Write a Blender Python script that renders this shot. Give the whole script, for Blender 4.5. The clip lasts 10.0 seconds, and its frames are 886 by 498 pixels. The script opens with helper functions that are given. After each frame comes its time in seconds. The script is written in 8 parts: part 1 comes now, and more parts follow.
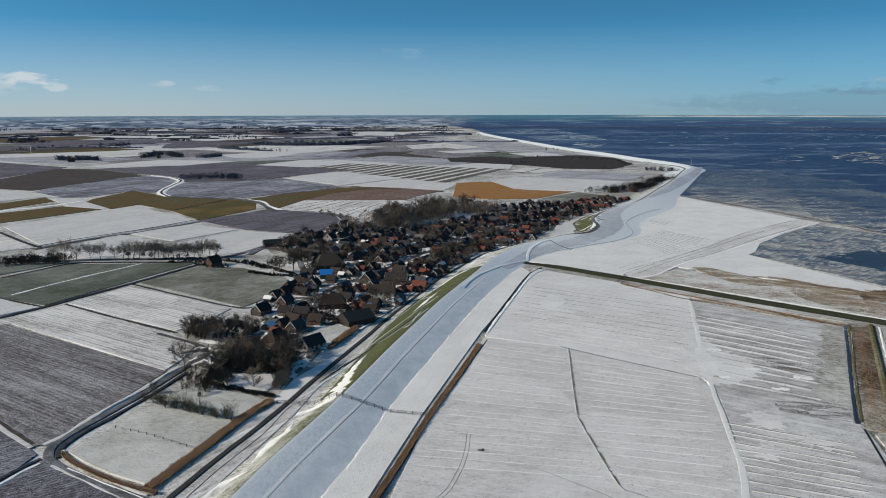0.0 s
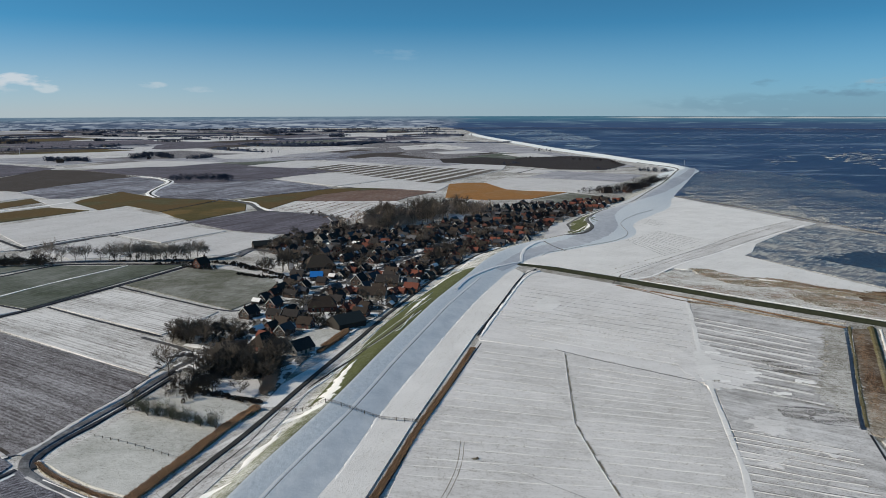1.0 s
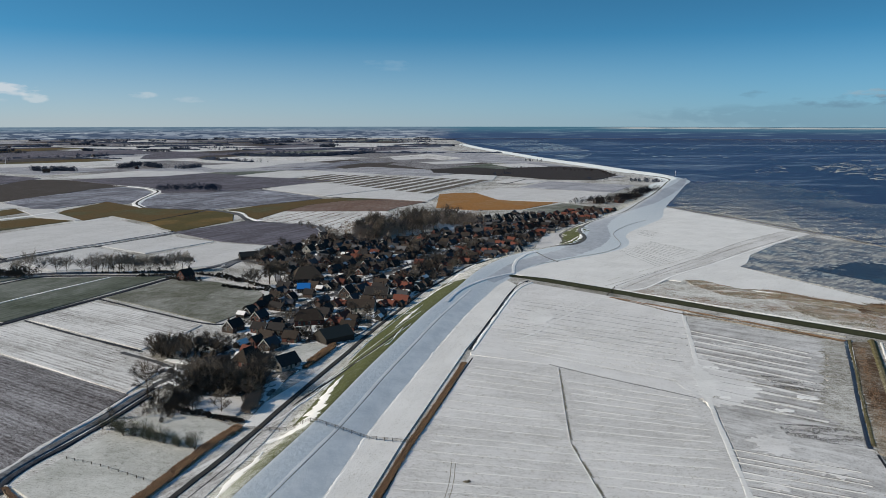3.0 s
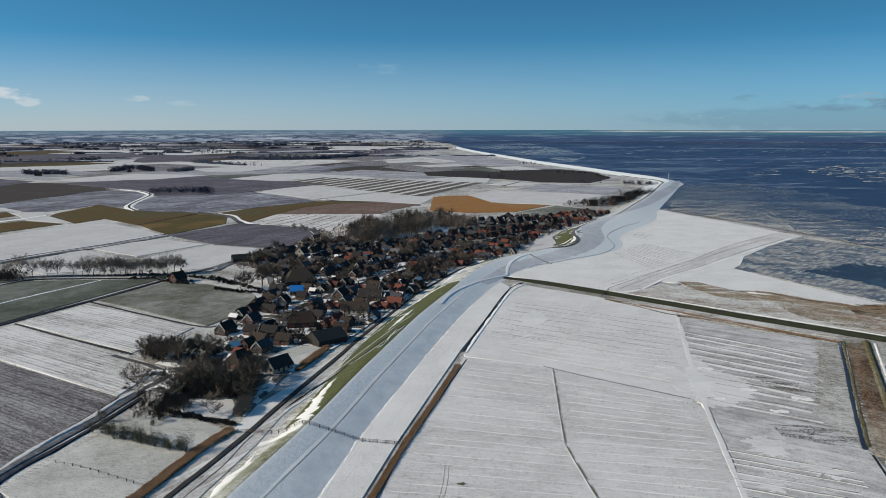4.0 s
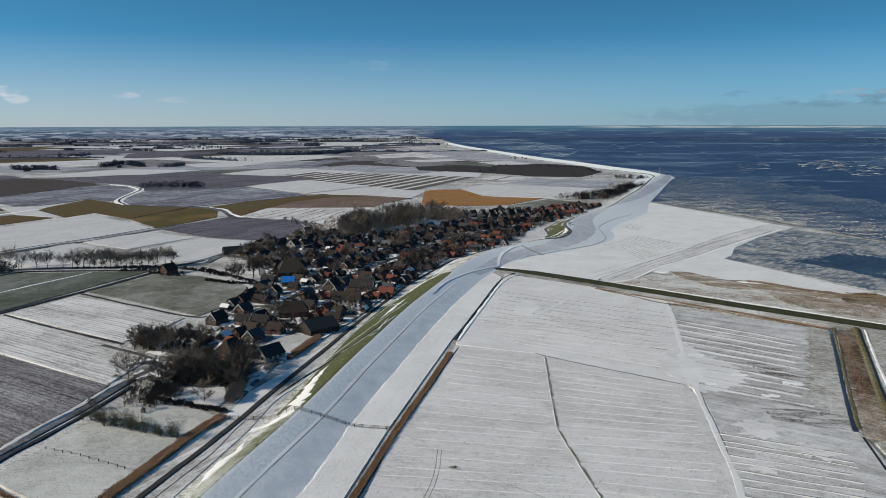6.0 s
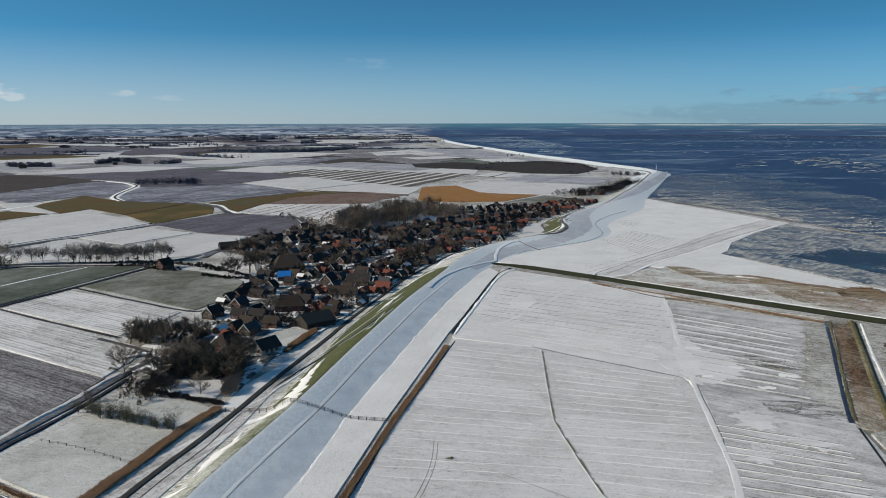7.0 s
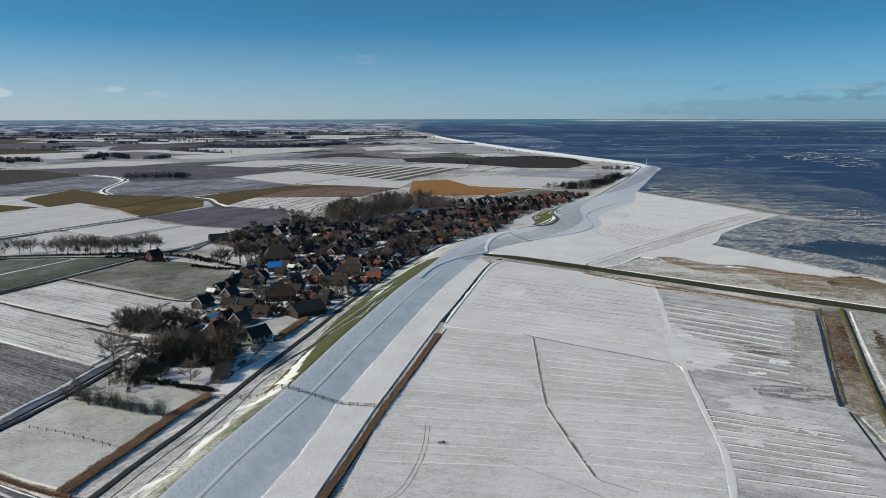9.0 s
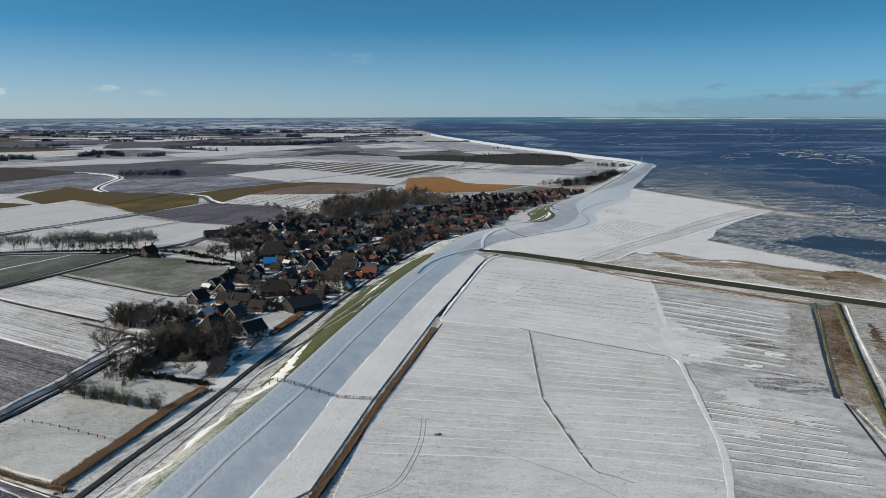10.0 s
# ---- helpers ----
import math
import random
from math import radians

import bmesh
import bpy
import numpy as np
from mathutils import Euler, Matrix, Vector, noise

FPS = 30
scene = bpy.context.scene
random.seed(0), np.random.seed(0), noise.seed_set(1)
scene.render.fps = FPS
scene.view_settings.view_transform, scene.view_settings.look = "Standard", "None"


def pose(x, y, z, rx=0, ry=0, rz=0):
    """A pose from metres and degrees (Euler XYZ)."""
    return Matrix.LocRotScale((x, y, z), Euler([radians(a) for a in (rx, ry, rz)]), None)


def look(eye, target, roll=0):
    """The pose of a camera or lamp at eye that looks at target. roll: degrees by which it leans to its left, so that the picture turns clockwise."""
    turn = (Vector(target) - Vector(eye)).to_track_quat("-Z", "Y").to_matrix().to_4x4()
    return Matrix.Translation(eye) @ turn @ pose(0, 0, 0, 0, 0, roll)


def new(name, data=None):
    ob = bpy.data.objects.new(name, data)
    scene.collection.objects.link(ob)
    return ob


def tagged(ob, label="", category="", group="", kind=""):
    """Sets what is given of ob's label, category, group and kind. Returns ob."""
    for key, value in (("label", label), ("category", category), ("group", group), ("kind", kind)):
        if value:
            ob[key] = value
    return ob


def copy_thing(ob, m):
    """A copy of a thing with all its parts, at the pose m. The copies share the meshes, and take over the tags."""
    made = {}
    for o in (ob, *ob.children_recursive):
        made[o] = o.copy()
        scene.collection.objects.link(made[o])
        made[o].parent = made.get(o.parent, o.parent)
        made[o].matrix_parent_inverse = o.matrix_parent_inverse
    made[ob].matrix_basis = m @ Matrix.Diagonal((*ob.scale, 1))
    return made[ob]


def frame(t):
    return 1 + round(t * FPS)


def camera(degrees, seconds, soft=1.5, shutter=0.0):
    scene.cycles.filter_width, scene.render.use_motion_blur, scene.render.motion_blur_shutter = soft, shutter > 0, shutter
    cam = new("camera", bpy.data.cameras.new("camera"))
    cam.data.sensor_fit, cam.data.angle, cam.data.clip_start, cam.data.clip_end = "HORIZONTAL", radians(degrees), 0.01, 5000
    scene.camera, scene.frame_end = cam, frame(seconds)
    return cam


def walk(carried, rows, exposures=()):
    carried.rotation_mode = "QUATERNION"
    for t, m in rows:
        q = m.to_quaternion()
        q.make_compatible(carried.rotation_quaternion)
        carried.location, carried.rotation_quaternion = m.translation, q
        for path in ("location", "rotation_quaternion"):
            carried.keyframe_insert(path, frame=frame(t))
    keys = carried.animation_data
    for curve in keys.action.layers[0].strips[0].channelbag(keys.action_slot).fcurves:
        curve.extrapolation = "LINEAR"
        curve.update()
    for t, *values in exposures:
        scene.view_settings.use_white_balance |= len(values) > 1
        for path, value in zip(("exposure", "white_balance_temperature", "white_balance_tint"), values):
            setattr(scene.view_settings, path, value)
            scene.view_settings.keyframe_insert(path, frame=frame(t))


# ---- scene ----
cam = camera(58.81, 10.0, soft=0.6)
PATH = [
    (0, (-0.25, -8.84, 100.95), (-1.53, 483.49, 13.67), -0.12),
    (0.5, (-0.34, -4.30, 100.15), (0.84, 488.06, 13.10), -0.08),
    (1, (-0.26, -0.17, 99.29), (3.18, 492.29, 12.87), -0.11),
    (1.5, (-0.24, 3.56, 98.66), (4.61, 496.28, 13.80), -0.10),
    (2, (-0.17, 6.49, 98.49), (6.31, 499.48, 15.31), -0.09),
    (2.5, (-0.11, 8.49, 98.37), (7.65, 501.73, 16.79), -0.04),
    (4, (0.20, 11.23, 97.05), (13.46, 504.96, 19.21), -0.03),
    (4.5, (0.22, 11.34, 96.21), (15.14, 505.04, 18.49), -0.07),
    (5, (0.36, 11.21, 95.35), (16.49, 504.75, 16.88), -0.09),
    (5.5, (0.25, 11.15, 94.44), (17.59, 504.51, 15.09), -0.12),
    (7, (0.29, 11.16, 91.39), (20.81, 504.09, 10.16), -0.10),
    (7.5, (0.11, 11.15, 90.53), (21.98, 503.91, 8.61), -0.09),
    (8, (0.09, 11.21, 89.63), (23.30, 503.81, 7.11), -0.06),
    (8.5, (0.18, 11.17, 88.76), (24.80, 503.60, 5.69), -0.10),
    (9, (0.14, 11.30, 87.86), (26.50, 503.58, 4.41), -0.09),
    (9.5, (0.24, 11.29, 86.97), (27.83, 503.42, 3.02), -0.11),
    (10, (-0.05, 11.36, 86.07), (29.19, 503.31, 1.64), -0.12),
]
walk(cam, [(t, look(eye, target, roll)) for t, eye, target, roll in PATH])

# ---- world, sun ----
SUN_ELEV, SUN_TO = 27.0, (-0.985, -0.17)      # the sun stands to the left, a little behind
world = bpy.data.worlds.new("winter_sky")
scene.world = world
world.use_nodes = True


def sky_nodes():
    t = world.node_tree
    n, l = t.nodes, t.links
    n.clear()
    out = n.new("ShaderNodeOutputWorld")
    bg = n.new("ShaderNodeBackground")
    bg.inputs["Strength"].default_value = 0.125
    co = n.new("ShaderNodeTexCoord")
    # deepens the blue quickly above the horizon, as cold dry air does
    mp = n.new("ShaderNodeMapping")
    mp.vector_type = "POINT"
    mp.inputs["Scale"].default_value = (1, 1, 3.2)
    mp.inputs["Location"].default_value = (0, 0, 0.12)
    sky = n.new("ShaderNodeTexSky")
    sky.sky_type = "NISHITA"
    sky.sun_disc = False
    sky.sun_elevation = radians(SUN_ELEV)
    sky.sun_rotation = math.atan2(SUN_TO[0], SUN_TO[1])
    sky.air_density, sky.dust_density, sky.ozone_density = 1.0, 0.6, 1.0
    l.new(co.outputs["Generated"], mp.inputs["Vector"])
    l.new(mp.outputs["Vector"], sky.inputs["Vector"])
    hs = n.new("ShaderNodeHueSaturation")
    hs.inputs["Saturation"].default_value = 1.15
    l.new(sky.outputs["Color"], hs.inputs["Color"])
    tn = n.new("ShaderNodeMix")
    tn.data_type, tn.blend_type = "RGBA", "MULTIPLY"
    tn.inputs[0].default_value = 1.0
    # deep blue low in the sky, paler overhead
    up = n.new("ShaderNodeSeparateXYZ")
    l.new(co.outputs["Generated"], up.inputs[0])
    ur = n.new("ShaderNodeMapRange")
    ur.inputs[1].default_value, ur.inputs[2].default_value = 0.24, 0.6
    l.new(up.outputs["Z"], ur.inputs[0])
    uc = n.new("ShaderNodeMix")
    uc.data_type = "RGBA"
    l.new(ur.outputs[0], uc.inputs[0])
    uc.inputs[6].default_value, uc.inputs[7].default_value = (0.49, 1.12, 1.15, 1), (0.60, 1.07, 1.10, 1)
    l.new(uc.outputs[2], tn.inputs[7])
    l.new(hs.outputs["Color"], tn.inputs[6])
    last = tn.outputs[2]
    # pale haze that thins out a few degrees above the horizon
    sz = n.new("ShaderNodeSeparateXYZ")
    l.new(co.outputs["Generated"], sz.inputs[0])
    hz = n.new("ShaderNodeMapRange")
    hz.inputs[1].default_value, hz.inputs[2].default_value = 0.0, 0.105
    hz.inputs[3].default_value, hz.inputs[4].default_value = 1.0, 0.0
    l.new(sz.outputs["Z"], hz.inputs[0])
    hp = n.new("ShaderNodeMath")
    hp.operation = "POWER"
    hp.inputs[1].default_value = 1.25
    l.new(hz.outputs[0], hp.inputs[0])
    hk = n.new("ShaderNodeMath")
    hk.operation = "MULTIPLY"
    hk.inputs[1].default_value = 0.92
    l.new(hp.outputs[0], hk.inputs[0])
    # the haze is whiter towards the sun, bluer over the sea
    hx = n.new("ShaderNodeMapRange")
    hx.inputs[1].default_value, hx.inputs[2].default_value = -0.40, 0.40
    l.new(sz.outputs["X"], hx.inputs[0])
    hc = n.new("ShaderNodeMix")
    hc.data_type = "RGBA"
    l.new(hx.outputs[0], hc.inputs[0])
    hc.inputs[6].default_value, hc.inputs[7].default_value = (3.45, 3.85, 4.1, 1), (1.85, 2.9, 3.65, 1)
    hm = n.new("ShaderNodeMix")
    hm.data_type = "RGBA"
    l.new(hk.outputs[0], hm.inputs[0])
    l.new(last, hm.inputs[6])
    l.new(hc.outputs[2], hm.inputs[7])
    last = hm.outputs[2]
    # thin winter clouds low over the horizon: direction, half width, half height, white
    sep = n.new("ShaderNodeSeparateXYZ")
    l.new(co.outputs["Generated"], sep.inputs[0])
    noi = n.new("ShaderNodeTexNoise")
    noi.inputs["Scale"].default_value, noi.inputs["Detail"].default_value = 44, 8
    st = n.new("ShaderNodeMapping")
    st.inputs["Scale"].default_value = (1, 1, 3.2)
    l.new(co.outputs["Generated"], st.inputs["Vector"])
    l.new(st.outputs["Vector"], noi.inputs["Vector"])

    def m(op, a, b=None, clamp=False):
        k = n.new("ShaderNodeMath")
        k.operation, k.use_clamp = op, clamp
        for i, v in enumerate((a, b)):
            if v is None:
                continue
            if isinstance(v, (int, float)):
                k.inputs[i].default_value = v
            else:
                l.new(v, k.inputs[i])
        return k.outputs[0]

    az = m("ARCTAN2", sep.outputs["X"], sep.outputs["Y"])
    for a0, aw, e0, ew, cut, col, amount in CLOUDS:
        da = m("DIVIDE", m("SUBTRACT", az, radians(a0)), radians(aw))
        de = m("DIVIDE", m("SUBTRACT", sep.outputs["Z"], radians(e0)), radians(ew))
        r2 = m("ADD", m("MULTIPLY", da, da), m("MULTIPLY", de, de))
        near = m("SUBTRACT", 1.0, r2, True)
        dens = m("MULTIPLY", m("SUBTRACT", m("ADD", noi.outputs["Fac"], m("MULTIPLY", near, 0.35)), cut), 5.0, True)
        f = m("MULTIPLY", m("MULTIPLY", dens, m("MULTIPLY", near, 2.0, True)), amount)
        mx = n.new("ShaderNodeMix")
        mx.data_type = "RGBA"
        l.new(f, mx.inputs[0])
        l.new(last, mx.inputs[6])
        mx.inputs[7].default_value = (*col, 1)
        last = mx.outputs[2]
    l.new(last, bg.inputs["Color"])
    l.new(bg.outputs[0], out.inputs[0])


CLOUDS = (
    (-27.6, 2.4, 2.0, 0.55, 0.62, (5.2, 5.5, 5.8), 0.75),
    (-25.9, 0.9, 1.55, 0.5, 0.62, (4.8, 5.3, 5.6), 0.6),
    (-30.5, 3.5, 1.5, 0.8, 0.62, (4.2, 4.8, 5.2), 0.5),
    (-19.6, 1.2, 1.75, 0.3, 0.68, (4.6, 5.1, 5.4), 0.45),
    (-16.5, 2.0, 1.5, 0.3, 0.7, (4.0, 4.7, 5.2), 0.35),
    (30.0, 17.0, 0.4, 1.0, 0.46, (1.2, 2.2, 2.95), 0.4),
    (28.5, 5.5, 1.25, 0.6, 0.72, (1.15, 2.1, 2.9), 0.6),
    (31.5, 4.0, 1.6, 0.7, 0.70, (1.2, 2.15, 2.95), 0.75),
    (29.8, 3.0, 1.8, 0.4, 0.76, (2.6, 3.5, 4.1), 0.6),
    (22.5, 1.6, 1.75, 0.4, 0.76, (1.2, 2.4, 3.3), 0.6),
    (-3.0, 3.0, 3.9, 0.6, 0.70, (2.2, 3.5, 4.6), 0.3),
)
sky_nodes()
sun = new("sun", bpy.data.lights.new("sun", "SUN"))
sun.data.energy, sun.data.angle, sun.data.color = 4.6, radians(0.5), (1.0, 0.90, 0.735)
sun.matrix_world = look((SUN_TO[0] * 300, SUN_TO[1] * 300, math.tan(radians(SUN_ELEV)) * 300), (0, 0, 0))
scene.view_settings.exposure = 0.0


# ---- materials ----
from mathutils import geometry


class Net:
    """Short hand for a node material."""

    def __init__(self, name):
        self.mat = bpy.data.materials.new(name)
        self.mat.use_nodes = True
        self.n, self.l = self.mat.node_tree.nodes, self.mat.node_tree.links
        self.bsdf = self.n["Principled BSDF"]
        self.co = self.n.new("ShaderNodeTexCoord").outputs["Object"]

    def put(self, socket, v):
        if isinstance(v, tuple) and len(v) == 3:
            v = (*v, 1) if socket.type == "RGBA" else v
        if isinstance(v, (int, float, tuple)):
            socket.default_value = v
        else:
            self.l.new(v, socket)

    def math(self, op, a, b=0.0, clamp=False):
        k = self.n.new("ShaderNodeMath")
        k.operation, k.use_clamp = op, clamp
        self.put(k.inputs[0], a), self.put(k.inputs[1], b)
        return k.outputs[0]

    def scaled(self, x, y, z=1.0, turn=0.0):
        k = self.n.new("ShaderNodeMapping")
        k.inputs["Scale"].default_value = (x, y, z)
        k.inputs["Rotation"].default_value = (0, 0, radians(turn))
        self.l.new(self.co, k.inputs["Vector"])
        return k.outputs[0]

    def noise(self, scale, detail=4.0, rough=0.55, vec=None, twist=0.0):
        k = self.n.new("ShaderNodeTexNoise")
        k.inputs["Scale"].default_value, k.inputs["Detail"].default_value = scale, detail
        k.inputs["Roughness"].default_value, k.inputs["Distortion"].default_value = rough, twist
        self.l.new(vec or self.co, k.inputs["Vector"])
        return k.outputs["Fac"]

    def ramp(self, f, lo, hi):
        k = self.n.new("ShaderNodeMapRange")
        k.interpolation_type = "SMOOTHSTEP"
        self.put(k.inputs[0], f)
        k.inputs[1].default_value, k.inputs[2].default_value = lo, hi
        return k.outputs[0]

    def mix(self, f, a, b):
        k = self.n.new("ShaderNodeMix")
        k.data_type = "RGBA"
        self.put(k.inputs[0], f), self.put(k.inputs[6], a), self.put(k.inputs[7], b)
        return k.outputs[2]

    def bump(self, h, distance, strength=1.0):
        k = self.n.new("ShaderNodeBump")
        k.inputs["Distance"].default_value, k.inputs["Strength"].default_value = distance, strength
        self.put(k.inputs["Height"], h)
        self.l.new(k.outputs[0], self.bsdf.inputs["Normal"])

    def done(self, color, rough=0.9, spec=0.2, metal=0.0):
        self.put(self.bsdf.inputs["Base Color"], color)
        self.put(self.bsdf.inputs["Roughness"], rough)
        self.put(self.bsdf.inputs["Metallic"], metal)
        self.put(self.bsdf.inputs["Specular IOR Level"], spec)
        return self.mat


def field_mat(name, under, over, cover, rows=0.0, row_gain=0.25, streak=0.3, grain=0.35, patch=0.4, tint=None, patches=0.0, relief=0.3):
    """Ground of one colour under a thin cover of another (snow, frost): patches, streaks along the rows, furrows and grain."""
    k = Net(name)
    big = k.noise(0.016, 5, 0.6, twist=0.4)
    mid = k.noise(0.11, 4, 0.6)
    fine = k.noise(1.1, 3, 0.7, k.scaled(0.45, 1.0))
    strk = k.noise(0.30, 3, 0.6, k.scaled(0.045, 1.0))
    f = k.math("MULTIPLY", k.math("SUBTRACT", big, 0.5), patch * 2)
    f = k.math("ADD", f, k.math("MULTIPLY", k.math("SUBTRACT", mid, 0.5), patch))
    f = k.math("ADD", f, k.math("MULTIPLY", k.math("SUBTRACT", strk, 0.5), streak * 2))
    dust = k.noise(2.7, 2, 0.6)
    f = k.math("ADD", f, k.math("MULTIPLY", k.math("SUBTRACT", fine, 0.5), grain * 1.6))
    f = k.math("ADD", f, k.math("MULTIPLY", k.math("SUBTRACT", dust, 0.5), grain * 1.6))
    # blades and clods that stand out of the cover
    f = k.math("SUBTRACT", f, k.math("MULTIPLY", k.ramp(k.noise(1.9, 2, 0.7), 0.57, 0.66), grain * 0.75))
    f = k.math("ADD", f, grain * 0.14)
    if rows:
        w = k.n.new("ShaderNodeTexWave")
        w.wave_type, w.bands_direction = "BANDS", "Y"
        w.inputs["Scale"].default_value = 0.314 / rows
        w.inputs["Distortion"].default_value, w.inputs["Detail"].default_value = 1.6, 2
        w.inputs["Detail Scale"].default_value = 0.3
        k.l.new(k.scaled(0.25, 1.0), w.inputs["Vector"])
        wave = k.math("SUBTRACT", w.outputs["Fac"], 0.5)
        gate = k.ramp(k.noise(0.05, 2), 0.35, 0.6)
        f = k.math("ADD", f, k.math("MULTIPLY", k.math("MULTIPLY", wave, gate), row_gain * 2))
    if patches:
        f = k.math("ADD", f, k.math("MULTIPLY", k.ramp(k.noise(0.13, 3, 0.6, twist=0.6), 0.52, 0.56), patches))
    f = k.math("ADD", f, cover, True)
    f = k.ramp(f, 0.12, 0.88)
    dark = tuple(c * 0.72 for c in under)
    low = k.mix(k.ramp(k.noise(0.35, 4), 0.3, 0.7), dark, under)
    if tint:
        low = k.mix(k.ramp(big, 0.42, 0.62), low, tint)
    hi = k.mix(k.ramp(k.noise(0.045, 4), 0.3, 0.7), tuple(c * 0.9 for c in over), over)
    k.bump(k.math("ADD", k.math("ADD", fine, dust), k.math("MULTIPLY", strk, streak * 2.5)), 0.3, relief)
    return k.done(k.mix(f, low, hi), 0.95, 0.1)


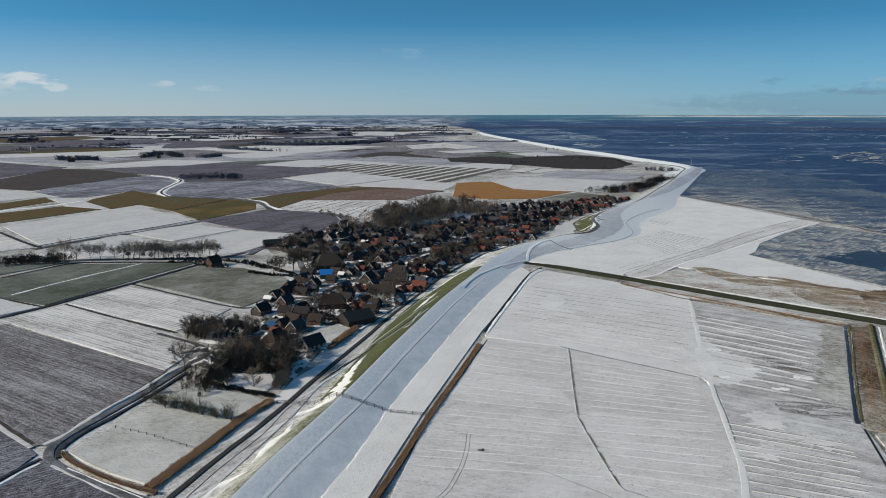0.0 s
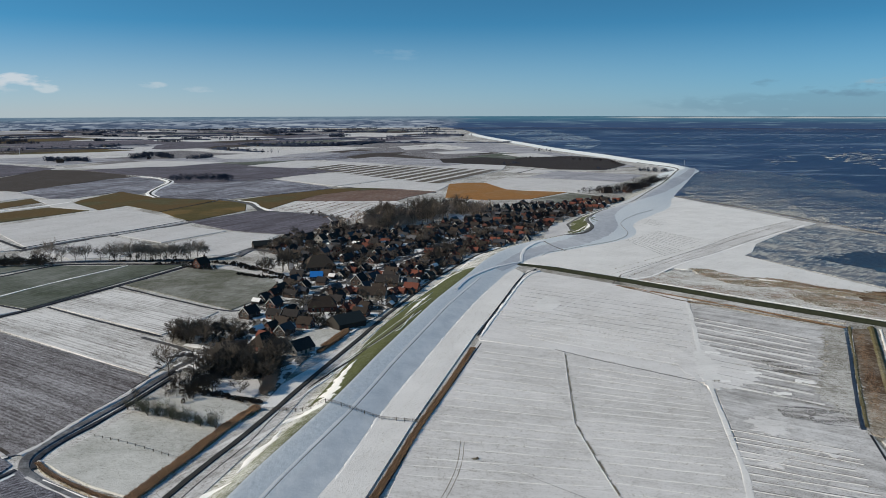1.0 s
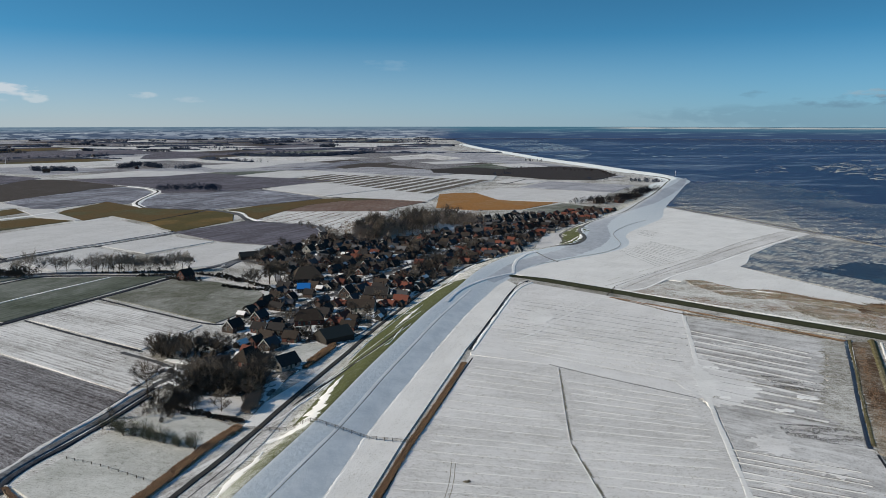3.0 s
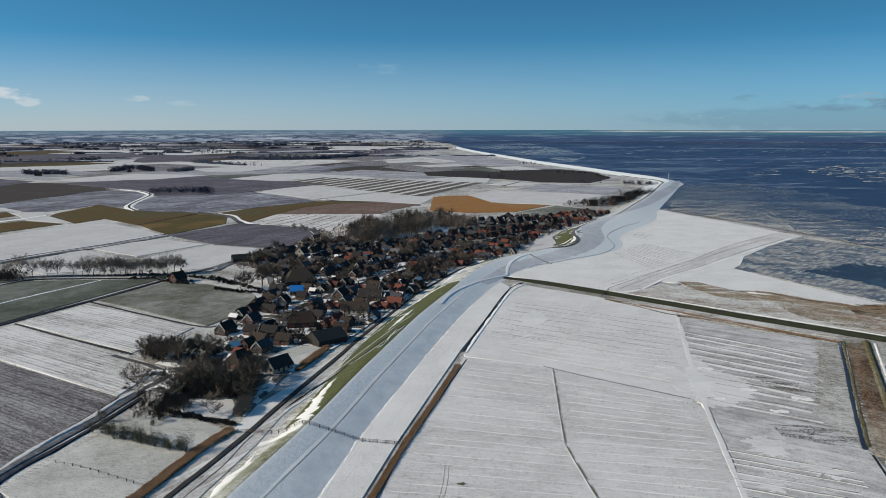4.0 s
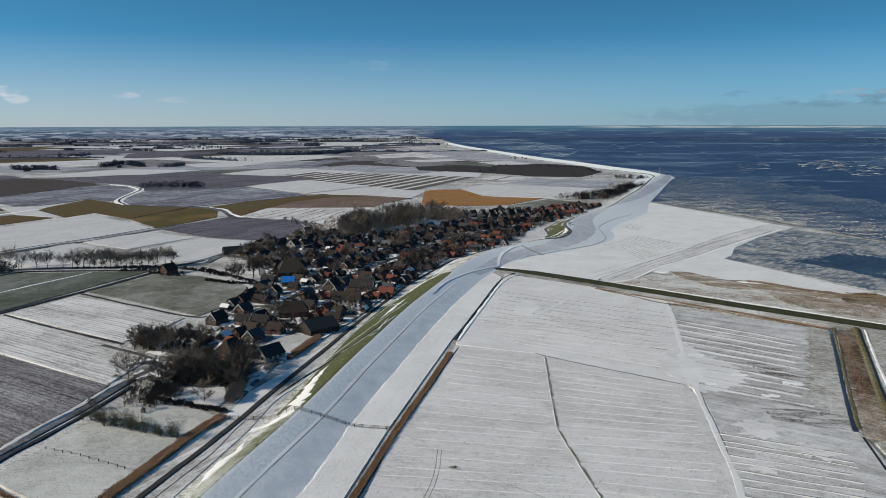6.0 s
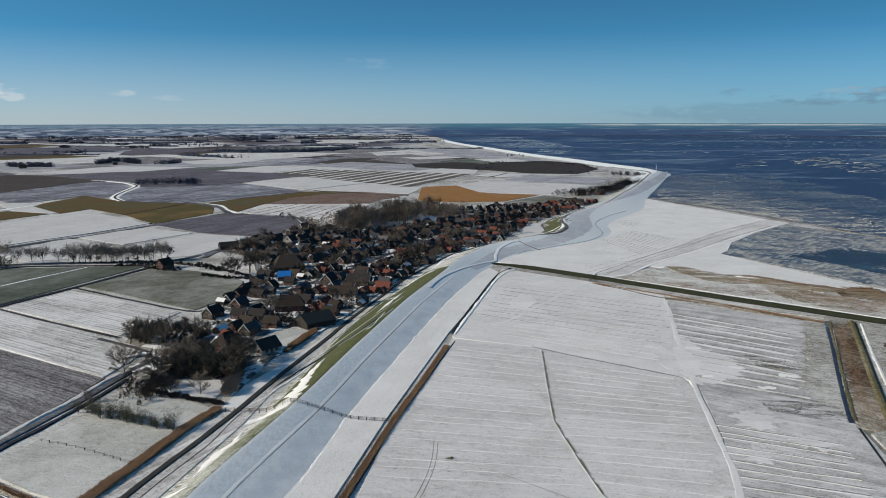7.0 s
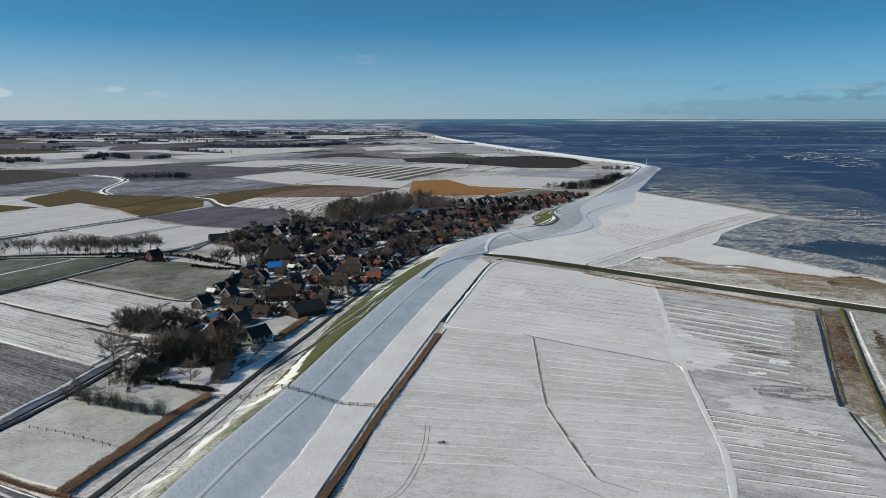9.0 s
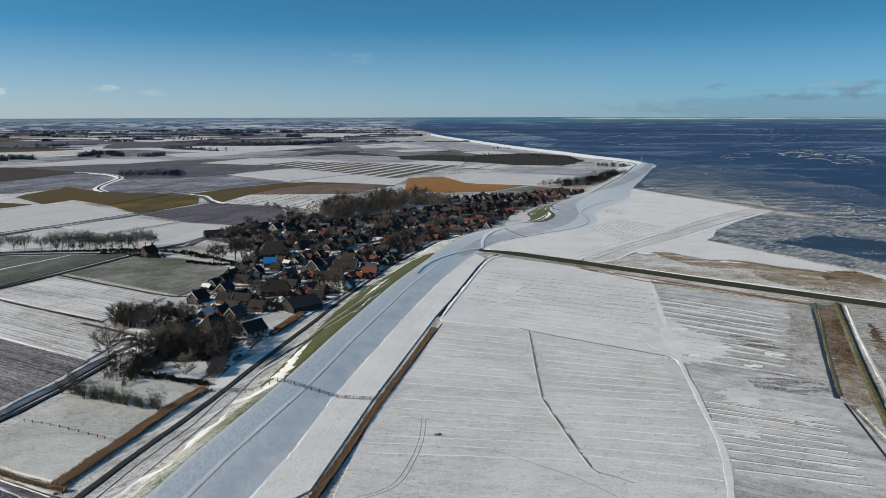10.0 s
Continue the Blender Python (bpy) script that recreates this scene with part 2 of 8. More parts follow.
SNOW = (0.755, 0.74, 0.73)
FROST = (0.50, 0.49, 0.51)
EARTH = (0.075, 0.062, 0.055)
M = {
    "ground": field_mat("frozen_verge", (0.12, 0.105, 0.07), SNOW, 0.46, patch=0.5, grain=0.6, streak=0.1),
    "snow": field_mat("snow_on_field", (0.22, 0.20, 0.18), (0.63, 0.62, 0.62), 0.74, 2.4, 0.14, 0.24, 0.28, 0.2),
    "snow_rows": field_mat("snow_over_furrows", (0.16, 0.14, 0.12), SNOW, 0.62, 2.2, 0.12, 0.46, 0.42, 0.40),
    "plough": field_mat("frosted_plough", (0.075, 0.064, 0.066), FROST, 0.36, 1.8, 0.08, 0.34, 0.5, 0.14),
    "plough_dark": field_mat("frosted_dark_plough", (0.075, 0.068, 0.078), (0.33, 0.31, 0.38), 0.32, 3.0, 0.10, 0.34, 0.25, 0.2),
    "plough_night": field_mat("dark_wet_plough", (0.058, 0.053, 0.064), (0.40, 0.405, 0.46), 0.30, 1.5, 0.08, 0.15, 0.8, 0.3),
    "plough_pale": field_mat("pale_frosted_plough", (0.12, 0.11, 0.12), (0.55, 0.555, 0.60), 0.52, 3.0, 0.12, 0.25, 0.2, 0.3),
    "earth": field_mat("bare_dark_earth", EARTH, (0.25, 0.24, 0.24), 0.14, 4.0, 0.12, 0.2, 0.2, 0.2),
    "earth_dark": field_mat("dark_scrub_soil", (0.05, 0.042, 0.04), (0.2, 0.19, 0.19), 0.08, 4.0, 0.12, 0.2, 0.2, 0.2),
    "soil_rows": field_mat("frosted_soil_rows", (0.13, 0.112, 0.09), FROST, 0.2, 3.0, 0.1, 0.3, 0.2, 0.25),
    "green": field_mat("frosted_winter_wheat", (0.066, 0.08, 0.055), (0.36, 0.37, 0.355), 0.34, 4.0, 0.03, 0.06, 0.12, 0.36),
    "green_pale": field_mat("frosted_grass", (0.09, 0.092, 0.06), (0.50, 0.50, 0.48), 0.36, 0, 0, 0.06, 0.22, 0.42),
    "meadow": field_mat("frosted_meadow", (0.13, 0.13, 0.09), (0.64, 0.635, 0.61), 0.62, 0, 0, 0.05, 0.3, 0.34),
    "olive": field_mat("olive_stubble", (0.13, 0.086, 0.036), (0.38, 0.36, 0.31), 0.10, 5.0, 0.08, 0.2, 0.2, 0.3, tint=(0.085, 0.075, 0.034)),
    "orange": field_mat("ochre_stubble", (0.34, 0.165, 0.055), (0.5, 0.42, 0.34), 0.13, 5.0, 0.10, 0.4, 0.2, 0.35, tint=(0.27, 0.14, 0.05)),
    "ochre_green": field_mat("green_brown_stubble", (0.10, 0.082, 0.032), (0.34, 0.32, 0.26), 0.08, 5.0, 0.10, 0.25, 0.2, 0.3, tint=(0.155, 0.10, 0.036)),
    "plough_blue": field_mat("blue_frosted_plough", (0.085, 0.08, 0.098), (0.47, 0.485, 0.55), 0.40, 3.0, 0.10, 0.55, 0.25, 0.42),
    "pink": field_mat("reddish_stubble", (0.17, 0.105, 0.08), (0.5, 0.46, 0.44), 0.22, 6.0, 0.12, 0.2, 0.16, 0.2),
    "marsh": field_mat("snowy_saltmarsh", (0.20, 0.185, 0.16), (0.73, 0.715, 0.71), 0.66, 0, 0, 0.14, 0.30, 0.26, relief=0.3),
    "marsh_soft": field_mat("soft_saltmarsh_snow", (0.24, 0.225, 0.2), (0.74, 0.725, 0.72), 0.73, 0, 0, 0.12, 0.30, 0.26, relief=0.3),
    "marsh_rough": field_mat("broken_saltmarsh_snow", (0.30, 0.288, 0.28), (0.70, 0.69, 0.69), 0.48, 0, 0, 0.42, 0.38, 0.55, relief=0.3),
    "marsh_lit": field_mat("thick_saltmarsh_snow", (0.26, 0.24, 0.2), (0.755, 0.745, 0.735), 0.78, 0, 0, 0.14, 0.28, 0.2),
    "marsh_bare": field_mat("thin_snow_on_marsh_grass", (0.17, 0.15, 0.11), (0.64, 0.63, 0.61), 0.44, 0, 0, 0.15, 0.8, 0.5),
    "marsh_reed": field_mat("snow_torn_reed_marsh", (0.20, 0.112, 0.052), (0.70, 0.69, 0.67), 0.50, 0, 0, 0.2, 0.8, 0.8, tint=(0.13, 0.115, 0.06)),
    "reed_bed": field_mat("reed_bed", (0.17, 0.105, 0.058), (0.52, 0.50, 0.46), 0.22, 0, 0, 0.1, 0.8, 0.7, tint=(0.15, 0.12, 0.06)),
    "grass": field_mat("winter_grass", (0.098, 0.108, 0.042), (0.5, 0.5, 0.45), 0.13, 0, 0, 0.1, 0.4, 0.14),
    "grass_dark": field_mat("dark_dike_grass", (0.03, 0.034, 0.022), (0.3, 0.3, 0.27), 0.03, 0, 0, 0.15, 0.3, 0.12),
    "grass_snow": field_mat("grass_under_snow", (0.12, 0.125, 0.055), SNOW, 0.47, 0, 0, 0.5, 0.9, 0.3),
    "brown_marsh": field_mat("brown_marsh_grass", (0.085, 0.05, 0.028), (0.5, 0.46, 0.40), 0.25, 0, 0, 0.1, 0.7, 0.8, tint=(0.12, 0.085, 0.05)),
    "olive_bank": field_mat("olive_bank_grass", (0.125, 0.105, 0.05), (0.5, 0.48, 0.42), 0.14, 0, 0, 0.1, 0.6, 0.3),
    "drift": field_mat("drifted_snow", (0.3, 0.3, 0.28), (0.87, 0.86, 0.845), 0.95, 0, 0, 0.1, 0.2, 0.1),
    "grass_thin": field_mat("grass_through_thin_snow", (0.10, 0.11, 0.045), (0.62, 0.62, 0.58), 0.33, 0, 0, 0.15, 0.9, 0.7),
    "asphalt": field_mat("worn_asphalt", (0.05, 0.05, 0.05), (0.15, 0.15, 0.155), 0.08, 0, 0, 0.1, 0.4, 0.3),
    "slush": field_mat("snowy_road", (0.07, 0.07, 0.076), (0.36, 0.37, 0.40), 0.24, 0, 0, 0.15, 0.4, 0.5),
    "yard": field_mat("village_yards", (0.05, 0.044, 0.034), SNOW, 0.24, 0, 0, 0.0, 0.45, 0.2, patches=1.0),
    "ditch": field_mat("frozen_ditch", (0.032, 0.034, 0.042), (0.28, 0.30, 0.36), 0.14, 0, 0, 0.1, 0.3, 0.3),
    "kelp": field_mat("stone_toe", (0.07, 0.068, 0.065), (0.34, 0.34, 0.34), 0.3, 0, 0, 0.3, 0.6, 0.3),
}


def plain(name, color, rough=0.7, spec=0.3, var=0.25, scale=1.5, metal=0.0):
    """A material with grain at two scales and a random tone for each object."""
    k = Net(name)
    r = k.n.new("ShaderNodeObjectInfo").outputs["Random"]
    f = k.math("ADD", k.math("MULTIPLY", k.noise(scale, 5, 0.6), 0.6), k.math("MULTIPLY", k.noise(scale * 7, 3), 0.4))
    f = k.math("ADD", f, k.math("MULTIPLY", k.math("SUBTRACT", r, 0.5), 0.6), True)
    k.bump(k.noise(scale * 5, 3), 0.03, 0.4)
    return k.done(k.mix(f, tuple(c * (1 - var) for c in color), tuple(min(1, c * (1 + var)) for c in color)), rough, spec, metal)


def tiles_mat(name, color, rough=0.8, spec=0.15):
    """Roof tiles: courses along the slope, moss and weathering."""
    k = Net(name)
    w = k.n.new("ShaderNodeTexWave")
    w.bands_direction = "Z"
    w.inputs["Scale"].default_value = 1.1
    w.inputs["Distortion"].default_value = 0.4
    k.l.new(k.co, w.inputs["Vector"])
    r = k.n.new("ShaderNodeObjectInfo").outputs["Random"]
    f = k.math("ADD", k.math("MULTIPLY", k.noise(0.7, 5, 0.65), 0.7), k.math("MULTIPLY", w.outputs["Fac"], 0.25))
    f = k.math("ADD", f, k.math("MULTIPLY", k.math("SUBTRACT", r, 0.5), 0.7), True)
    c = k.mix(f, tuple(v * 0.6 for v in color), tuple(v * 1.35 for v in color))
    c = k.mix(k.ramp(k.noise(0.35, 4), 0.58, 0.75), c, (0.05, 0.055, 0.035))
    k.bump(w.outputs["Fac"], 0.06, 0.6)
    return k.done(c, rough, spec)


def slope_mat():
    """The sea slope: wind-roughened snow at the crest, a smooth ice glaze below it, its bounds uneven; shade blue is
    mixed into both.
    """
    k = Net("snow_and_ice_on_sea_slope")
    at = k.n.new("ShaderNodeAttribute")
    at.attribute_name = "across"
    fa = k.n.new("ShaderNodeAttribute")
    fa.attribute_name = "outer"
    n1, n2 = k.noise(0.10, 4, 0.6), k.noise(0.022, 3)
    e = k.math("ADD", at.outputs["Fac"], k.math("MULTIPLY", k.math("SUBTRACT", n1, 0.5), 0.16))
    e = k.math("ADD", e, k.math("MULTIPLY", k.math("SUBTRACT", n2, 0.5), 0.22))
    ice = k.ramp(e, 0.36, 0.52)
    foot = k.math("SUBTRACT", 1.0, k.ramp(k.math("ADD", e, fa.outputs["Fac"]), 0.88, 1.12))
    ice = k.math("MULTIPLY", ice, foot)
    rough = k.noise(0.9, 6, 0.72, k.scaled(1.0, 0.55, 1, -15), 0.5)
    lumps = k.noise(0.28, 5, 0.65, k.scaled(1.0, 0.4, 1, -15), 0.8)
    # snow and glaze colours carry some blue of a slope turned from the sun
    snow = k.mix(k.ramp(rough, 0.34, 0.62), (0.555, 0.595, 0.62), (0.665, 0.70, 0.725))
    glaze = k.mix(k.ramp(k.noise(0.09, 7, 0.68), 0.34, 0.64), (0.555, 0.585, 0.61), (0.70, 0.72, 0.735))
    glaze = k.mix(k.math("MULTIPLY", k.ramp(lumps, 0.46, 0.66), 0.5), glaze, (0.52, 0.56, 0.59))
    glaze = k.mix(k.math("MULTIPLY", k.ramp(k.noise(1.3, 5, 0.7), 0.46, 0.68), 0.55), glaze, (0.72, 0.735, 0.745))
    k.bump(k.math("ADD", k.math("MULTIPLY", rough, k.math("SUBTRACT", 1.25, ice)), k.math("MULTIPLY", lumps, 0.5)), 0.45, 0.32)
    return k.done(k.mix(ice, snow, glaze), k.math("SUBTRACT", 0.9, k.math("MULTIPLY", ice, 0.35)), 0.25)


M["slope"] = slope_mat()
M["far_glaze"] = field_mat("lilac_ice_glaze", (0.47, 0.49, 0.53), (0.62, 0.635, 0.66), 0.42, 0, 0, 0.2, 0.3, 0.5, relief=0.15)


def water_mat(name, deep, pale, cut, rough=0.35):
    """Cold sea water; brash ice lies on it in torn bands, with thin bright filaments along them."""
    k = Net(name)
    v = k.scaled(0.45, 0.8, 1, -12)
    large = k.noise(0.0016, 3, 0.5, v, 0.6)
    band = k.noise(0.0055, 7, 0.64, v, 1.4)
    fine = k.noise(0.05, 8, 0.75, v)
    f = k.math("ADD", band, k.math("MULTIPLY", k.math("SUBTRACT", fine, 0.5), 0.9))
    f = k.math("ADD", f, k.math("MULTIPLY", k.math("SUBTRACT", large, 0.5), 0.7))
    film = k.ramp(f, cut, cut + 0.13)
    thread = k.math("MULTIPLY", k.ramp(k.noise(0.045, 7, 0.72, k.scaled(0.35, 1.0, 1, -12), 0.8), 0.555, 0.64), k.ramp(f, cut + 0.02, cut + 0.16))
    col = k.mix(k.ramp(k.noise(0.0016, 3), 0.3, 0.7), deep, tuple(c * 1.4 for c in deep))
    col = k.mix(k.math("MULTIPLY", film, 0.62), col, pale)
    col = k.mix(k.math("MULTIPLY", thread, 0.8), col, (0.44, 0.46, 0.46))
    k.bump(k.noise(0.5, 4, 0.6), 0.35, 0.7)
    return k.done(col, rough, 0.12)


M["sea"] = water_mat("winter_sea", (0.0215, 0.0205, 0.057), (0.165, 0.20, 0.27), 0.50)


def ice_film(name, water, film_colour, lo, hi, crowd_lo, crowd_hi, size=1.0, cut=0.56, bits=0.55):
    """Sea close to the shore: dark water, a grey film of new ice in drawn-out tongues, and grains of broken ice."""
    k = Net(name)
    v = k.scaled(0.5, 1.0, 1, -14)
    band = k.noise(0.011 * size, 6, 0.62, v, 0.8)
    fine = k.noise(0.14, 8, 0.76, k.scaled(1.0, 0.3))
    film = k.ramp(k.math("ADD", band, k.math("MULTIPLY", k.math("SUBTRACT", fine, 0.5), 0.8)), lo, hi)
    grain = k.ramp(k.noise(bits, 5, 0.75, k.scaled(1.0, 0.26)), cut, cut + 0.08)
    crowd = k.ramp(k.noise(0.02 * size, 5, 0.65, k.scaled(0.45, 1.1, 1, -14), 0.6), crowd_lo, crowd_hi)
    col = k.mix(film, water, film_colour)
    col = k.mix(k.math("MULTIPLY", k.ramp(k.noise(0.014, 4), 0.55, 0.7), 0.4), col, (0.05, 0.13, 0.19))
    col = k.mix(k.math("MULTIPLY", k.math("MULTIPLY", grain, crowd), 0.85), col, (0.47, 0.46, 0.415))
    k.bump(grain, 0.2, 0.4)
    return k.done(col, k.math("ADD", 0.35, k.math("MULTIPLY", film, 0.25)), 0.12)


M["thin_ice"] = ice_film("new_sea_ice", (0.022, 0.028, 0.063), (0.095, 0.125, 0.175), 0.44, 0.60, 0.38, 0.56, 1.0, 0.52)
M["mudflat"] = ice_film("icy_mudflat", (0.085, 0.093, 0.115), (0.25, 0.252, 0.258), 0.40, 0.60, 0.40, 0.56, 5.0, 0.46, 0.3)
M["pool"] = ice_film("open_water_in_ice", (0.027, 0.032, 0.05), (0.06, 0.075, 0.10), 0.5, 0.7, 0.52, 0.66, 1.8, 0.5)
M["tuft"] = plain("dead_grass_tufts", (0.21, 0.19, 0.145), 0.95, 0.05, 0.4, 0.5)
M["brush"] = plain("dense_brush", (0.074, 0.061, 0.049), 0.95, 0.05, 0.35, 0.15)
M["wood_brush"] = plain("brown_bare_wood", (0.30, 0.24, 0.195), 0.95, 0.05, 0.35, 0.15)
M["grove"] = plain("dark_grove", (0.05, 0.04, 0.037), 0.95, 0.05, 0.35, 0.15)
# distant trees: the blue of the haze is put into their base colour
M["hazy_brush"] = plain("hazy_woodland", (0.048, 0.06, 0.09), 0.95, 0.05, 0.3, 0.1)
M["floe_blue"] = plain("thin_sea_ice", (0.26, 0.32, 0.37), 0.6, 0.3, 0.3, 0.3)


def floe_mat():
    """Broken sea ice: each floe has its own tone, from wet grey to dry white."""
    k = Net("ice_floe")
    r = k.n.new("ShaderNodeNewGeometry").outputs["Random Per Island"]
    col = k.mix(k.ramp(r, 0.25, 1.0), (0.14, 0.165, 0.195), (0.54, 0.53, 0.475))
    return k.done(k.mix(k.math("MULTIPLY", k.noise(1.5, 4), 0.3), col, (0.3, 0.31, 0.32)), 0.7, 0.3)


M["floe"] = floe_mat()
M["bark"] = plain("winter_bark", (0.085, 0.07, 0.055), 0.9, 0.1)
M["twig"] = plain("bare_twigs", (0.108, 0.092, 0.078), 0.9, 0.1, 0.3)
M["twig_pale"] = plain("pale_bare_twigs", (0.20, 0.18, 0.16), 0.9, 0.1, 0.3)
M["needle"] = plain("dark_needles", (0.075, 0.08, 0.058), 0.9, 0.1, 0.4)
M["reed"] = plain("dry_reed", (0.27, 0.175, 0.112), 0.9, 0.1, 0.35, 0.6)
M["brick_brown"] = plain("brown_brick", (0.066, 0.047, 0.04), 0.85, 0.2, 0.3, 2.5)
M["brick_red"] = plain("red_brick", (0.098, 0.046, 0.038), 0.85, 0.2, 0.3, 2.5)
M["render"] = plain("pale_render", (0.34, 0.32, 0.29), 0.85, 0.2, 0.15)
M["wood_dark"] = plain("tarred_boards", (0.04, 0.036, 0.032), 0.8, 0.2, 0.3)
M["paint_frame"] = plain("aged_white_frames", (0.22, 0.22, 0.21), 0.6, 0.3, 0.1)
M["paint_white"] = plain("white_paint", (0.78, 0.78, 0.76), 0.55, 0.4, 0.08)
M["paint_board"] = plain("weathered_white_boards", (0.42, 0.42, 0.41), 0.6, 0.3, 0.15)
M["glass"] = plain("window_glass", (0.02, 0.025, 0.03), 0.08, 0.5, 0.3)
M["door"] = plain("dark_green_door", (0.03, 0.05, 0.04), 0.5, 0.4)
M["tile_black"] = tiles_mat("black_glazed_tiles", (0.034, 0.031, 0.031), 0.8, 0.07)
M["tile_brown"] = tiles_mat("brown_tiles", (0.038, 0.029, 0.024))
M["tile_red"] = tiles_mat("red_pantiles", (0.13, 0.045, 0.032))
M["tile_grey"] = tiles_mat("grey_slates", (0.048, 0.049, 0.055), 0.7, 0.1)
M["tile_frost"] = tiles_mat("frosted_tiles", (0.10, 0.10, 0.11), 0.9, 0.1)
M["thatch"] = tiles_mat("old_thatch", (0.05, 0.041, 0.034), 0.95, 0.1)
M["snow_roof"] = plain("snow_on_flat_roof", (0.66, 0.66, 0.67), 0.9, 0.1, 0.12, 0.8)
M["tarp"] = plain("blue_roof_sheets", (0.012, 0.15, 0.47), 0.45, 0.4, 0.15)
M["shed_roof"] = plain("corrugated_sheets", (0.026, 0.03, 0.028), 0.6, 0.2)
M["car_white"] = plain("white_car_paint", (0.7, 0.7, 0.69), 0.35, 0.5, 0.06)
M["car_dark"] = plain("dark_car_paint", (0.03, 0.035, 0.045), 0.3, 0.5, 0.2)
M["rubber"] = plain("tyre_rubber", (0.02, 0.02, 0.02), 0.9, 0.1)
M["post"] = plain("weathered_post", (0.10, 0.085, 0.07), 0.9, 0.1)
M["steel"] = plain("painted_steel", (0.7, 0.7, 0.7), 0.4, 0.4, 0.1)


# ---- building tools ----
def link(name, verts, faces, mats, parent=None, label="", slots=None):
    me = bpy.data.meshes.new(name)
    me.from_pydata(verts, [], faces)
    for m in mats if isinstance(mats, (list, tuple)) else (mats,):
        me.materials.append(m)
    if slots is not None:
        me.polygons.foreach_set("material_index", slots)
    me.update()
    ob = new(name, me)
    if parent:
        ob.parent = parent
    return tagged(ob, label)


def offset_poly(pts, d):
    """The polygon with every edge moved inwards by d metres."""
    n = len(pts)
    area = sum(pts[i][0] * pts[(i + 1) % n][1] - pts[(i + 1) % n][0] * pts[i][1] for i in range(n))
    s = 1 if area > 0 else -1
    out = []
    for i in range(n):
        a, b, c = (Vector(pts[j % n]) for j in (i - 1, i, i + 1))
        u, v = (b - a).normalized(), (c - b).normalized()
        nu, nv = Vector((-u.y, u.x)) * s, Vector((-v.y, v.x)) * s
        k = nu + nv
        k = k / max(0.35, k.dot(nu)) if k.length > 1e-6 else nu
        out.append(tuple(b + k * d))
    return out


def slab(name, pts, mat, angle, top, base=-0.3, bevel=0.0):
    """A thick polygon of ground with its own row direction."""
    c = Vector((sum(p[0] for p in pts) / len(pts), sum(p[1] for p in pts) / len(pts)))
    a = radians(angle)
    R = Matrix(((math.cos(a), math.sin(a)), (-math.sin(a), math.cos(a))))
    loc = [R @ (Vector(p) - c) for p in pts]
    low = offset_poly([tuple(p) for p in loc], -bevel) if bevel else loc
    n = len(loc)
    verts = [(p[0], p[1], top) for p in loc] + [(p[0], p[1], base) for p in low]
    faces = [t for t in geometry.tessellate_polygon([[Vector((p[0], p[1], 0)) for p in loc]]) if len(set(t)) == 3]
    up = [t if (loc[t[1]] - loc[t[0]]).cross(loc[t[2]] - loc[t[0]]) > 0 else t[::-1] for t in faces]
    ccw = sum(loc[i - 1].cross(loc[i]) for i in range(n)) > 0
    rim = [(n + i, n + (i + 1) % n, (i + 1) % n, i) for i in range(n)]
    return_faces = [tuple(t) for t in up] + (rim if ccw else [r[::-1] for r in rim])
    me = bpy.data.meshes.new(name)
    me.from_pydata(verts, [], return_faces)
    me.materials.append(mat)
    ob = new(name, me)
    ob.matrix_world = pose(c.x, c.y, 0, 0, 0, angle)
    return ob


LABELS = {
    "snow": "field under smooth white snow", "snow_rows": "field with snow lying over furrows",
    "plough": "ploughed field with grey frost in its furrows", "plough_dark": "dark ploughed field with purple-grey frost",
    "plough_night": "dark ploughed field with broken frost", "plough_pale": "pale ploughed field under thin blue-grey frost", "earth": "bare field of dark brown earth",
    "green": "winter wheat field, grey-green under frost", "green_pale": "grass field, pale grey-green under thin snow",
    "meadow": "meadow with grass showing through thin snow", "kelp": "bare dark patch in the snow", "thin_ice": "grey film of thin ice on the sea", "olive": "olive-brown stubble field without snow", "orange": "ochre stubble field without snow",
    "earth_dark": "dark bare soil with low scrub", "soil_rows": "bare soil row between snow strips", "marsh_soft": "saltmarsh pasture under smooth snow",
    "ochre_green": "green-brown stubble field without snow", "plough_blue": "ploughed field with streaks of blue-grey frost", "pink": "reddish-brown stubble field with thin frost", "marsh": "saltmarsh pasture under thin patchy snow",
    "marsh_rough": "saltmarsh with wind-torn snow and bare rows", "marsh_lit": "saltmarsh under thick even snow", "marsh_bare": "marsh grass with thin broken snow",
    "brown_marsh": "brown marsh grass with torn snow patches", "marsh_reed": "reedy marsh with brown patches in the snow", "reed_bed": "flattened brown reed bed with snow patches", "mudflat": "grey mudflat covered with dirty ice",
    "pool": "dark open water between the ice", "yard": "village yards with trodden grass and snow patches",
    "grass": "green winter grass", "drift": "bright drifted snow patch",
}


LAID = [0]


def field(kind, pts, angle=60.0, top=0.35, inset=0.8, name="field"):
    LAID[0] += 1
    top += 0.0021 * (LAID[0] % 60)
    ob = slab(name, offset_poly(pts, inset) if inset else pts, M[kind], angle, top, bevel=0.5 if inset else 0.0)
    return tagged(ob, LABELS[kind], "field", kind="structure")


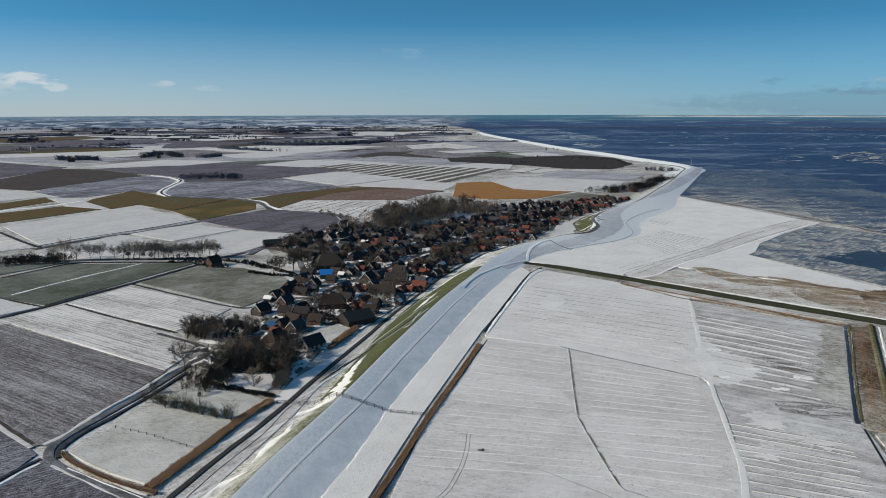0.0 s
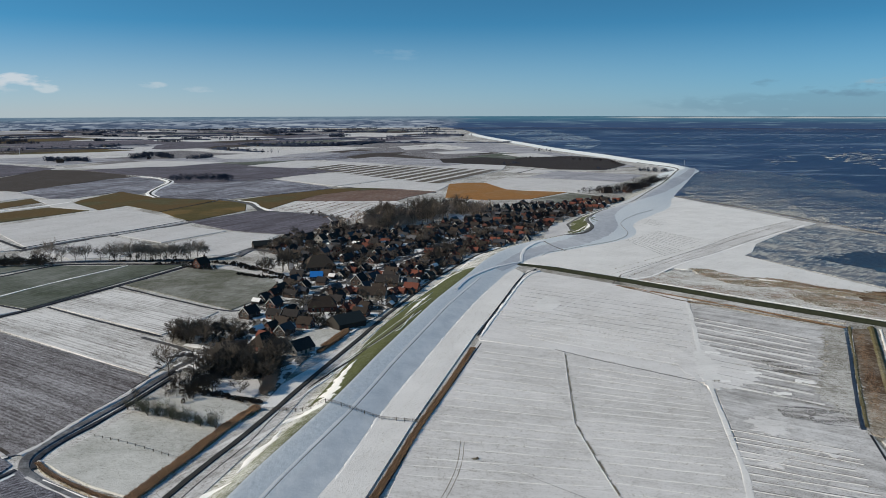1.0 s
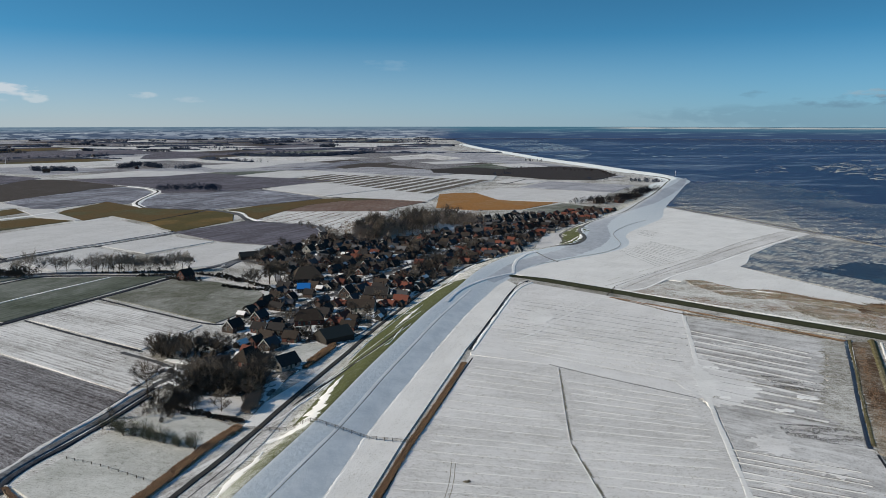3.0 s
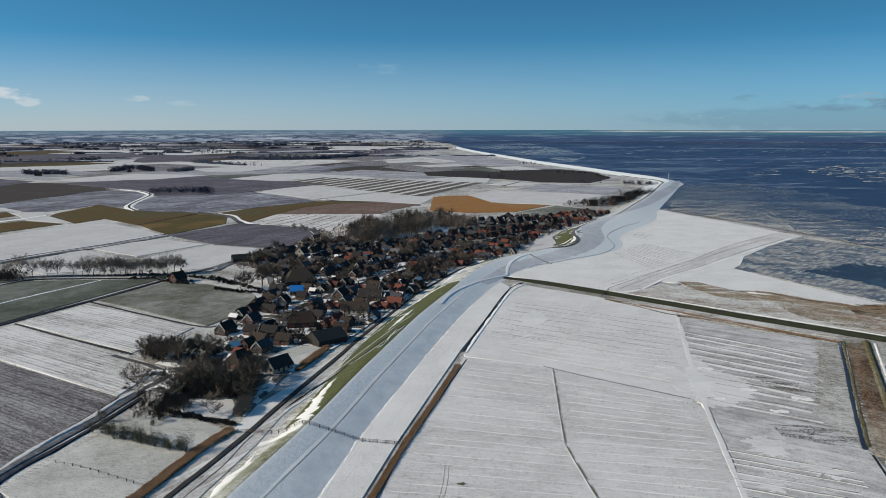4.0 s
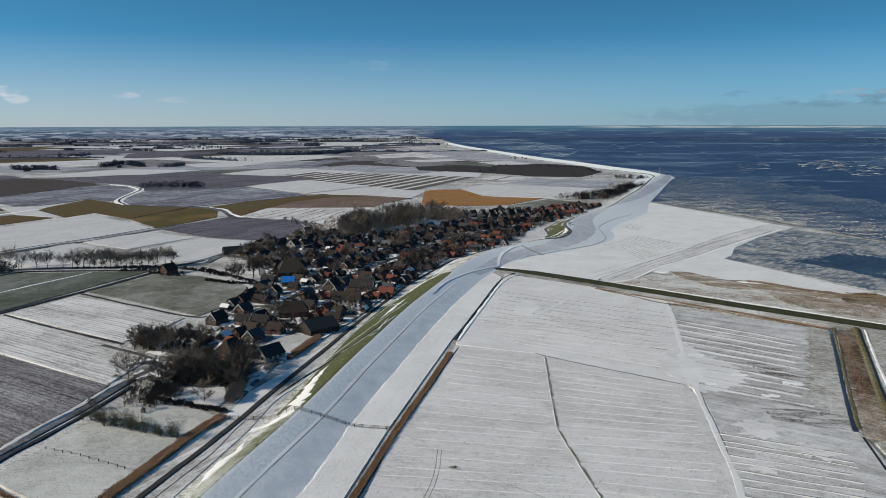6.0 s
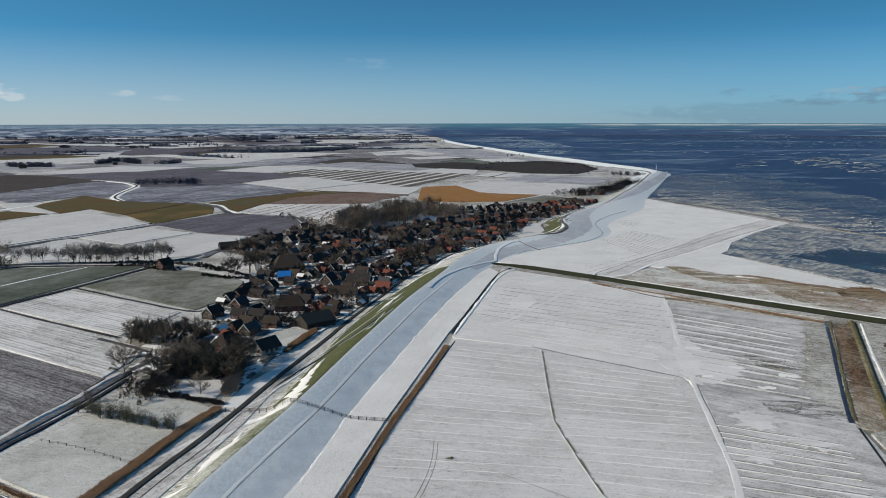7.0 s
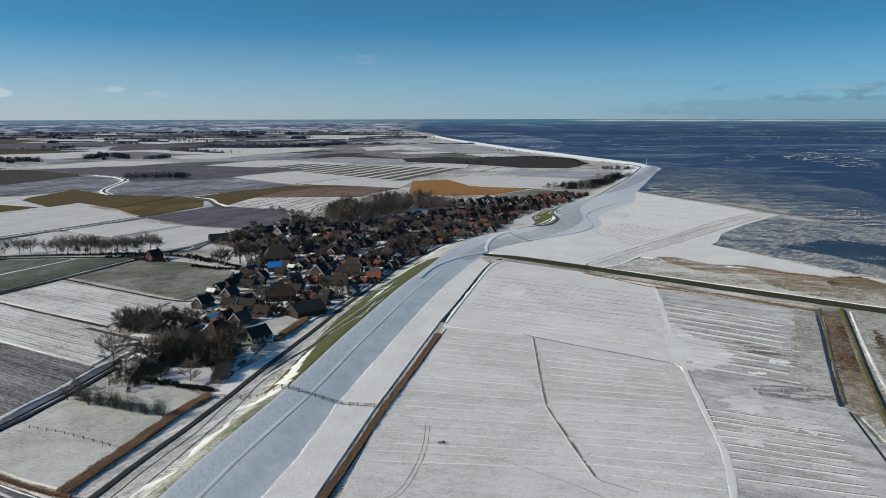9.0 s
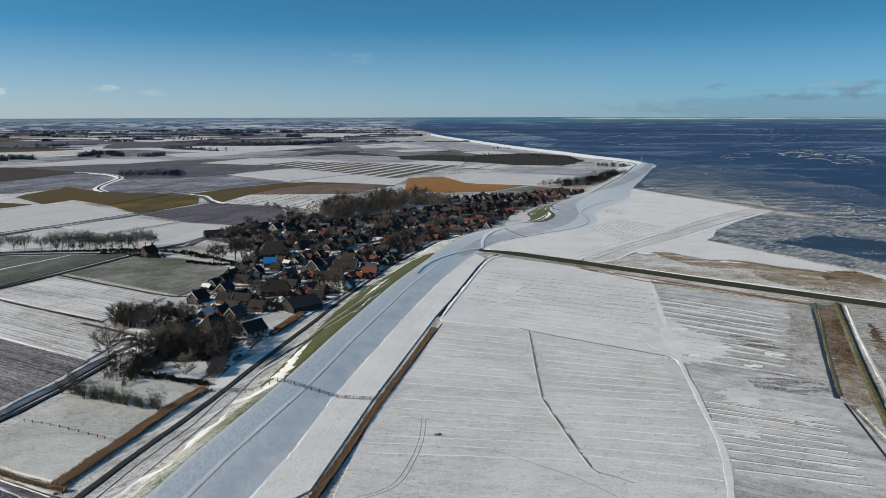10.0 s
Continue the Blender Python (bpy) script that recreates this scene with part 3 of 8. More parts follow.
def spline(pts, step):
    """Points every step metres along a smooth line through pts (x, y, any more values)."""
    p = [Vector(q) for q in pts]
    p = [p[0] * 2 - p[1]] + p + [p[-1] * 2 - p[-2]]
    out = []
    for i in range(1, len(p) - 2):
        a, b, c, d = p[i - 1 : i + 3]
        n = max(1, int((Vector(c[:2]) - Vector(b[:2])).length / step))
        for j in range(n):
            t = j / n
            out.append(0.5 * (2 * b + (c - a) * t + (2 * a - 5 * b + 4 * c - d) * t * t + (3 * b - a - 3 * c + d) * t ** 3))
    out.append(p[-2])
    return out


def sides(line):
    """Unit vectors to the right of a line, point by point."""
    out = []
    for i in range(len(line)):
        d = Vector(line[min(i + 1, len(line) - 1)][:2]) - Vector(line[max(i - 1, 0)][:2])
        d.normalize()
        out.append(Vector((d.y, -d.x)))
    return out


def inside(x, y, poly):
    r = False
    for i in range(len(poly)):
        (x1, y1), (x2, y2) = poly[i - 1], poly[i]
        if (y1 > y) != (y2 > y) and x < (x2 - x1) * (y - y1) / (y2 - y1) + x1:
            r = not r
    return r


def ragged(pts, rough, step=1.2, seed=0):
    """The outline of a polygon, broken up as a drift's edge is."""
    out = []
    for i in range(len(pts)):
        a, b = Vector(pts[i]), Vector(pts[(i + 1) % len(pts)])
        n = max(1, int((b - a).length / step))
        r = (b - a).normalized()
        o = Vector((r.y, -r.x))
        for j in range(n):
            q = a.lerp(b, j / n)
            out.append(tuple(q + o * rough * (noise.noise((q.x * 0.5, q.y * 0.5, seed)) + 0.3 * noise.noise((q.x * 1.2, q.y * 1.2, seed + 3)))))
    return out


# ---- the large structure: ground sheet, sea, dike ----
def disc(name, radius, z, mat, rings, parts):
    verts, faces = [(0, 0, z)], []
    for r in rings:
        verts += [(r * radius * math.cos(2 * math.pi * j / parts), r * radius * math.sin(2 * math.pi * j / parts), z) for j in range(parts)]
    for j in range(parts):
        faces.append((0, 1 + j, 1 + (j + 1) % parts))
        for i in range(len(rings) - 1):
            a, b = 1 + i * parts, 1 + (i + 1) * parts
            faces.append((a + j, b + j, b + (j + 1) % parts, a + (j + 1) % parts))
    return link(name, verts, faces, mat)


tagged(disc("ground", 4860, 0.0, M["ground"], (0.05, 0.2, 0.5, 1.0), 96), "flat frozen ground with dead grass and snow", "ground", kind="structure")

# crest of the sea dike: x, y, crest height, width of the land slope, width of the sea slope
CREST = [(*p, *w) for p, w in zip(
    [(-67.6, 124.9), (-61.4, 149.2), (-55.3, 173.4), (-49.9, 196.7), (-45.5, 213.0), (-36.8, 245.0), (-30.3, 272.5), (-24.2, 299.5), (-15.7, 334.2), (-3.6, 382.9), (5.0, 413.0), (16.2, 450.0)] + [(34.9, 511.5), (58.7, 558.9), (85.4, 587.2), (109.3, 612.4), (123.2, 633.5), (130.0, 659.6), (132.3, 687.8), (147.0, 726.5), (177.7, 778.6), (209.7, 827.9), (252.4, 927.4), (307.1, 1053.2), (380.0, 1240.1), (417.4, 1326.2), (421.5, 1426.1), (395.6, 1560.9), (366.6, 1745.8), (310.8, 2040.5), (262.8, 2407.7), (194.1, 2933.8), (149.7, 3459.9)],
    [(4.4, w, v) for w, v in ((10.5, 20), (10.5, 20), (10.5, 20), (10.8, 20.3), (11, 20.1), (11.5, 17.5), (13, 17.2), (15, 17.9), (18, 17.7), (20, 18.2), (19, 17.8), (18, 18.2))] + [(4.4, 18, 20), (4.4, 18, 26), (4.4, 20, 30), (4.4, 20, 34), (4.4, 20, 38), (4.4, 20, 40), (4.4, 20, 42), (4.4, 20, 43), (4.4, 22, 43), (4.4, 24, 38)]
    + [(4.4, 26, 27), (4.4, 30, 23), (4.6, 28, 24), (4.6, 24, 22), (4.6, 20, 22), (4.6, 18, 22), (4.6, 18, 22), (4.6, 18, 24), (4.6, 18, 26), (4.6, 18, 26), (4.6, 18, 26)])]
DIKE = spline(CREST, 5.0)
RIGHT = sides(DIKE)
# share of the slope's width, share of the height; land side negative
PROFILE = ((-1.25, -0.06), (-1.0, 0.0), (-0.8, 0.1), (-0.55, 0.42), (-0.3, 0.75), (-0.1, 0.98), (0.0, 1.0), (0.06, 0.97), (0.3, 0.715), (0.36, 0.665), (0.7, 0.33), (0.98, 0.03), (1.15, -0.06))


def dike_lift(x, y):
    """Height of the dike's surface over the flat ground."""
    best, bi = 1e18, 0
    for i, q in enumerate(DIKE):
        d = (q[0] - x) ** 2 + (q[1] - y) ** 2
        if d < best:
            best, bi = d, i
    q, r = DIKE[bi], RIGHT[bi]
    ahead = (y - q[1]) * r.x - (x - q[0]) * r.y
    o = min(max(bi + (1 if ahead > 0 else -1), 0), len(DIKE) - 1)
    if o != bi:
        f = min(1.0, abs(ahead) / (Vector(DIKE[o][:2]) - Vector(q[:2])).length)
        q, r = q.lerp(DIKE[o], f), r.lerp(RIGHT[o], f)
    s = (x - q[0]) * r.x + (y - q[1]) * r.y
    s = s / (q[3] if s < 0 else q[4])
    for (a, ha), (b, hb) in zip(PROFILE, PROFILE[1:]):
        if a <= s <= b:
            return max(0.0, q[2] * (ha + (hb - ha) * (s - a) / (b - a)))
    return 0.0


def build_dike():
    verts, faces, slots = [], [], []
    n = len(PROFILE)
    for i, q in enumerate(DIKE):
        for s, h in PROFILE:
            w = s * (q[3] if s < 0 else q[4])
            wob = 0.06 * noise.noise((q[0] * 0.08, q[1] * 0.08, s * 4)) if 0 < h < 0.97 and not 0 < s < 0.5 else 0
            verts.append((q[0] + RIGHT[i].x * w, q[1] + RIGHT[i].y * w, q[2] * h + wob + 0.02))
    for i in range(len(DIKE) - 1):
        y = DIKE[i][1]
        for j in range(n - 1):
            a = i * n + j
            faces.append((a, a + n, a + n + 1, a + 1))
            s = PROFILE[j][0]
            if s < (-0.82 if GREEN[0] < y < GREEN[1] else -0.55):
                m = 0
            elif s < 0.0:
                m = 1 if GREEN[0] < y < GREEN[1] or BEND[0] < y < BEND[1] else (2 if y <= GREEN[0] and s > -0.56 else 0)
            else:
                m = 3
            if y > 1000:
                m = 3
            slots.append(m)
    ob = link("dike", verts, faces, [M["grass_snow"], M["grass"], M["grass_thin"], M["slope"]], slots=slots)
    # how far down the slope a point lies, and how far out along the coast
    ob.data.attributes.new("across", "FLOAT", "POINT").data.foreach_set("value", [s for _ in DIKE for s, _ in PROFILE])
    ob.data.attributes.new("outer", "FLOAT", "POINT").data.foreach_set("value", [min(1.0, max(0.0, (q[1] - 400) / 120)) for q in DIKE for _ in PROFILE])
    for p in ob.data.polygons:
        p.use_smooth = True
    return tagged(ob, "long sea dike with snowy slopes and green grass", "dike", kind="structure")


GREEN = (247.0, 470.0)
BEND = (609.4, 680.6)
build_dike()


# the sea, from the coast to the horizon
COAST = [(275.4, 917.7), (313.3, 1012.3), (364.1, 1137.2), (418.5, 1272.6), (433.6, 1346.6)]
FAR_COAST = [(q[0] + RIGHT[i].x * q[4], q[1] + RIGHT[i].y * q[4]) for i, q in list(enumerate(DIKE))[::6] if q[1] > 1420 and q[0] > 100]
SEA = COAST + FAR_COAST + [(150, 4200), (60, 4858)] + [(4858 * math.sin(radians(g)), 4858 * math.cos(radians(g))) for g in range(3, 86, 3)] + [(4700, 300), (1500, 300), *[(389.7, 540.8), (359.8, 625.9), (335.9, 724.8), (307.6, 822.6)]]
tagged(slab("sea", SEA, M["sea"], 0, 0.12), "dark blue winter sea with drifting brash ice", "sea", kind="structure")


def backdrop():
    """A self-lit wall past the ground sheet, painted with the farthest land and sea, seen edge-on below the horizon."""
    k = Net("glowing_hazy_distance")
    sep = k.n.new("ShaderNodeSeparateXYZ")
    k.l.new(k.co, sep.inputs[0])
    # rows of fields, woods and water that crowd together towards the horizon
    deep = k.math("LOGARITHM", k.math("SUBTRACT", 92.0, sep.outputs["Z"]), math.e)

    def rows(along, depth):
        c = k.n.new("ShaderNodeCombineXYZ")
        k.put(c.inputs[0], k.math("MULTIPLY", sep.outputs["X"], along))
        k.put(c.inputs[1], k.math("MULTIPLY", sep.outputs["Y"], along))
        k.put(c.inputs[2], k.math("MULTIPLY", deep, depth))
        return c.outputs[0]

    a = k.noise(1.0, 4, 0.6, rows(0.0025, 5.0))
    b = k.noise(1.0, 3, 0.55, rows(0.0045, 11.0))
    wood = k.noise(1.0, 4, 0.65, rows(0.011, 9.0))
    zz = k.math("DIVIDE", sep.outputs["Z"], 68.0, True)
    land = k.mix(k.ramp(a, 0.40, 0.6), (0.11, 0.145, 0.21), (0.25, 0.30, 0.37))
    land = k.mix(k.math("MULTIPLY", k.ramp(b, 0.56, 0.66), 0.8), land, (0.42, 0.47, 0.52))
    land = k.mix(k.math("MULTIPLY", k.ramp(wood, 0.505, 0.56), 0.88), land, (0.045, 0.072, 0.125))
    # haze painted into the land colour, thicker towards the top of the wall
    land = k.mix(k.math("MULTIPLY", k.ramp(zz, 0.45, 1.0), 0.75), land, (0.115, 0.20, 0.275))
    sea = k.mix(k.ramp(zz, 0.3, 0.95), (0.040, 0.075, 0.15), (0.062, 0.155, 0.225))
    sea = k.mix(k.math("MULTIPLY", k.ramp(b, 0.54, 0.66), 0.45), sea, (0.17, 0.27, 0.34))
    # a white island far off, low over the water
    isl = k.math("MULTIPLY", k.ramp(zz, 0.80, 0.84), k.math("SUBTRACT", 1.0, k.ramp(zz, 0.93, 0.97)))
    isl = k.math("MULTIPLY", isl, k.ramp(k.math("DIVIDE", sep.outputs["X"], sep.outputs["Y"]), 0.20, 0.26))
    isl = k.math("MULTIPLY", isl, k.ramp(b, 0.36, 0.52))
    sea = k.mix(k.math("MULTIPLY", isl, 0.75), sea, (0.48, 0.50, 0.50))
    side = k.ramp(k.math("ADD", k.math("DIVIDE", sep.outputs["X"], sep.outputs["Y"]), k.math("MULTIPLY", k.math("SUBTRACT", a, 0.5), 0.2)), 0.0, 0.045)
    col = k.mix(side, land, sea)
    # the wall glows by itself and takes no light from the sun
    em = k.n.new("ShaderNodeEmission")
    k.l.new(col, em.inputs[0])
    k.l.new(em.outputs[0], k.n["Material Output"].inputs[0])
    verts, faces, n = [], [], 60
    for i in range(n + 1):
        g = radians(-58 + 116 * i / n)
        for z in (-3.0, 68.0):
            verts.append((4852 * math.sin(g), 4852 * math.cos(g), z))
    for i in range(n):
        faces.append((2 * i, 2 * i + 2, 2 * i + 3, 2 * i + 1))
    tagged(link("backdrop", verts, faces, k.mat), "glowing backdrop wall painted with hazy far land and sea", "backdrop", kind="structure")


backdrop()


def ribbon(name, pts, width, mat, label, lift=0.45, drape=False, step=4.0, camber=0.06, wob=0.15, category="road", taper=False, ease=0.0):
    """A road, track or ditch line: a cambered strip with skirts along a smooth line."""
    line = spline(pts, step)
    right = sides(line)
    verts, faces = [], []
    prof = ((-0.72, -0.5), (-0.5, 0.0), (-0.2, camber), (0.2, camber), (0.5, 0.0), (0.72, -0.5))
    for i, p in enumerate(line):
        for s, h in prof:
            w = s * width * (math.sin(math.pi * (i + 0.3) / len(line)) ** 0.5 if taper else 1.0) * (1 + wob * noise.noise((p[0] * 0.09, p[1] * 0.09, s * 3)) + wob * 0.6 * noise.noise((p[0] * 0.45, p[1] * 0.45, s * 5)))
            x, y = p[0] + right[i].x * w, p[1] + right[i].y * w
            z = (dike_lift(x, y) if drape else 0.0) + lift + h * (min(1.0, (i * step + 2.0) / ease) if ease else 1.0)
            verts.append((x, y, z))
    n = len(prof)
    for i in range(len(line) - 1):
        for j in range(n - 1):
            a = i * n + j
            faces.append((a, a + n, a + n + 1, a + 1))
    return tagged(link(name, verts, faces, mat), label, category, kind="structure")


# ---- fields on the land side ----
field("plough", [(-497.3, 553.5), (-321.2, 431.5), (-214.5, 356.9), (-109.9, 285.4), (-122.6, 218.4), (-125.6, 216.7), (-145.3, 232.9), (-307.5, 331.8)], -35, inset=-0.5)
field("snow_rows", [(-235.4, 338.7), (-217.1, 363.1), (-200.4, 391.1), (-161.6, 363.9), (-126.7, 339.1), (-113.1, 327.4), (-106.0, 315.6), (-110.4, 286.8), (-157.0, 320.0), (-208.5, 355.9)], -35, inset=0.1)
field("snow_rows", [(-200.9, 396.0), (-183.9, 436.4), (-141.3, 408.3), (-109.7, 384.7), (-113.4, 370.0), (-118.5, 354.4), (-124.5, 341.9)], -35)
field("green_pale", [(-182.7, 446.9), (-160.7, 498.2), (-131.3, 490.5), (-91.9, 460.6), (-85.3, 435.7), (-104.5, 387.0)], 69)
field("green", [(-408.2, 502.1), (-273.1, 461.9), (-249.8, 504.7), (-166.0, 507.9), (-209.9, 391.2), (-393.8, 483.4)], 69)
field("snow", [(-385.6, 472.9), (-242.1, 406.3), (-210.4, 387.6), (-222.1, 370.6), (-276.8, 331.7)], 69)
field("plough_night", [(-226.3, 266.3), (-142.8, 228.4), (-126.7, 215.5), (-121.3, 210.4), (-123.1, 193.1), (-137.5, 151.0)], 40, inset=0.4)
field("plough_night", [(-123.8, 133.3), (-121.6, 190.4), (-118.4, 208.0), (-112.2, 202.8), (-76.6, 177.2), (-59.4, 155.4), (-70.6, 117.3)], 35, inset=0.4)
field("green", [(-383.0, 469.4), (-276.8, 468.6), (-254.3, 508.6), (-275.4, 506.8), (-402.3, 494.5)], 69, top=0.45)
field("snow", [(-392.6, 678.9), (-327.7, 822.0), (-228.4, 712.8), (-303.6, 573.2)], 61)
field("snow_rows", [(-562.4, 702.1), (-367.3, 630.8), (-304.1, 565.8), (-323.3, 551.9), (-430.2, 530.7)], 61)
field("snow", [(-287.5, 558.5), (-269.2, 632.7), (-215.9, 587.5), (-219.1, 537.5), (-250.4, 527.0)], 61)
field("snow", [(-267.8, 638.7), (-226.6, 687.3), (-176.2, 656.5), (-212.5, 595.4)], 61)
field("snow", [(-207.2, 587.5), (-173.1, 650.1), (-129.2, 634.2), (-131.8, 589.3), (-141.2, 545.7), (-163.0, 537.0)], 61)
field("plough_dark", [(-229.4, 712.8), (-180.5, 795.9), (-110.2, 759.3), (-90.7, 692.8), (-107.7, 640.0), (-129.8, 637.2), (-173.2, 656.5)], 61)
field("olive", [(-399.4, 849.0), (-406.5, 895.3), (-400.9, 939.4), (-398.1, 988.5), (-368.2, 957.7), (-326.1, 914.8), (-249.0, 890.8), (-278.6, 785.4), (-332.6, 839.2), (-345.8, 799.3)], 61, inset=0.3)
field("ochre_green", [(-278.1, 785.3), (-247.4, 887.1), (-222.5, 871.1), (-208.4, 852.9), (-195.3, 794.3), (-226.4, 715.2), (-249.0, 743.2)], 61, inset=0.3)
field("olive", [(-510.1, 701.4), (-489.6, 850.0), (-470.8, 911.8), (-439.4, 870.8), (-459.0, 795.2), (-474.3, 650.3)], 61)
field("olive", [(-430.1, 587.1), (-443.9, 768.1), (-408.3, 823.2), (-354.2, 798.4), (-404.0, 696.5)], 61)
field("snow", [(-659.5, 914.9), (-577.0, 1006.6), (-430.5, 911.1), (-473.9, 917.9), (-501.8, 871.8), (-551.8, 761.0)], 61)
field("snow", [(-451.0, 887.9), (-424.4, 905.0), (-405.4, 870.3), (-348.6, 803.0), (-354.2, 798.4), (-407.7, 828.2)], 61)
field("plough_blue", [(-517.5, 974.9), (-524.1, 1060.4), (-500.0, 1102.6), (-490.7, 1169.9), (-474.0, 1217.2), (-418.6, 1180.4), (-389.8, 1122.9), (-371.6, 1033.2), (-361.4, 967.8), (-369.5, 957.8), (-398.1, 988.5), (-423.2, 911.8), (-448.8, 907.3)], 61, inset=0.3)
field("earth", [(-761.1, 1060.3), (-663.1, 1162.0), (-680.2, 1370.3), (-615.5, 1358.5), (-455.6, 1221.4), (-493.0, 1175.3), (-502.2, 1107.3), (-527.5, 990.0), (-581.6, 1016.2)], 61, inset=0.3)
field("plough_dark", [(-977.8, 1369.5), (-877.9, 1545.9), (-676.2, 1402.5), (-676.7, 1361.8), (-673.1, 1178.9), (-758.2, 1055.9)], 61)
field("plough_dark", [(-618.8, 1365.7), (-543.2, 1410.6), (-440.3, 1534.2), (-354.7, 1499.2), (-160.1, 1337.9), (-245.4, 1189.4), (-248.7, 1173.4), (-296.1, 1130.7), (-369.2, 1107.2), (-397.2, 1158.1), (-457.4, 1226.1)], 61, inset=0.3)
field("plough_blue", [(-325.3, 917.9), (-346.6, 959.7), (-360.0, 1020.3), (-366.0, 1070.7), (-364.6, 1102.2), (-294.8, 1125.7), (-244.8, 1166.8), (-149.6, 1051.2), (-136.6, 1025.0), (-204.0, 939.6), (-246.9, 894.4)], 61, inset=0.3)

field("snow", [(-240.0, 1170.6), (-157.7, 1317.0), (-99.9, 1242.1), (-55.7, 1176.6), (-139.2, 1055.6)], 58, inset=0.3)
field("snow", [(-134.8, 1050.1), (-54.4, 1166.8), (16.0, 1070.6), (5.7, 1015.0), (-1.5, 986.8), (-82.7, 1026.2)], 58, inset=0.3)
field("snow_rows", [(-236.5, 1390.9), (-190.9, 1509.6), (110.8, 1341.8), (-4.4, 1073.8), (-55.0, 1155.7)], 58, top=0.3)
field("orange", [(15.3, 1079.8), (35.9, 1097.2), (73.6, 1099.4), (87.4, 1013.4), (102.8, 987.4), (160.0, 968.0), (105.6, 892.0), (53.9, 882.8), (9.0, 911.6)], 40, inset=0.3)
field("snow", [(64.4, 1106.9), (107.2, 1192.0), (256.0, 1103.0), (178.4, 964.8), (87.5, 1001.7)], 40)
field("green_pale", [(105.9, 884.7), (163.2, 958.3), (198.2, 912.8), (195.8, 883.3), (128.8, 815.4)], 40)
field("olive", [(-230.9, 880.6), (-203.1, 935.4), (-136.0, 1020.0), (-101.2, 1030.8), (-53.2, 1015.1), (-107.8, 991.1), (-142.2, 942.2), (-160.3, 878.8), (-174.5, 802.9), (-193.1, 835.3)], 58, inset=0.3)
field("pink", [(-142.0, 940.8), (-107.6, 989.6), (-53.1, 1013.4), (-1.5, 979.9), (-35.1, 914.6), (-46.1, 877.2), (-95.3, 874.5), (-144.8, 877.8), (-159.1, 878.7)], 58, inset=0.3)
field("snow_rows", [(-172.3, 802.7), (-159.8, 875.8), (-144.3, 874.8), (-46.0, 874.2), (-37.7, 841.6), (-59.2, 731.0), (-67.9, 687.9), (-88.8, 728.7), (-109.7, 760.5), (-150.0, 777.0)], 58, inset=0.3)
field("plough_pale", [(133.1, 1191.4), (201.5, 1314.1), (322.0, 1229.5), (259.2, 1102.9), (147.3, 1180.9)], 40)
field("snow", [(141.9, 1381.0), (203.4, 1326.7), (157.8, 1267.2), (110.6, 1304.1)], 40)
field("earth_dark", [(2.7, 1656.8), (99.2, 1716.7), (159.6, 1643.8), (208.2, 1755.9), (307.7, 1747.5), (356.1, 1649.6), (350.8, 1454.0), (282.8, 1332.6), (206.1, 1353.1), (146.6, 1436.1), (10.1, 1535.0)], 40, top=0.44)
field("snow", [(-52.6, 1386.1), (62.2, 1502.3), (135.9, 1516.5), (110.8, 1341.8), (2.3, 1306.7)], 58)
field("plough_pale", [(-229.6, 1614.8), (-162.7, 1775.5), (81.9, 1569.2), (12.8, 1426.9), (-71.8, 1474.4)], 58)
field("snow", [(-353.5, 1451.7), (-288.0, 1616.6), (-190.4, 1559.9), (-240.5, 1391.1)], 58)
field("plough", [(-224.6, 2124.6), (-44.2, 2252.0), (108.8, 1835.5), (14.6, 1625.9)], 58)
field("green", [(-433.7, 1533.0), (-371.0, 1676.9), (-288.0, 1616.6), (-350.1, 1482.2)], 58)
field("snow", [(-664.5, 1397.7), (-613.6, 1566.2), (-547.8, 1659.2), (-490.4, 1697.4), (-401.7, 1587.1), (-482.1, 1444.6)], 61)
field("plough_pale", [(-897.4, 1580.9), (-711.3, 1476.8), (-649.1, 1646.6), (-814.1, 1775.3), (-961.5, 1695.7)], 61)
field("snow", [(-1035.5, 1828.3), (-766.9, 2025.4), (-727.2, 1865.2), (-961.5, 1695.7)], 61)
field("plough_pale", [(-629.9, 1627.1), (-491.6, 1764.5), (-201.4, 1671.4), (-392.0, 1565.9)], 61)
field("plough_dark", [(-1340.2, 2373.2), (-1317.0, 2672.7), (-1242.0, 2746.3), (-1002.6, 2807.9), (-904.0, 2555.8), (-963.4, 2379.4), (-1130.7, 2293.8)], 61)
field("plough_dark", [(-769.4, 2133.1), (-837.5, 2367.5), (-865.6, 2680.8), (-678.8, 2533.7), (-632.6, 2191.4), (-719.9, 2095.0)], 61)
field("earth", [(-207.0, 1742.3), (-163.9, 1879.5), (-73.6, 1943.4), (-99.7, 1794.5), (-175.2, 1671.4)], 58)
field("plough_blue", [(-294.0, 1618.0), (-214.9, 1986.1), (-81.8, 1974.4), (-165.1, 1893.5), (-205.6, 1730.4), (-178.7, 1650.1)], 58)
field("snow", [(-106.5, 2198.8), (-21.3, 2229.6), (-2.3, 2115.8), (-84.4, 2038.0)], 58)
field("snow", [(-517.8, 1792.5), (-441.4, 1889.7), (-338.2, 1827.6), (-377.0, 1688.0), (-448.6, 1672.2)], 61)
field("plough_pale", [(112.8, 2110.7), (180.8, 2242.1), (286.5, 1878.3), (351.0, 1561.1), (356.0, 1417.6), (321.2, 1390.1), (244.1, 1677.1)], 40)
field("snow", [(148.2, 1834.1), (232.8, 1880.2), (265.5, 1739.0), (186.3, 1699.4)], 40, top=0.42)
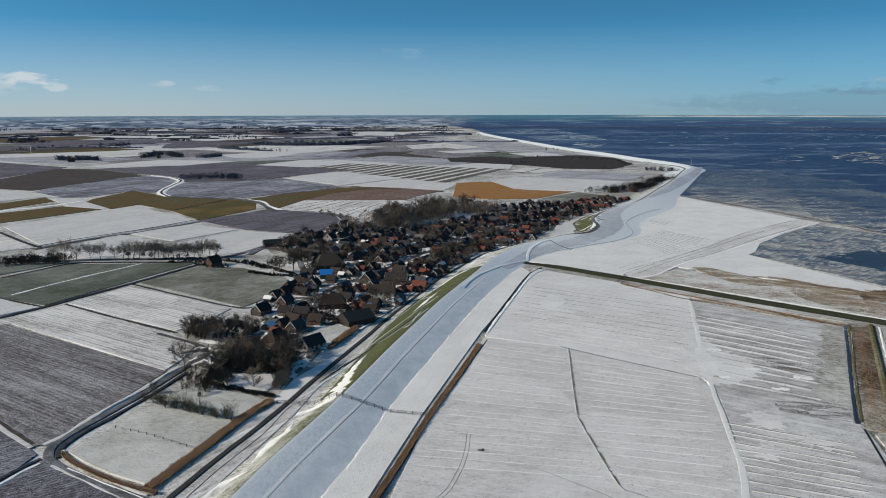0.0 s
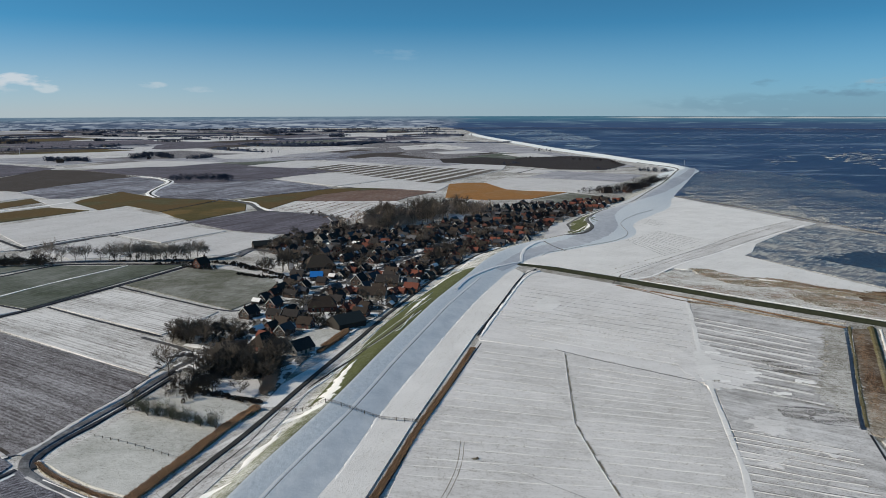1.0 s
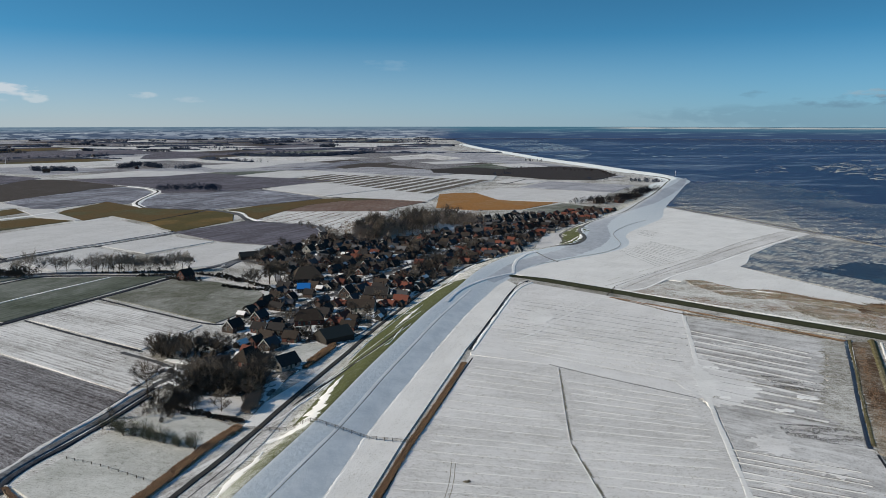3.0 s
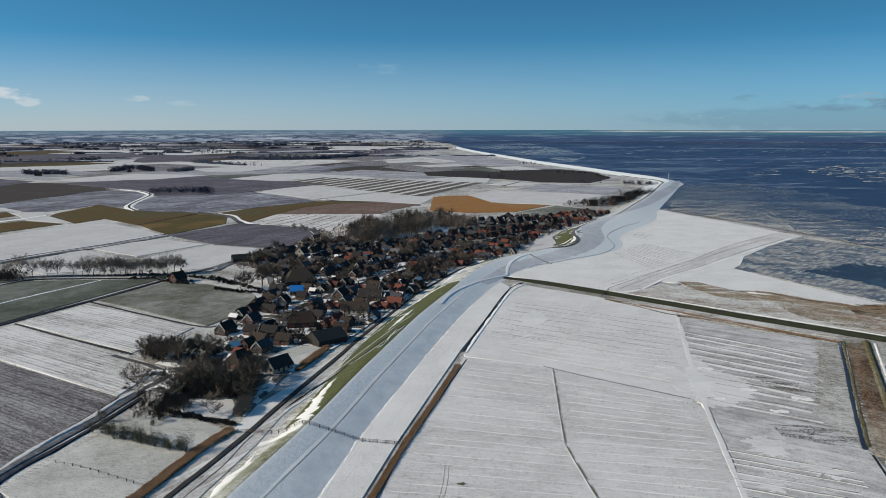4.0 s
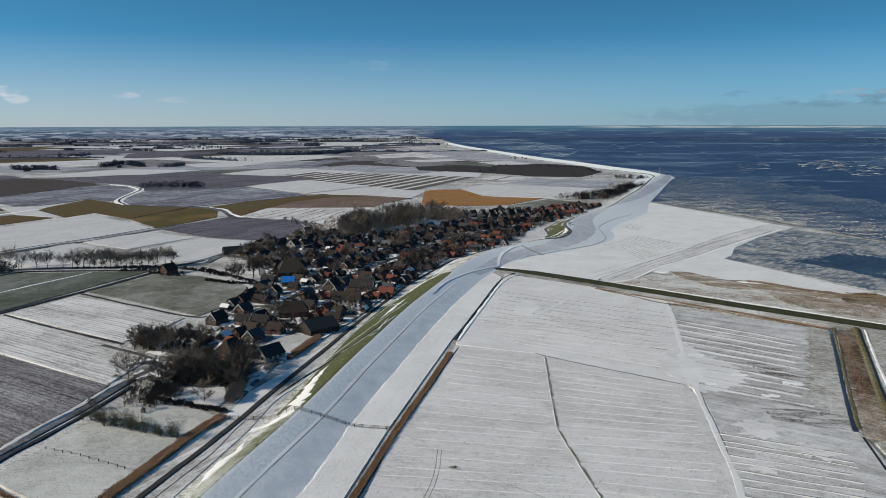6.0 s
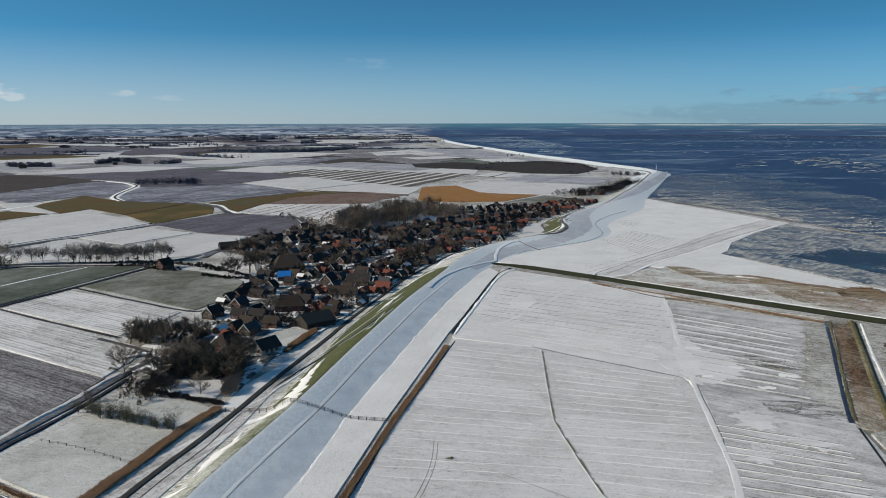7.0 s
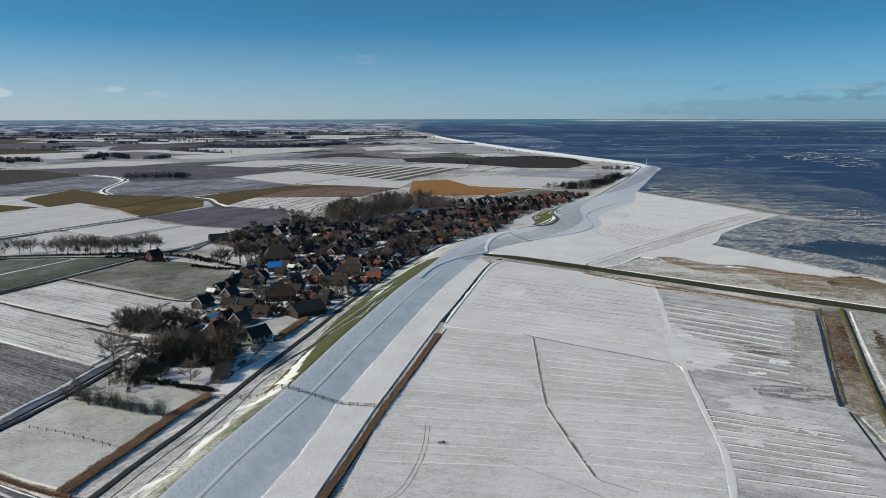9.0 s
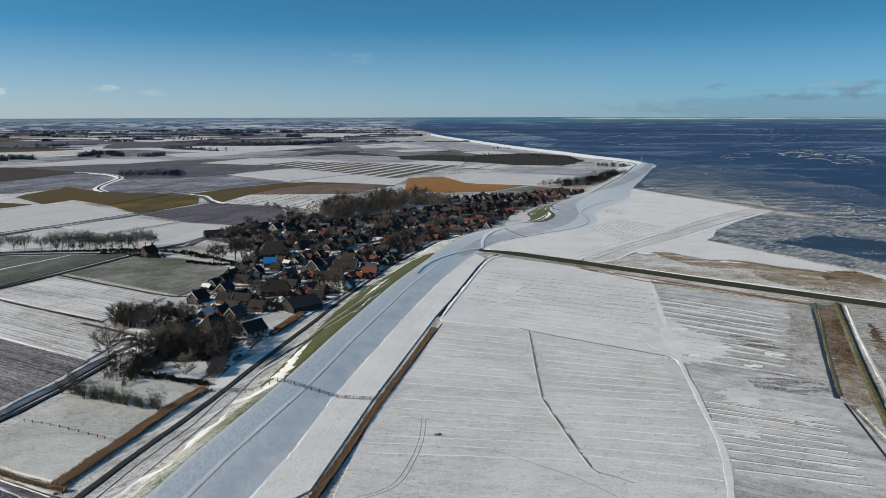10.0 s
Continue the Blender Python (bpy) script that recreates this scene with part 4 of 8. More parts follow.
field("plough_pale", [(-13.2, 2487.8), (170.1, 2568.9), (260.3, 2104.6), (160.6, 1989.5), (109.8, 2110.8)], 58)
field("snow", [(-24.3, 1941.7), (89.4, 1992.2), (126.8, 1909.7), (16.5, 1838.8)], 58, top=0.42)
field("snow", ragged([(-104.6, 474.7), (-90.3, 479.1), (-74.0, 457.2), (-76.1, 439.4), (-84.1, 432.6), (-95.2, 453.5)], 2.5, 1.0), 69, top=0.47, inset=0)
# brown strips of bare soil between the snow on one field
for i in range(13):
    a, b = Vector((-188.9, 1493.4)), Vector((110.8, 1341.8))
    c, d = Vector((-234.2, 1377.2)), Vector((1.8, 1082.1))
    t = (i + 0.5) / 13
    p, q = c.lerp(d, t), a.lerp(b, t)
    r = (q - p).normalized()
    o = Vector((r.y, -r.x)) * (7.4 + 1.2 * math.sin(i * 2.3))
    field("soil_rows", [tuple(p - o), tuple(q - o), tuple(q + o), tuple(p + o)], 58, top=0.52, inset=0)

# a patchwork of fields out to the horizon
rng = random.Random(5)
U, V = Vector((math.cos(radians(60)), math.sin(radians(60)))), Vector((math.cos(radians(-32)), math.sin(radians(-32))))


def coast_x(y):
    best = min(((abs(q[1] - y), q[0]) for q in DIKE if q[1] > 1380), default=(0, 100))
    return best[1] - 45 if y < 3900 else 60


v = -5200.0
while v < 1500:
    dv = rng.uniform(110, 260)
    u = 200.0 + rng.uniform(0, 200)
    while u < 5600:
        du = rng.uniform(160, 460)
        c = U * (u + du / 2) + V * (v + dv / 2)
        if 1500 < c.y and c.length < 4600 and abs(c.x) < c.y * 0.8 + 200 and c.x + dv / 2 < coast_x(c.y):
            kind = rng.choices(("snow", "snow_rows", "plough", "plough_dark", "plough_pale", "green", "earth", "olive"), (20, 17, 16, 17, 15, 9, 8, 3) if c.y < 2300 else (9, 9, 20, 22, 20, 12, 10, 2))[0]
            q = [tuple(U * (u + a) + V * (v + b)) for a, b in ((3, 3), (du - 3, 3), (du - 3, dv - 3), (3, dv - 3))]
            field(kind, q, 60, top=0.2, inset=0)
        u += du
    v += dv

# ---- the saltmarsh on the sea side ----
LAID[0] = 0
field("marsh", [(-14.8, 183.0), (-6.1, 237.8), (17.6, 332.0), (49.2, 318.0), (62.6, 305.2), (79.1, 291.7), (95.9, 277.9), (97.6, 265.2), (90.6, 229.1), (83.7, 197.4), (67.6, 153.0), (-22.1, 136.8)], -18, inset=0.15)
field("marsh_soft", [(17.8, 335.6), (35.3, 402.1), (56.6, 487.1), (101.0, 446.5), (133.8, 411.8), (110.1, 321.3), (95.9, 277.9), (79.1, 291.7), (62.6, 305.2), (49.2, 318.0), (18.0, 332.6)], -30, inset=0.15)
field("marsh_rough", [(130.5, 395.2), (179.7, 350.9), (152.1, 297.7), (135.1, 258.2), (134.2, 229.0), (126.4, 193.9), (117.7, 164.8), (68.6, 153.0), (90.8, 224.7), (98.8, 265.2), (105.4, 297.9)], -36, inset=0)
field("marsh_lit", [(56.1, 510.0), (68.6, 550.6), (92.2, 574.3), (123.2, 600.1), (141.6, 640.4), (150.1, 689.9), (171.8, 751.3), (247.5, 865.6), (275.7, 905.5), (329.0, 709.6), (107.8, 462.4)], 48, inset=0.3)
field("marsh_bare", ragged([(177.9, 350.9), (186.9, 345.0), (133.5, 230.4), (133.6, 227.2), (132.9, 252.7), (134.3, 265.1), (152.1, 297.7)], 4.5, 0.8), -36, top=0.37, inset=0)
field("brown_marsh", [(189.6, 348.0), (197.7, 347.6), (165.9, 279.3), (150.8, 244.7), (141.5, 223.4), (138.6, 226.2), (135.1, 228.1), (133.9, 230.5), (150.5, 267.3)], -60, inset=0.1)
field("marsh_reed", [(107.8, 455.9), (148.4, 482.8), (182.8, 450.6), (210.5, 416.7), (260.2, 352.5), (238.4, 320.7), (210.7, 355.7)], -44, inset=0.2)
field("marsh_lit", [(110.6, 462.4), (322.7, 684.3), (239.1, 580.5), (223.0, 546.9), (212.7, 533.6), (228.9, 485.8), (250.3, 427.6), (282.4, 384.7), (270.9, 367.9), (218.6, 433.6), (150.5, 490.1)], 48, inset=0.2)
field("marsh", [(108.2, 461.9), (139.6, 502.1), (202.9, 577.6), (278.1, 665.9), (327.6, 714.6), (336.5, 689.2), (229.0, 578.8), (157.7, 501.0), (128.6, 462.5), (112.7, 453.0)], 48, top=0.365, inset=0)
REEDY = []
for i, q in enumerate(([(159.7, 489.3), (171.1, 486.6), (184.4, 461.2), (188.7, 447.0), (196.6, 435.0), (180.1, 434.4), (168.0, 445.0), (160.7, 471.9)], [(187.2, 454.0), (204.9, 446.0), (216.4, 429.0), (227.9, 414.6), (231.0, 410.0), (219.6, 410.7), (207.2, 423.4), (191.0, 437.0)],
                       [(193.5, 421.2), (207.2, 423.4), (217.4, 406.6), (228.3, 393.5), (214.3, 371.6), (201.8, 377.2), (193.7, 395.6), (191.3, 409.6)], [(236.6, 424.7), (252.1, 423.7), (253.7, 401.5), (261.8, 381.1), (242.5, 352.8), (241.6, 382.3), (234.2, 398.6), (230.1, 410.1)])):
    field("marsh_reed", ragged(q, 3.5, 0.8, 5 + i), -44, top=0.42, inset=0)
    REEDY.append(q)
field("mudflat", [(213.9, 535.8), (224.7, 549.1), (239.5, 580.5), (324.7, 684.2), (356.6, 620.1), (386.7, 536.4), (286.5, 390.6), (253.5, 433.4), (230.5, 489.4)], -44, top=0.28, inset=0)
field("pool", ragged([(255.9, 523.7), (277.8, 531.8), (293.2, 545.6), (313.0, 544.4), (320.3, 529.2), (334.7, 514.3), (288.3, 442.7), (277.8, 464.5), (273.3, 487.9), (262.9, 503.2)], 6.0, 1.0, 2), -44, top=0.33, inset=0)
field("brown_marsh", ragged([(224.8, 415.0), (240.3, 423.0), (250.9, 419.4), (254.2, 401.8), (238.4, 376.7), (234.7, 392.1), (227.7, 400.6)], 4.0, 0.9, 7), -44, top=0.44, inset=0)
field("marsh_bare", [(203.1, 345.9), (237.3, 319.0), (140.5, 178.3), (123.7, 170.0), (134.7, 224.6), (147.0, 228.1)], -40, inset=0.2)
field("brown_marsh", ragged([(194.8, 315.7), (193.2, 307.4), (179.9, 278.5), (170.0, 266.2), (177.8, 285.5)], 2.5, 0.8, 3), -60, top=0.42, inset=0)
# the flat strip between the dike's foot and the first ditch
field("marsh_lit", [(-38.9, 162.5), (-33.0, 190.3), (-21.6, 242.7), (-5.3, 312.0), (15.2, 389.8), (35.7, 459.7), (49.0, 490.9), (53.3, 476.5), (33.8, 402.1), (16.5, 341.2), (-8.4, 239.7), (-20.8, 183.0)], 75, top=0.3, inset=0)
field("thin_ice", ragged([(280.5, 923.8), (426.1, 1296.3), (433.2, 1237.9), (492.4, 1332.1), (493.2, 1259.1), (546.2, 1318.1), (523.7, 1192.9), (583.0, 1257.0), (538.1, 1097.2), (583.7, 1132.5), (527.4, 958.6), (550.3, 931.9), (493.1, 755.4), (479.9, 672.0), (392.8, 545.3), (364.7, 634.8), (339.4, 732.7)], 9.0, 6.0, 4), 0, top=0.14, inset=0, name="thin_ice")
for i, q in enumerate(([(99.3, 241.4), (107.8, 244.4), (112.1, 236.2), (105.6, 227.6), (99.8, 230.0)], [(91.4, 214.2), (99.4, 217.7), (100.1, 209.4), (92.2, 205.1)], [(111.2, 225.2), (118.4, 222.8), (116.5, 213.1), (109.6, 215.3)])):
    field("marsh_soft", ragged(q, 4.5, 0.7, i + 60), -20, top=0.375, inset=0)
# trodden snow round the gate
field("marsh_soft", ragged([(94.6, 306.9), (106.6, 321.3), (115.3, 329.8), (116.2, 314.7), (124.2, 297.8), (119.0, 278.7), (109.7, 271.1), (101.5, 268.7), (97.5, 274.9), (94.6, 287.4)], 3.0, 0.6), -20, top=0.372, inset=0)
field("marsh_lit", ragged([(105.3, 311.5), (110.7, 318.0), (108.9, 303.8), (110.4, 296.4), (106.4, 287.3), (106.0, 278.7), (101.7, 277.4), (98.7, 278.7), (101.3, 294.3)], 2.4, 0.5), 0, top=0.405, inset=0)
field("marsh_lit", ragged([(50.0, 398.2), (58.3, 415.0), (63.4, 407.0), (64.0, 396.9), (56.9, 382.5), (50.5, 384.9)], 1.6, 0.8), 0, top=0.385, inset=0)
for i, q in enumerate([(113.2, 313.1), (105.0, 278.7), (120.1, 287.3), (121.9, 265.1), (135.6, 277.3)]):
    field("drift", ragged([(q[0] - 3, q[1] - 1), (q[0] + 3, q[1] - 2.5), (q[0] + 3.5, q[1]), (q[0] - 2, q[1] + 2)], 1.5, 0.6, i), 0, top=0.38, inset=0)


def along(off, y0, y1):
    """Points that run along the dike at a distance from its crest (land side negative)."""
    return [(q[0] + RIGHT[i].x * off, q[1] + RIGHT[i].y * off) for i, q in enumerate(DIKE[:120]) if y0 < q[1] < y1]


# ---- roads, tracks, ditches ----
ribbon("road", [(-75.9, 171.6), (-73.2, 184.0), (-66.0, 212.6), (-62.3, 225.1), (-55.8, 250.6), (-51.4, 270.5), (-43.9, 301.4), (-35.5, 335.0), (-27.6, 368.5), (-16.5, 410.1), (-4.6, 455.1), (6.0, 483.9), (28.9, 541.9), (56.4, 577.2)], 1.8, M["asphalt"], "narrow asphalt road along the foot of the dike", 0.25, True)
ribbon("road", [(-49.7, 264.7), (-45.5, 279.5), (-40.5, 293.2), (-34.6, 305.9), (-29.3, 318.9), (-23.3, 331.2), (-15.9, 351.2), (-9.3, 368.0)], 1.3, M["asphalt"], "asphalt track climbing the grassy dike slope", 0.1, True, taper=True)
ribbon("track", [(-70.0, 178.3), (-69.0, 182.4), (-64.8, 201.0), (-61.2, 213.3), (-57.3, 227.5), (-55.4, 240.7), (-53.6, 249.4)], 0.35, M["kelp"], "thin dark wheel track beside the road", 0.2, True)
ribbon("track", along(7.9, 120, 455), 0.26, M["kelp"], "dark joint line along the sea slope", 0.035, True, camber=0.0, taper=True)
ribbon("track", along(7.0, 120, 455), 0.7, M["drift"], "packed snow track along the sea slope", 0.03, True, camber=0.0, wob=0.8)
ribbon("verge", [(-48.0, 271.0), (-44.8, 281.4), (-39.3, 300.2), (-34.3, 313.3), (-25.0, 338.1), (-14.0, 367.6), (-3.8, 396.0)], 0.32, M["drift"], "thin line of snow beside the track", 0.09, True, wob=0.9)
ribbon("verge", [(-41.8, 287.8), (-37.5, 302.5), (-32.1, 313.2), (-24.1, 326.4), (-15.7, 346.6), (-8.3, 369.0)], 0.3, M["drift"], "thin line of snow beside the track", 0.09, True, wob=0.9)
ribbon("track", [(55.5, 513.1), (44.5, 498.3), (32.5, 478.6), (22.8, 458.2), (15.6, 439.7), (9.7, 417.8)], 1.5, M["drift"], "trodden snow path over the dike", 0.3, True, camber=0.02, wob=0.5)
ribbon("track", [(55.5, 513.1), (57.8, 531.4), (63.2, 551.2), (71.1, 567.3), (78.9, 576.3)], 1.8, M["drift"], "trodden snow path over the dike", 0.3, True, camber=0.02, wob=0.5)
ribbon("track", [(78.5, 576.2), (84.8, 562.9), (91.7, 555.2)], 0.7, M["kelp"], "grey path down the sea slope", 0.3, True, camber=0.0)
# the country road on the land side with its double bend
ribbon("road", [(-95.8, 321.1), (-102.0, 297.7), (-106.0, 279.1), (-109.6, 260.3), (-113.5, 245.2), (-117.2, 232.0), (-119.5, 222.2), (-119.8, 215.9), (-118.4, 210.8), (-114.9, 205.8), (-107.6, 199.9), (-96.3, 192.7), (-86.1, 186.5), (-78.1, 182.2)], 2.5, M["slush"], "narrow country road with slush, bending round a meadow", 0.36, step=2.0)
ribbon("track", [(-108.1, 201.0), (-96.8, 193.7), (-86.5, 187.4), (-79.5, 183.1)], 0.5, M["drift"], "thin snow line between the wheel tracks", 0.44, wob=1.2, step=1.5)
ribbon("verge", [(-106.3, 291.9), (-108.0, 285.1), (-111.6, 265.5), (-115.5, 249.9), (-118.5, 234.8), (-120.5, 223.5), (-122.8, 216.8)], 1.7, M["snow"], "snowy verge of the country road", 0.41, wob=0.8, step=1.5)
ribbon("ditch", [(-101.2, 284.4), (-105.8, 260.9), (-111.2, 239.7), (-115.0, 227.0), (-116.6, 218.0), (-116.1, 212.3), (-114.2, 208.0)], 1.5, M["ditch"], "dark frozen roadside ditch", 0.42, wob=0.5, step=1.5)
ribbon("verge", [(-115.2, 213.1), (-112.9, 208.8), (-103.4, 201.3), (-91.8, 193.0), (-83.4, 187.4), (-79.3, 185.2)], 0.8, M["snow"], "snowy road verge inside the bend", 0.42, wob=1.2, step=1.5)
ribbon("verge", [(-113.5, 202.8), (-104.2, 196.1), (-93.0, 188.4), (-85.3, 182.8)], 0.8, M["snow"], "snowy road verge outside the bend", 0.42, wob=1.2, step=1.5)
ribbon("road", [(-174.2, 256.0), (-154.5, 239.3), (-144.0, 230.7), (-125.7, 214.7)], 1.5, M["snow"], "snowy farm track between fields", 0.42, wob=0.8, step=2.0)
ribbon("ditch", [(-176.3, 259.4), (-156.5, 242.8), (-145.9, 234.0), (-126.5, 217.2)], 1.6, M["earth"], "dark bank beside the farm track", 0.40, wob=0.6, step=2.0)
ribbon("ditch", [(-128.3, 179.0), (-123.8, 194.4), (-121.6, 202.1), (-119.0, 207.3)], 1.4, M["ditch"], "straight frozen ditch between fields", 0.40, wob=0.5, step=2.0)
ribbon("verge", [(-126.7, 176.4), (-121.9, 191.1), (-119.9, 198.9), (-117.8, 204.3)], 0.9, M["drift"], "snow bank beside the ditch", 0.42, wob=0.9, step=1.5)
ribbon("ditch", [(-232.1, 350.1), (-220.3, 367.4), (-209.5, 387.6), (-197.5, 416.6), (-184.0, 448.5), (-162.9, 504.0)], 3.0, M["ditch"], "straight frozen ditch between fields", 0.36)
ribbon("track", [(-240.2, 414.2), (-226.7, 451.9), (-202.5, 504.3)], 1.6, M["drift"], "snow line across the winter wheat", 0.47, wob=0.6)
ribbon("ditch", [(-243.5, 409.0), (-225.0, 397.4), (-209.3, 388.8)], 1.0, M["ditch"], "narrow ditch between fields", 0.36, wob=0.7, step=2.0)
ribbon("ditch", [(-200.9, 394.8), (-164.7, 368.2), (-123.9, 340.0)], 1.0, M["ditch"], "narrow ditch between fields", 0.36, wob=0.7, step=2.0)
ribbon("ditch", [(-183.6, 442.4), (-142.2, 410.9), (-104.8, 385.8), (-96.6, 401.6), (-86.2, 429.9)], 1.0, M["ditch"], "narrow ditch between fields", 0.36, wob=0.7, step=2.0)
ribbon("ditch", [(-271.3, 458.7), (-261.9, 480.6), (-248.8, 506.6), (-223.9, 510.4), (-168.5, 509.9)], 2.2, M["ditch"], "frozen ditch beside the tree row", 0.46)
ribbon("road", [(-319.9, 505.3), (-278.5, 512.8), (-228.1, 520.5), (-178.2, 522.2), (-153.2, 530.4), (-135.4, 574.0), (-129.0, 605.4)], 4.0, M["slush"], "snowy lane beside the tree row", 0.40)
ribbon("ditch", [(-374.1, 643.0), (-330.5, 596.6), (-299.5, 565.8)], 2.4, M["ditch"], "narrow ditch between snowy fields", 0.36)
ribbon("road", [(-303.4, 561.0), (-284.1, 601.5), (-256.0, 644.8), (-226.1, 705.3), (-179.4, 795.9)], 4.5, M["slush"], "farm lane between snowy fields", 0.36)
ribbon("ditch", [(-308.4, 570.8), (-289.1, 612.6), (-260.8, 657.5), (-230.7, 720.4)], 2.6, M["ditch"], "frozen ditch along the farm lane", 0.38)
ribbon("road", [(-253.9, 902.2), (-221.6, 873.0), (-202.5, 850.9), (-189.4, 820.0), (-177.2, 791.2), (-164.9, 781.9), (-129.0, 772.5), (-104.6, 750.8), (-92.4, 714.9), (-79.7, 685.6), (-62.7, 665.0)], 5.0, M["slush"], "winding snowy lane to the village", 0.40)
ribbon("verge", [(-224.4, 884.3), (-202.5, 861.7), (-183.5, 815.0), (-166.7, 791.1)], 4.0, M["drift"], "snow drift along the lane", 0.44, wob=0.9, step=2.0)
BEND_LANE = [(-484.3, 1235.0), (-453.9, 1221.3), (-420.8, 1191.3), (-393.8, 1152.7), (-380.4, 1122.2), (-372.8, 1075.6), (-366.5, 1028.8), (-358.7, 985.8), (-348.1, 952.8), (-327.9, 918.1)]
ribbon("road", BEND_LANE, 8.0, M["drift"], "winding snowy lane between frosted fields", 0.55)
ribbon("track", BEND_LANE, 2.6, M["asphalt"], "dark wheel track on the winding lane", 0.66)
ribbon("road", [(-327.5, 916.8), (-292.6, 902.4), (-248.7, 889.6), (-222.5, 871.1), (-203.4, 847.0)], 4.0, M["slush"], "snowy lane between the stubble fields", 0.55)
ribbon("ditch", [(-278.6, 785.4), (-264.2, 832.0), (-246.9, 881.0)], 2.0, M["ditch"], "narrow ditch between the stubble fields", 0.55)
ribbon("verge", [(-453.2, 727.1), (-451.3, 781.4), (-433.6, 813.8), (-418.1, 843.7), (-408.0, 875.9)], 5.0, M["drift"], "snowy farm track between green fields", 0.44, wob=0.9, step=2.0)
ribbon("ditch", [(108.6, 1280.0), (131.6, 1279.5), (170.0, 1366.7)], 5.0, M["ditch"], "dark water ditch between fields", 0.4)
ribbon("ditch", [(-125.6, 1043.7), (-63.6, 997.2), (-1.2, 968.0)], 3.5, M["ditch"], "ditch along the stubble field", 0.38)
# the saltmarsh
ribbon("summer_dike", [(51.9, 506.1), (63.8, 498.3), (83.0, 479.7), (106.1, 457.5), (132.9, 429.8), (162.9, 398.8), (187.8, 375.0), (209.6, 353.7), (240.7, 324.0)], 4.3, M["grass_dark"], "low grass embankment across the saltmarsh", 0.4, camber=1.3, category="embankment", ease=30.0)
ribbon("verge", [(108.2, 464.1), (135.5, 438.6), (166.3, 407.7), (191.5, 382.9), (213.5, 360.8), (245.5, 331.0)], 1.2, M["drift"], "snow lying along the embankment", 0.5, wob=0.9, step=2.0)
ribbon("ditch", [(104.9, 437.2), (117.2, 421.2), (127.6, 405.1), (139.4, 396.3), (150.4, 386.7), (159.9, 375.2), (169.9, 366.5), (179.4, 358.2), (187.9, 351.3)], 1.3, M["brown_marsh"], "reedy ditch below the embankment", 0.44, wob=0.9, step=2.0)
ribbon("verge", [(118.8, 427.1), (129.7, 411.9), (141.3, 401.6), (152.3, 391.7), (162.4, 381.1), (172.4, 372.1), (182.6, 364.6), (192.5, 357.4)], 1.3, M["marsh_bare"], "pale frosted grass at the foot of the embankment", 0.43, wob=0.5, step=2.0)
ribbon("verge", [(185.2, 459.1), (195.2, 458.5), (207.2, 447.5), (217.1, 433.8), (228.0, 423.8), (232.4, 414.5), (244.5, 413.8), (248.0, 395.4)], 3.4, M["brown_marsh"], "rust-brown flattened reed line", 0.45, wob=1.6, step=2.0)
ribbon("verge", [(150.3, 477.7), (163.2, 484.6), (166.9, 474.8), (177.9, 466.7), (187.6, 448.6)], 3.0, M["marsh_bare"], "olive grass line in the marsh", 0.45, wob=1.6, step=2.0)
ribbon("ditch", [(188.9, 351.5), (178.9, 330.3), (164.2, 298.7), (148.8, 266.4), (136.6, 240.0), (133.5, 232.0)], 1.2, M["pool"], "straight water ditch with dark ice", 0.5, wob=0.4, step=2.0)
ribbon("verge", [(190.7, 351.5), (176.8, 321.8), (162.6, 291.7), (147.8, 260.7), (135.6, 234.3)], 1.1, M["olive_bank"], "brown bank beside the water ditch", 0.52, wob=0.6, step=2.0)
ribbon("verge", [(185.5, 339.2), (173.3, 313.8), (159.5, 284.9), (148.0, 260.7)], 0.22, M["drift"], "ragged snow along the ditch", 0.52, wob=1.6, step=1.0)
ribbon("embankment", [(200.4, 350.5), (180.6, 308.1), (164.0, 272.8), (150.0, 242.2), (140.0, 219.6), (131.7, 200.8)], 2.6, M["olive_bank"], "narrow olive-brown embankment", 0.4, camber=0.6, category="embankment")
ribbon("track", [(203.1, 347.3), (181.4, 301.7), (168.2, 272.6), (157.9, 249.6), (146.4, 223.5)], 0.8, M["marsh_lit"], "snowy track beside the embankment", 0.42, wob=0.7, step=2.0)
ribbon("ditch", [(133.4, 228.1), (126.0, 202.3), (120.8, 184.3), (113.5, 162.3)], 0.7, M["ditch"], "narrow winding marsh ditch", 0.42)
ribbon("ditch", [(49.2, 318.0), (62.6, 305.2), (79.1, 291.7), (95.9, 277.9)], 0.36, M["ditch"], "narrow dark marsh ditch", 0.38, wob=1.1, step=1.5)
ribbon("ditch", [(52.5, 313.7), (50.0, 292.7), (47.4, 270.6), (45.5, 253.7), (43.9, 238.7), (43.9, 236.8), (44.6, 224.0), (45.4, 210.9), (46.2, 199.6), (47.0, 190.6), (48.0, 187.8), (51.6, 185.0), (55.3, 181.4)], 0.12, M["ditch"], "crooked narrow marsh drain", 0.36, wob=1.2, step=1.5)
ribbon("track", [(52.0, 313.7), (49.6, 292.7), (47.0, 270.6), (45.2, 253.7), (43.5, 238.7), (43.6, 236.8), (44.3, 224.0), (45.1, 210.9), (45.9, 199.6), (46.7, 190.6)], 0.24, M["marsh_lit"], "snow lying in the crooked drain", 0.39, wob=1.5, step=1.5)
ribbon("track", [(130.1, 397.7), (117.6, 348.3), (106.4, 305.3), (98.8, 271.2), (91.5, 236.1), (85.6, 207.6), (81.2, 190.7), (71.1, 162.4)], 1.75, M["marsh_lit"], "straight snow-covered track across the marsh", 0.42, camber=0.02, wob=0.35, step=2.0)
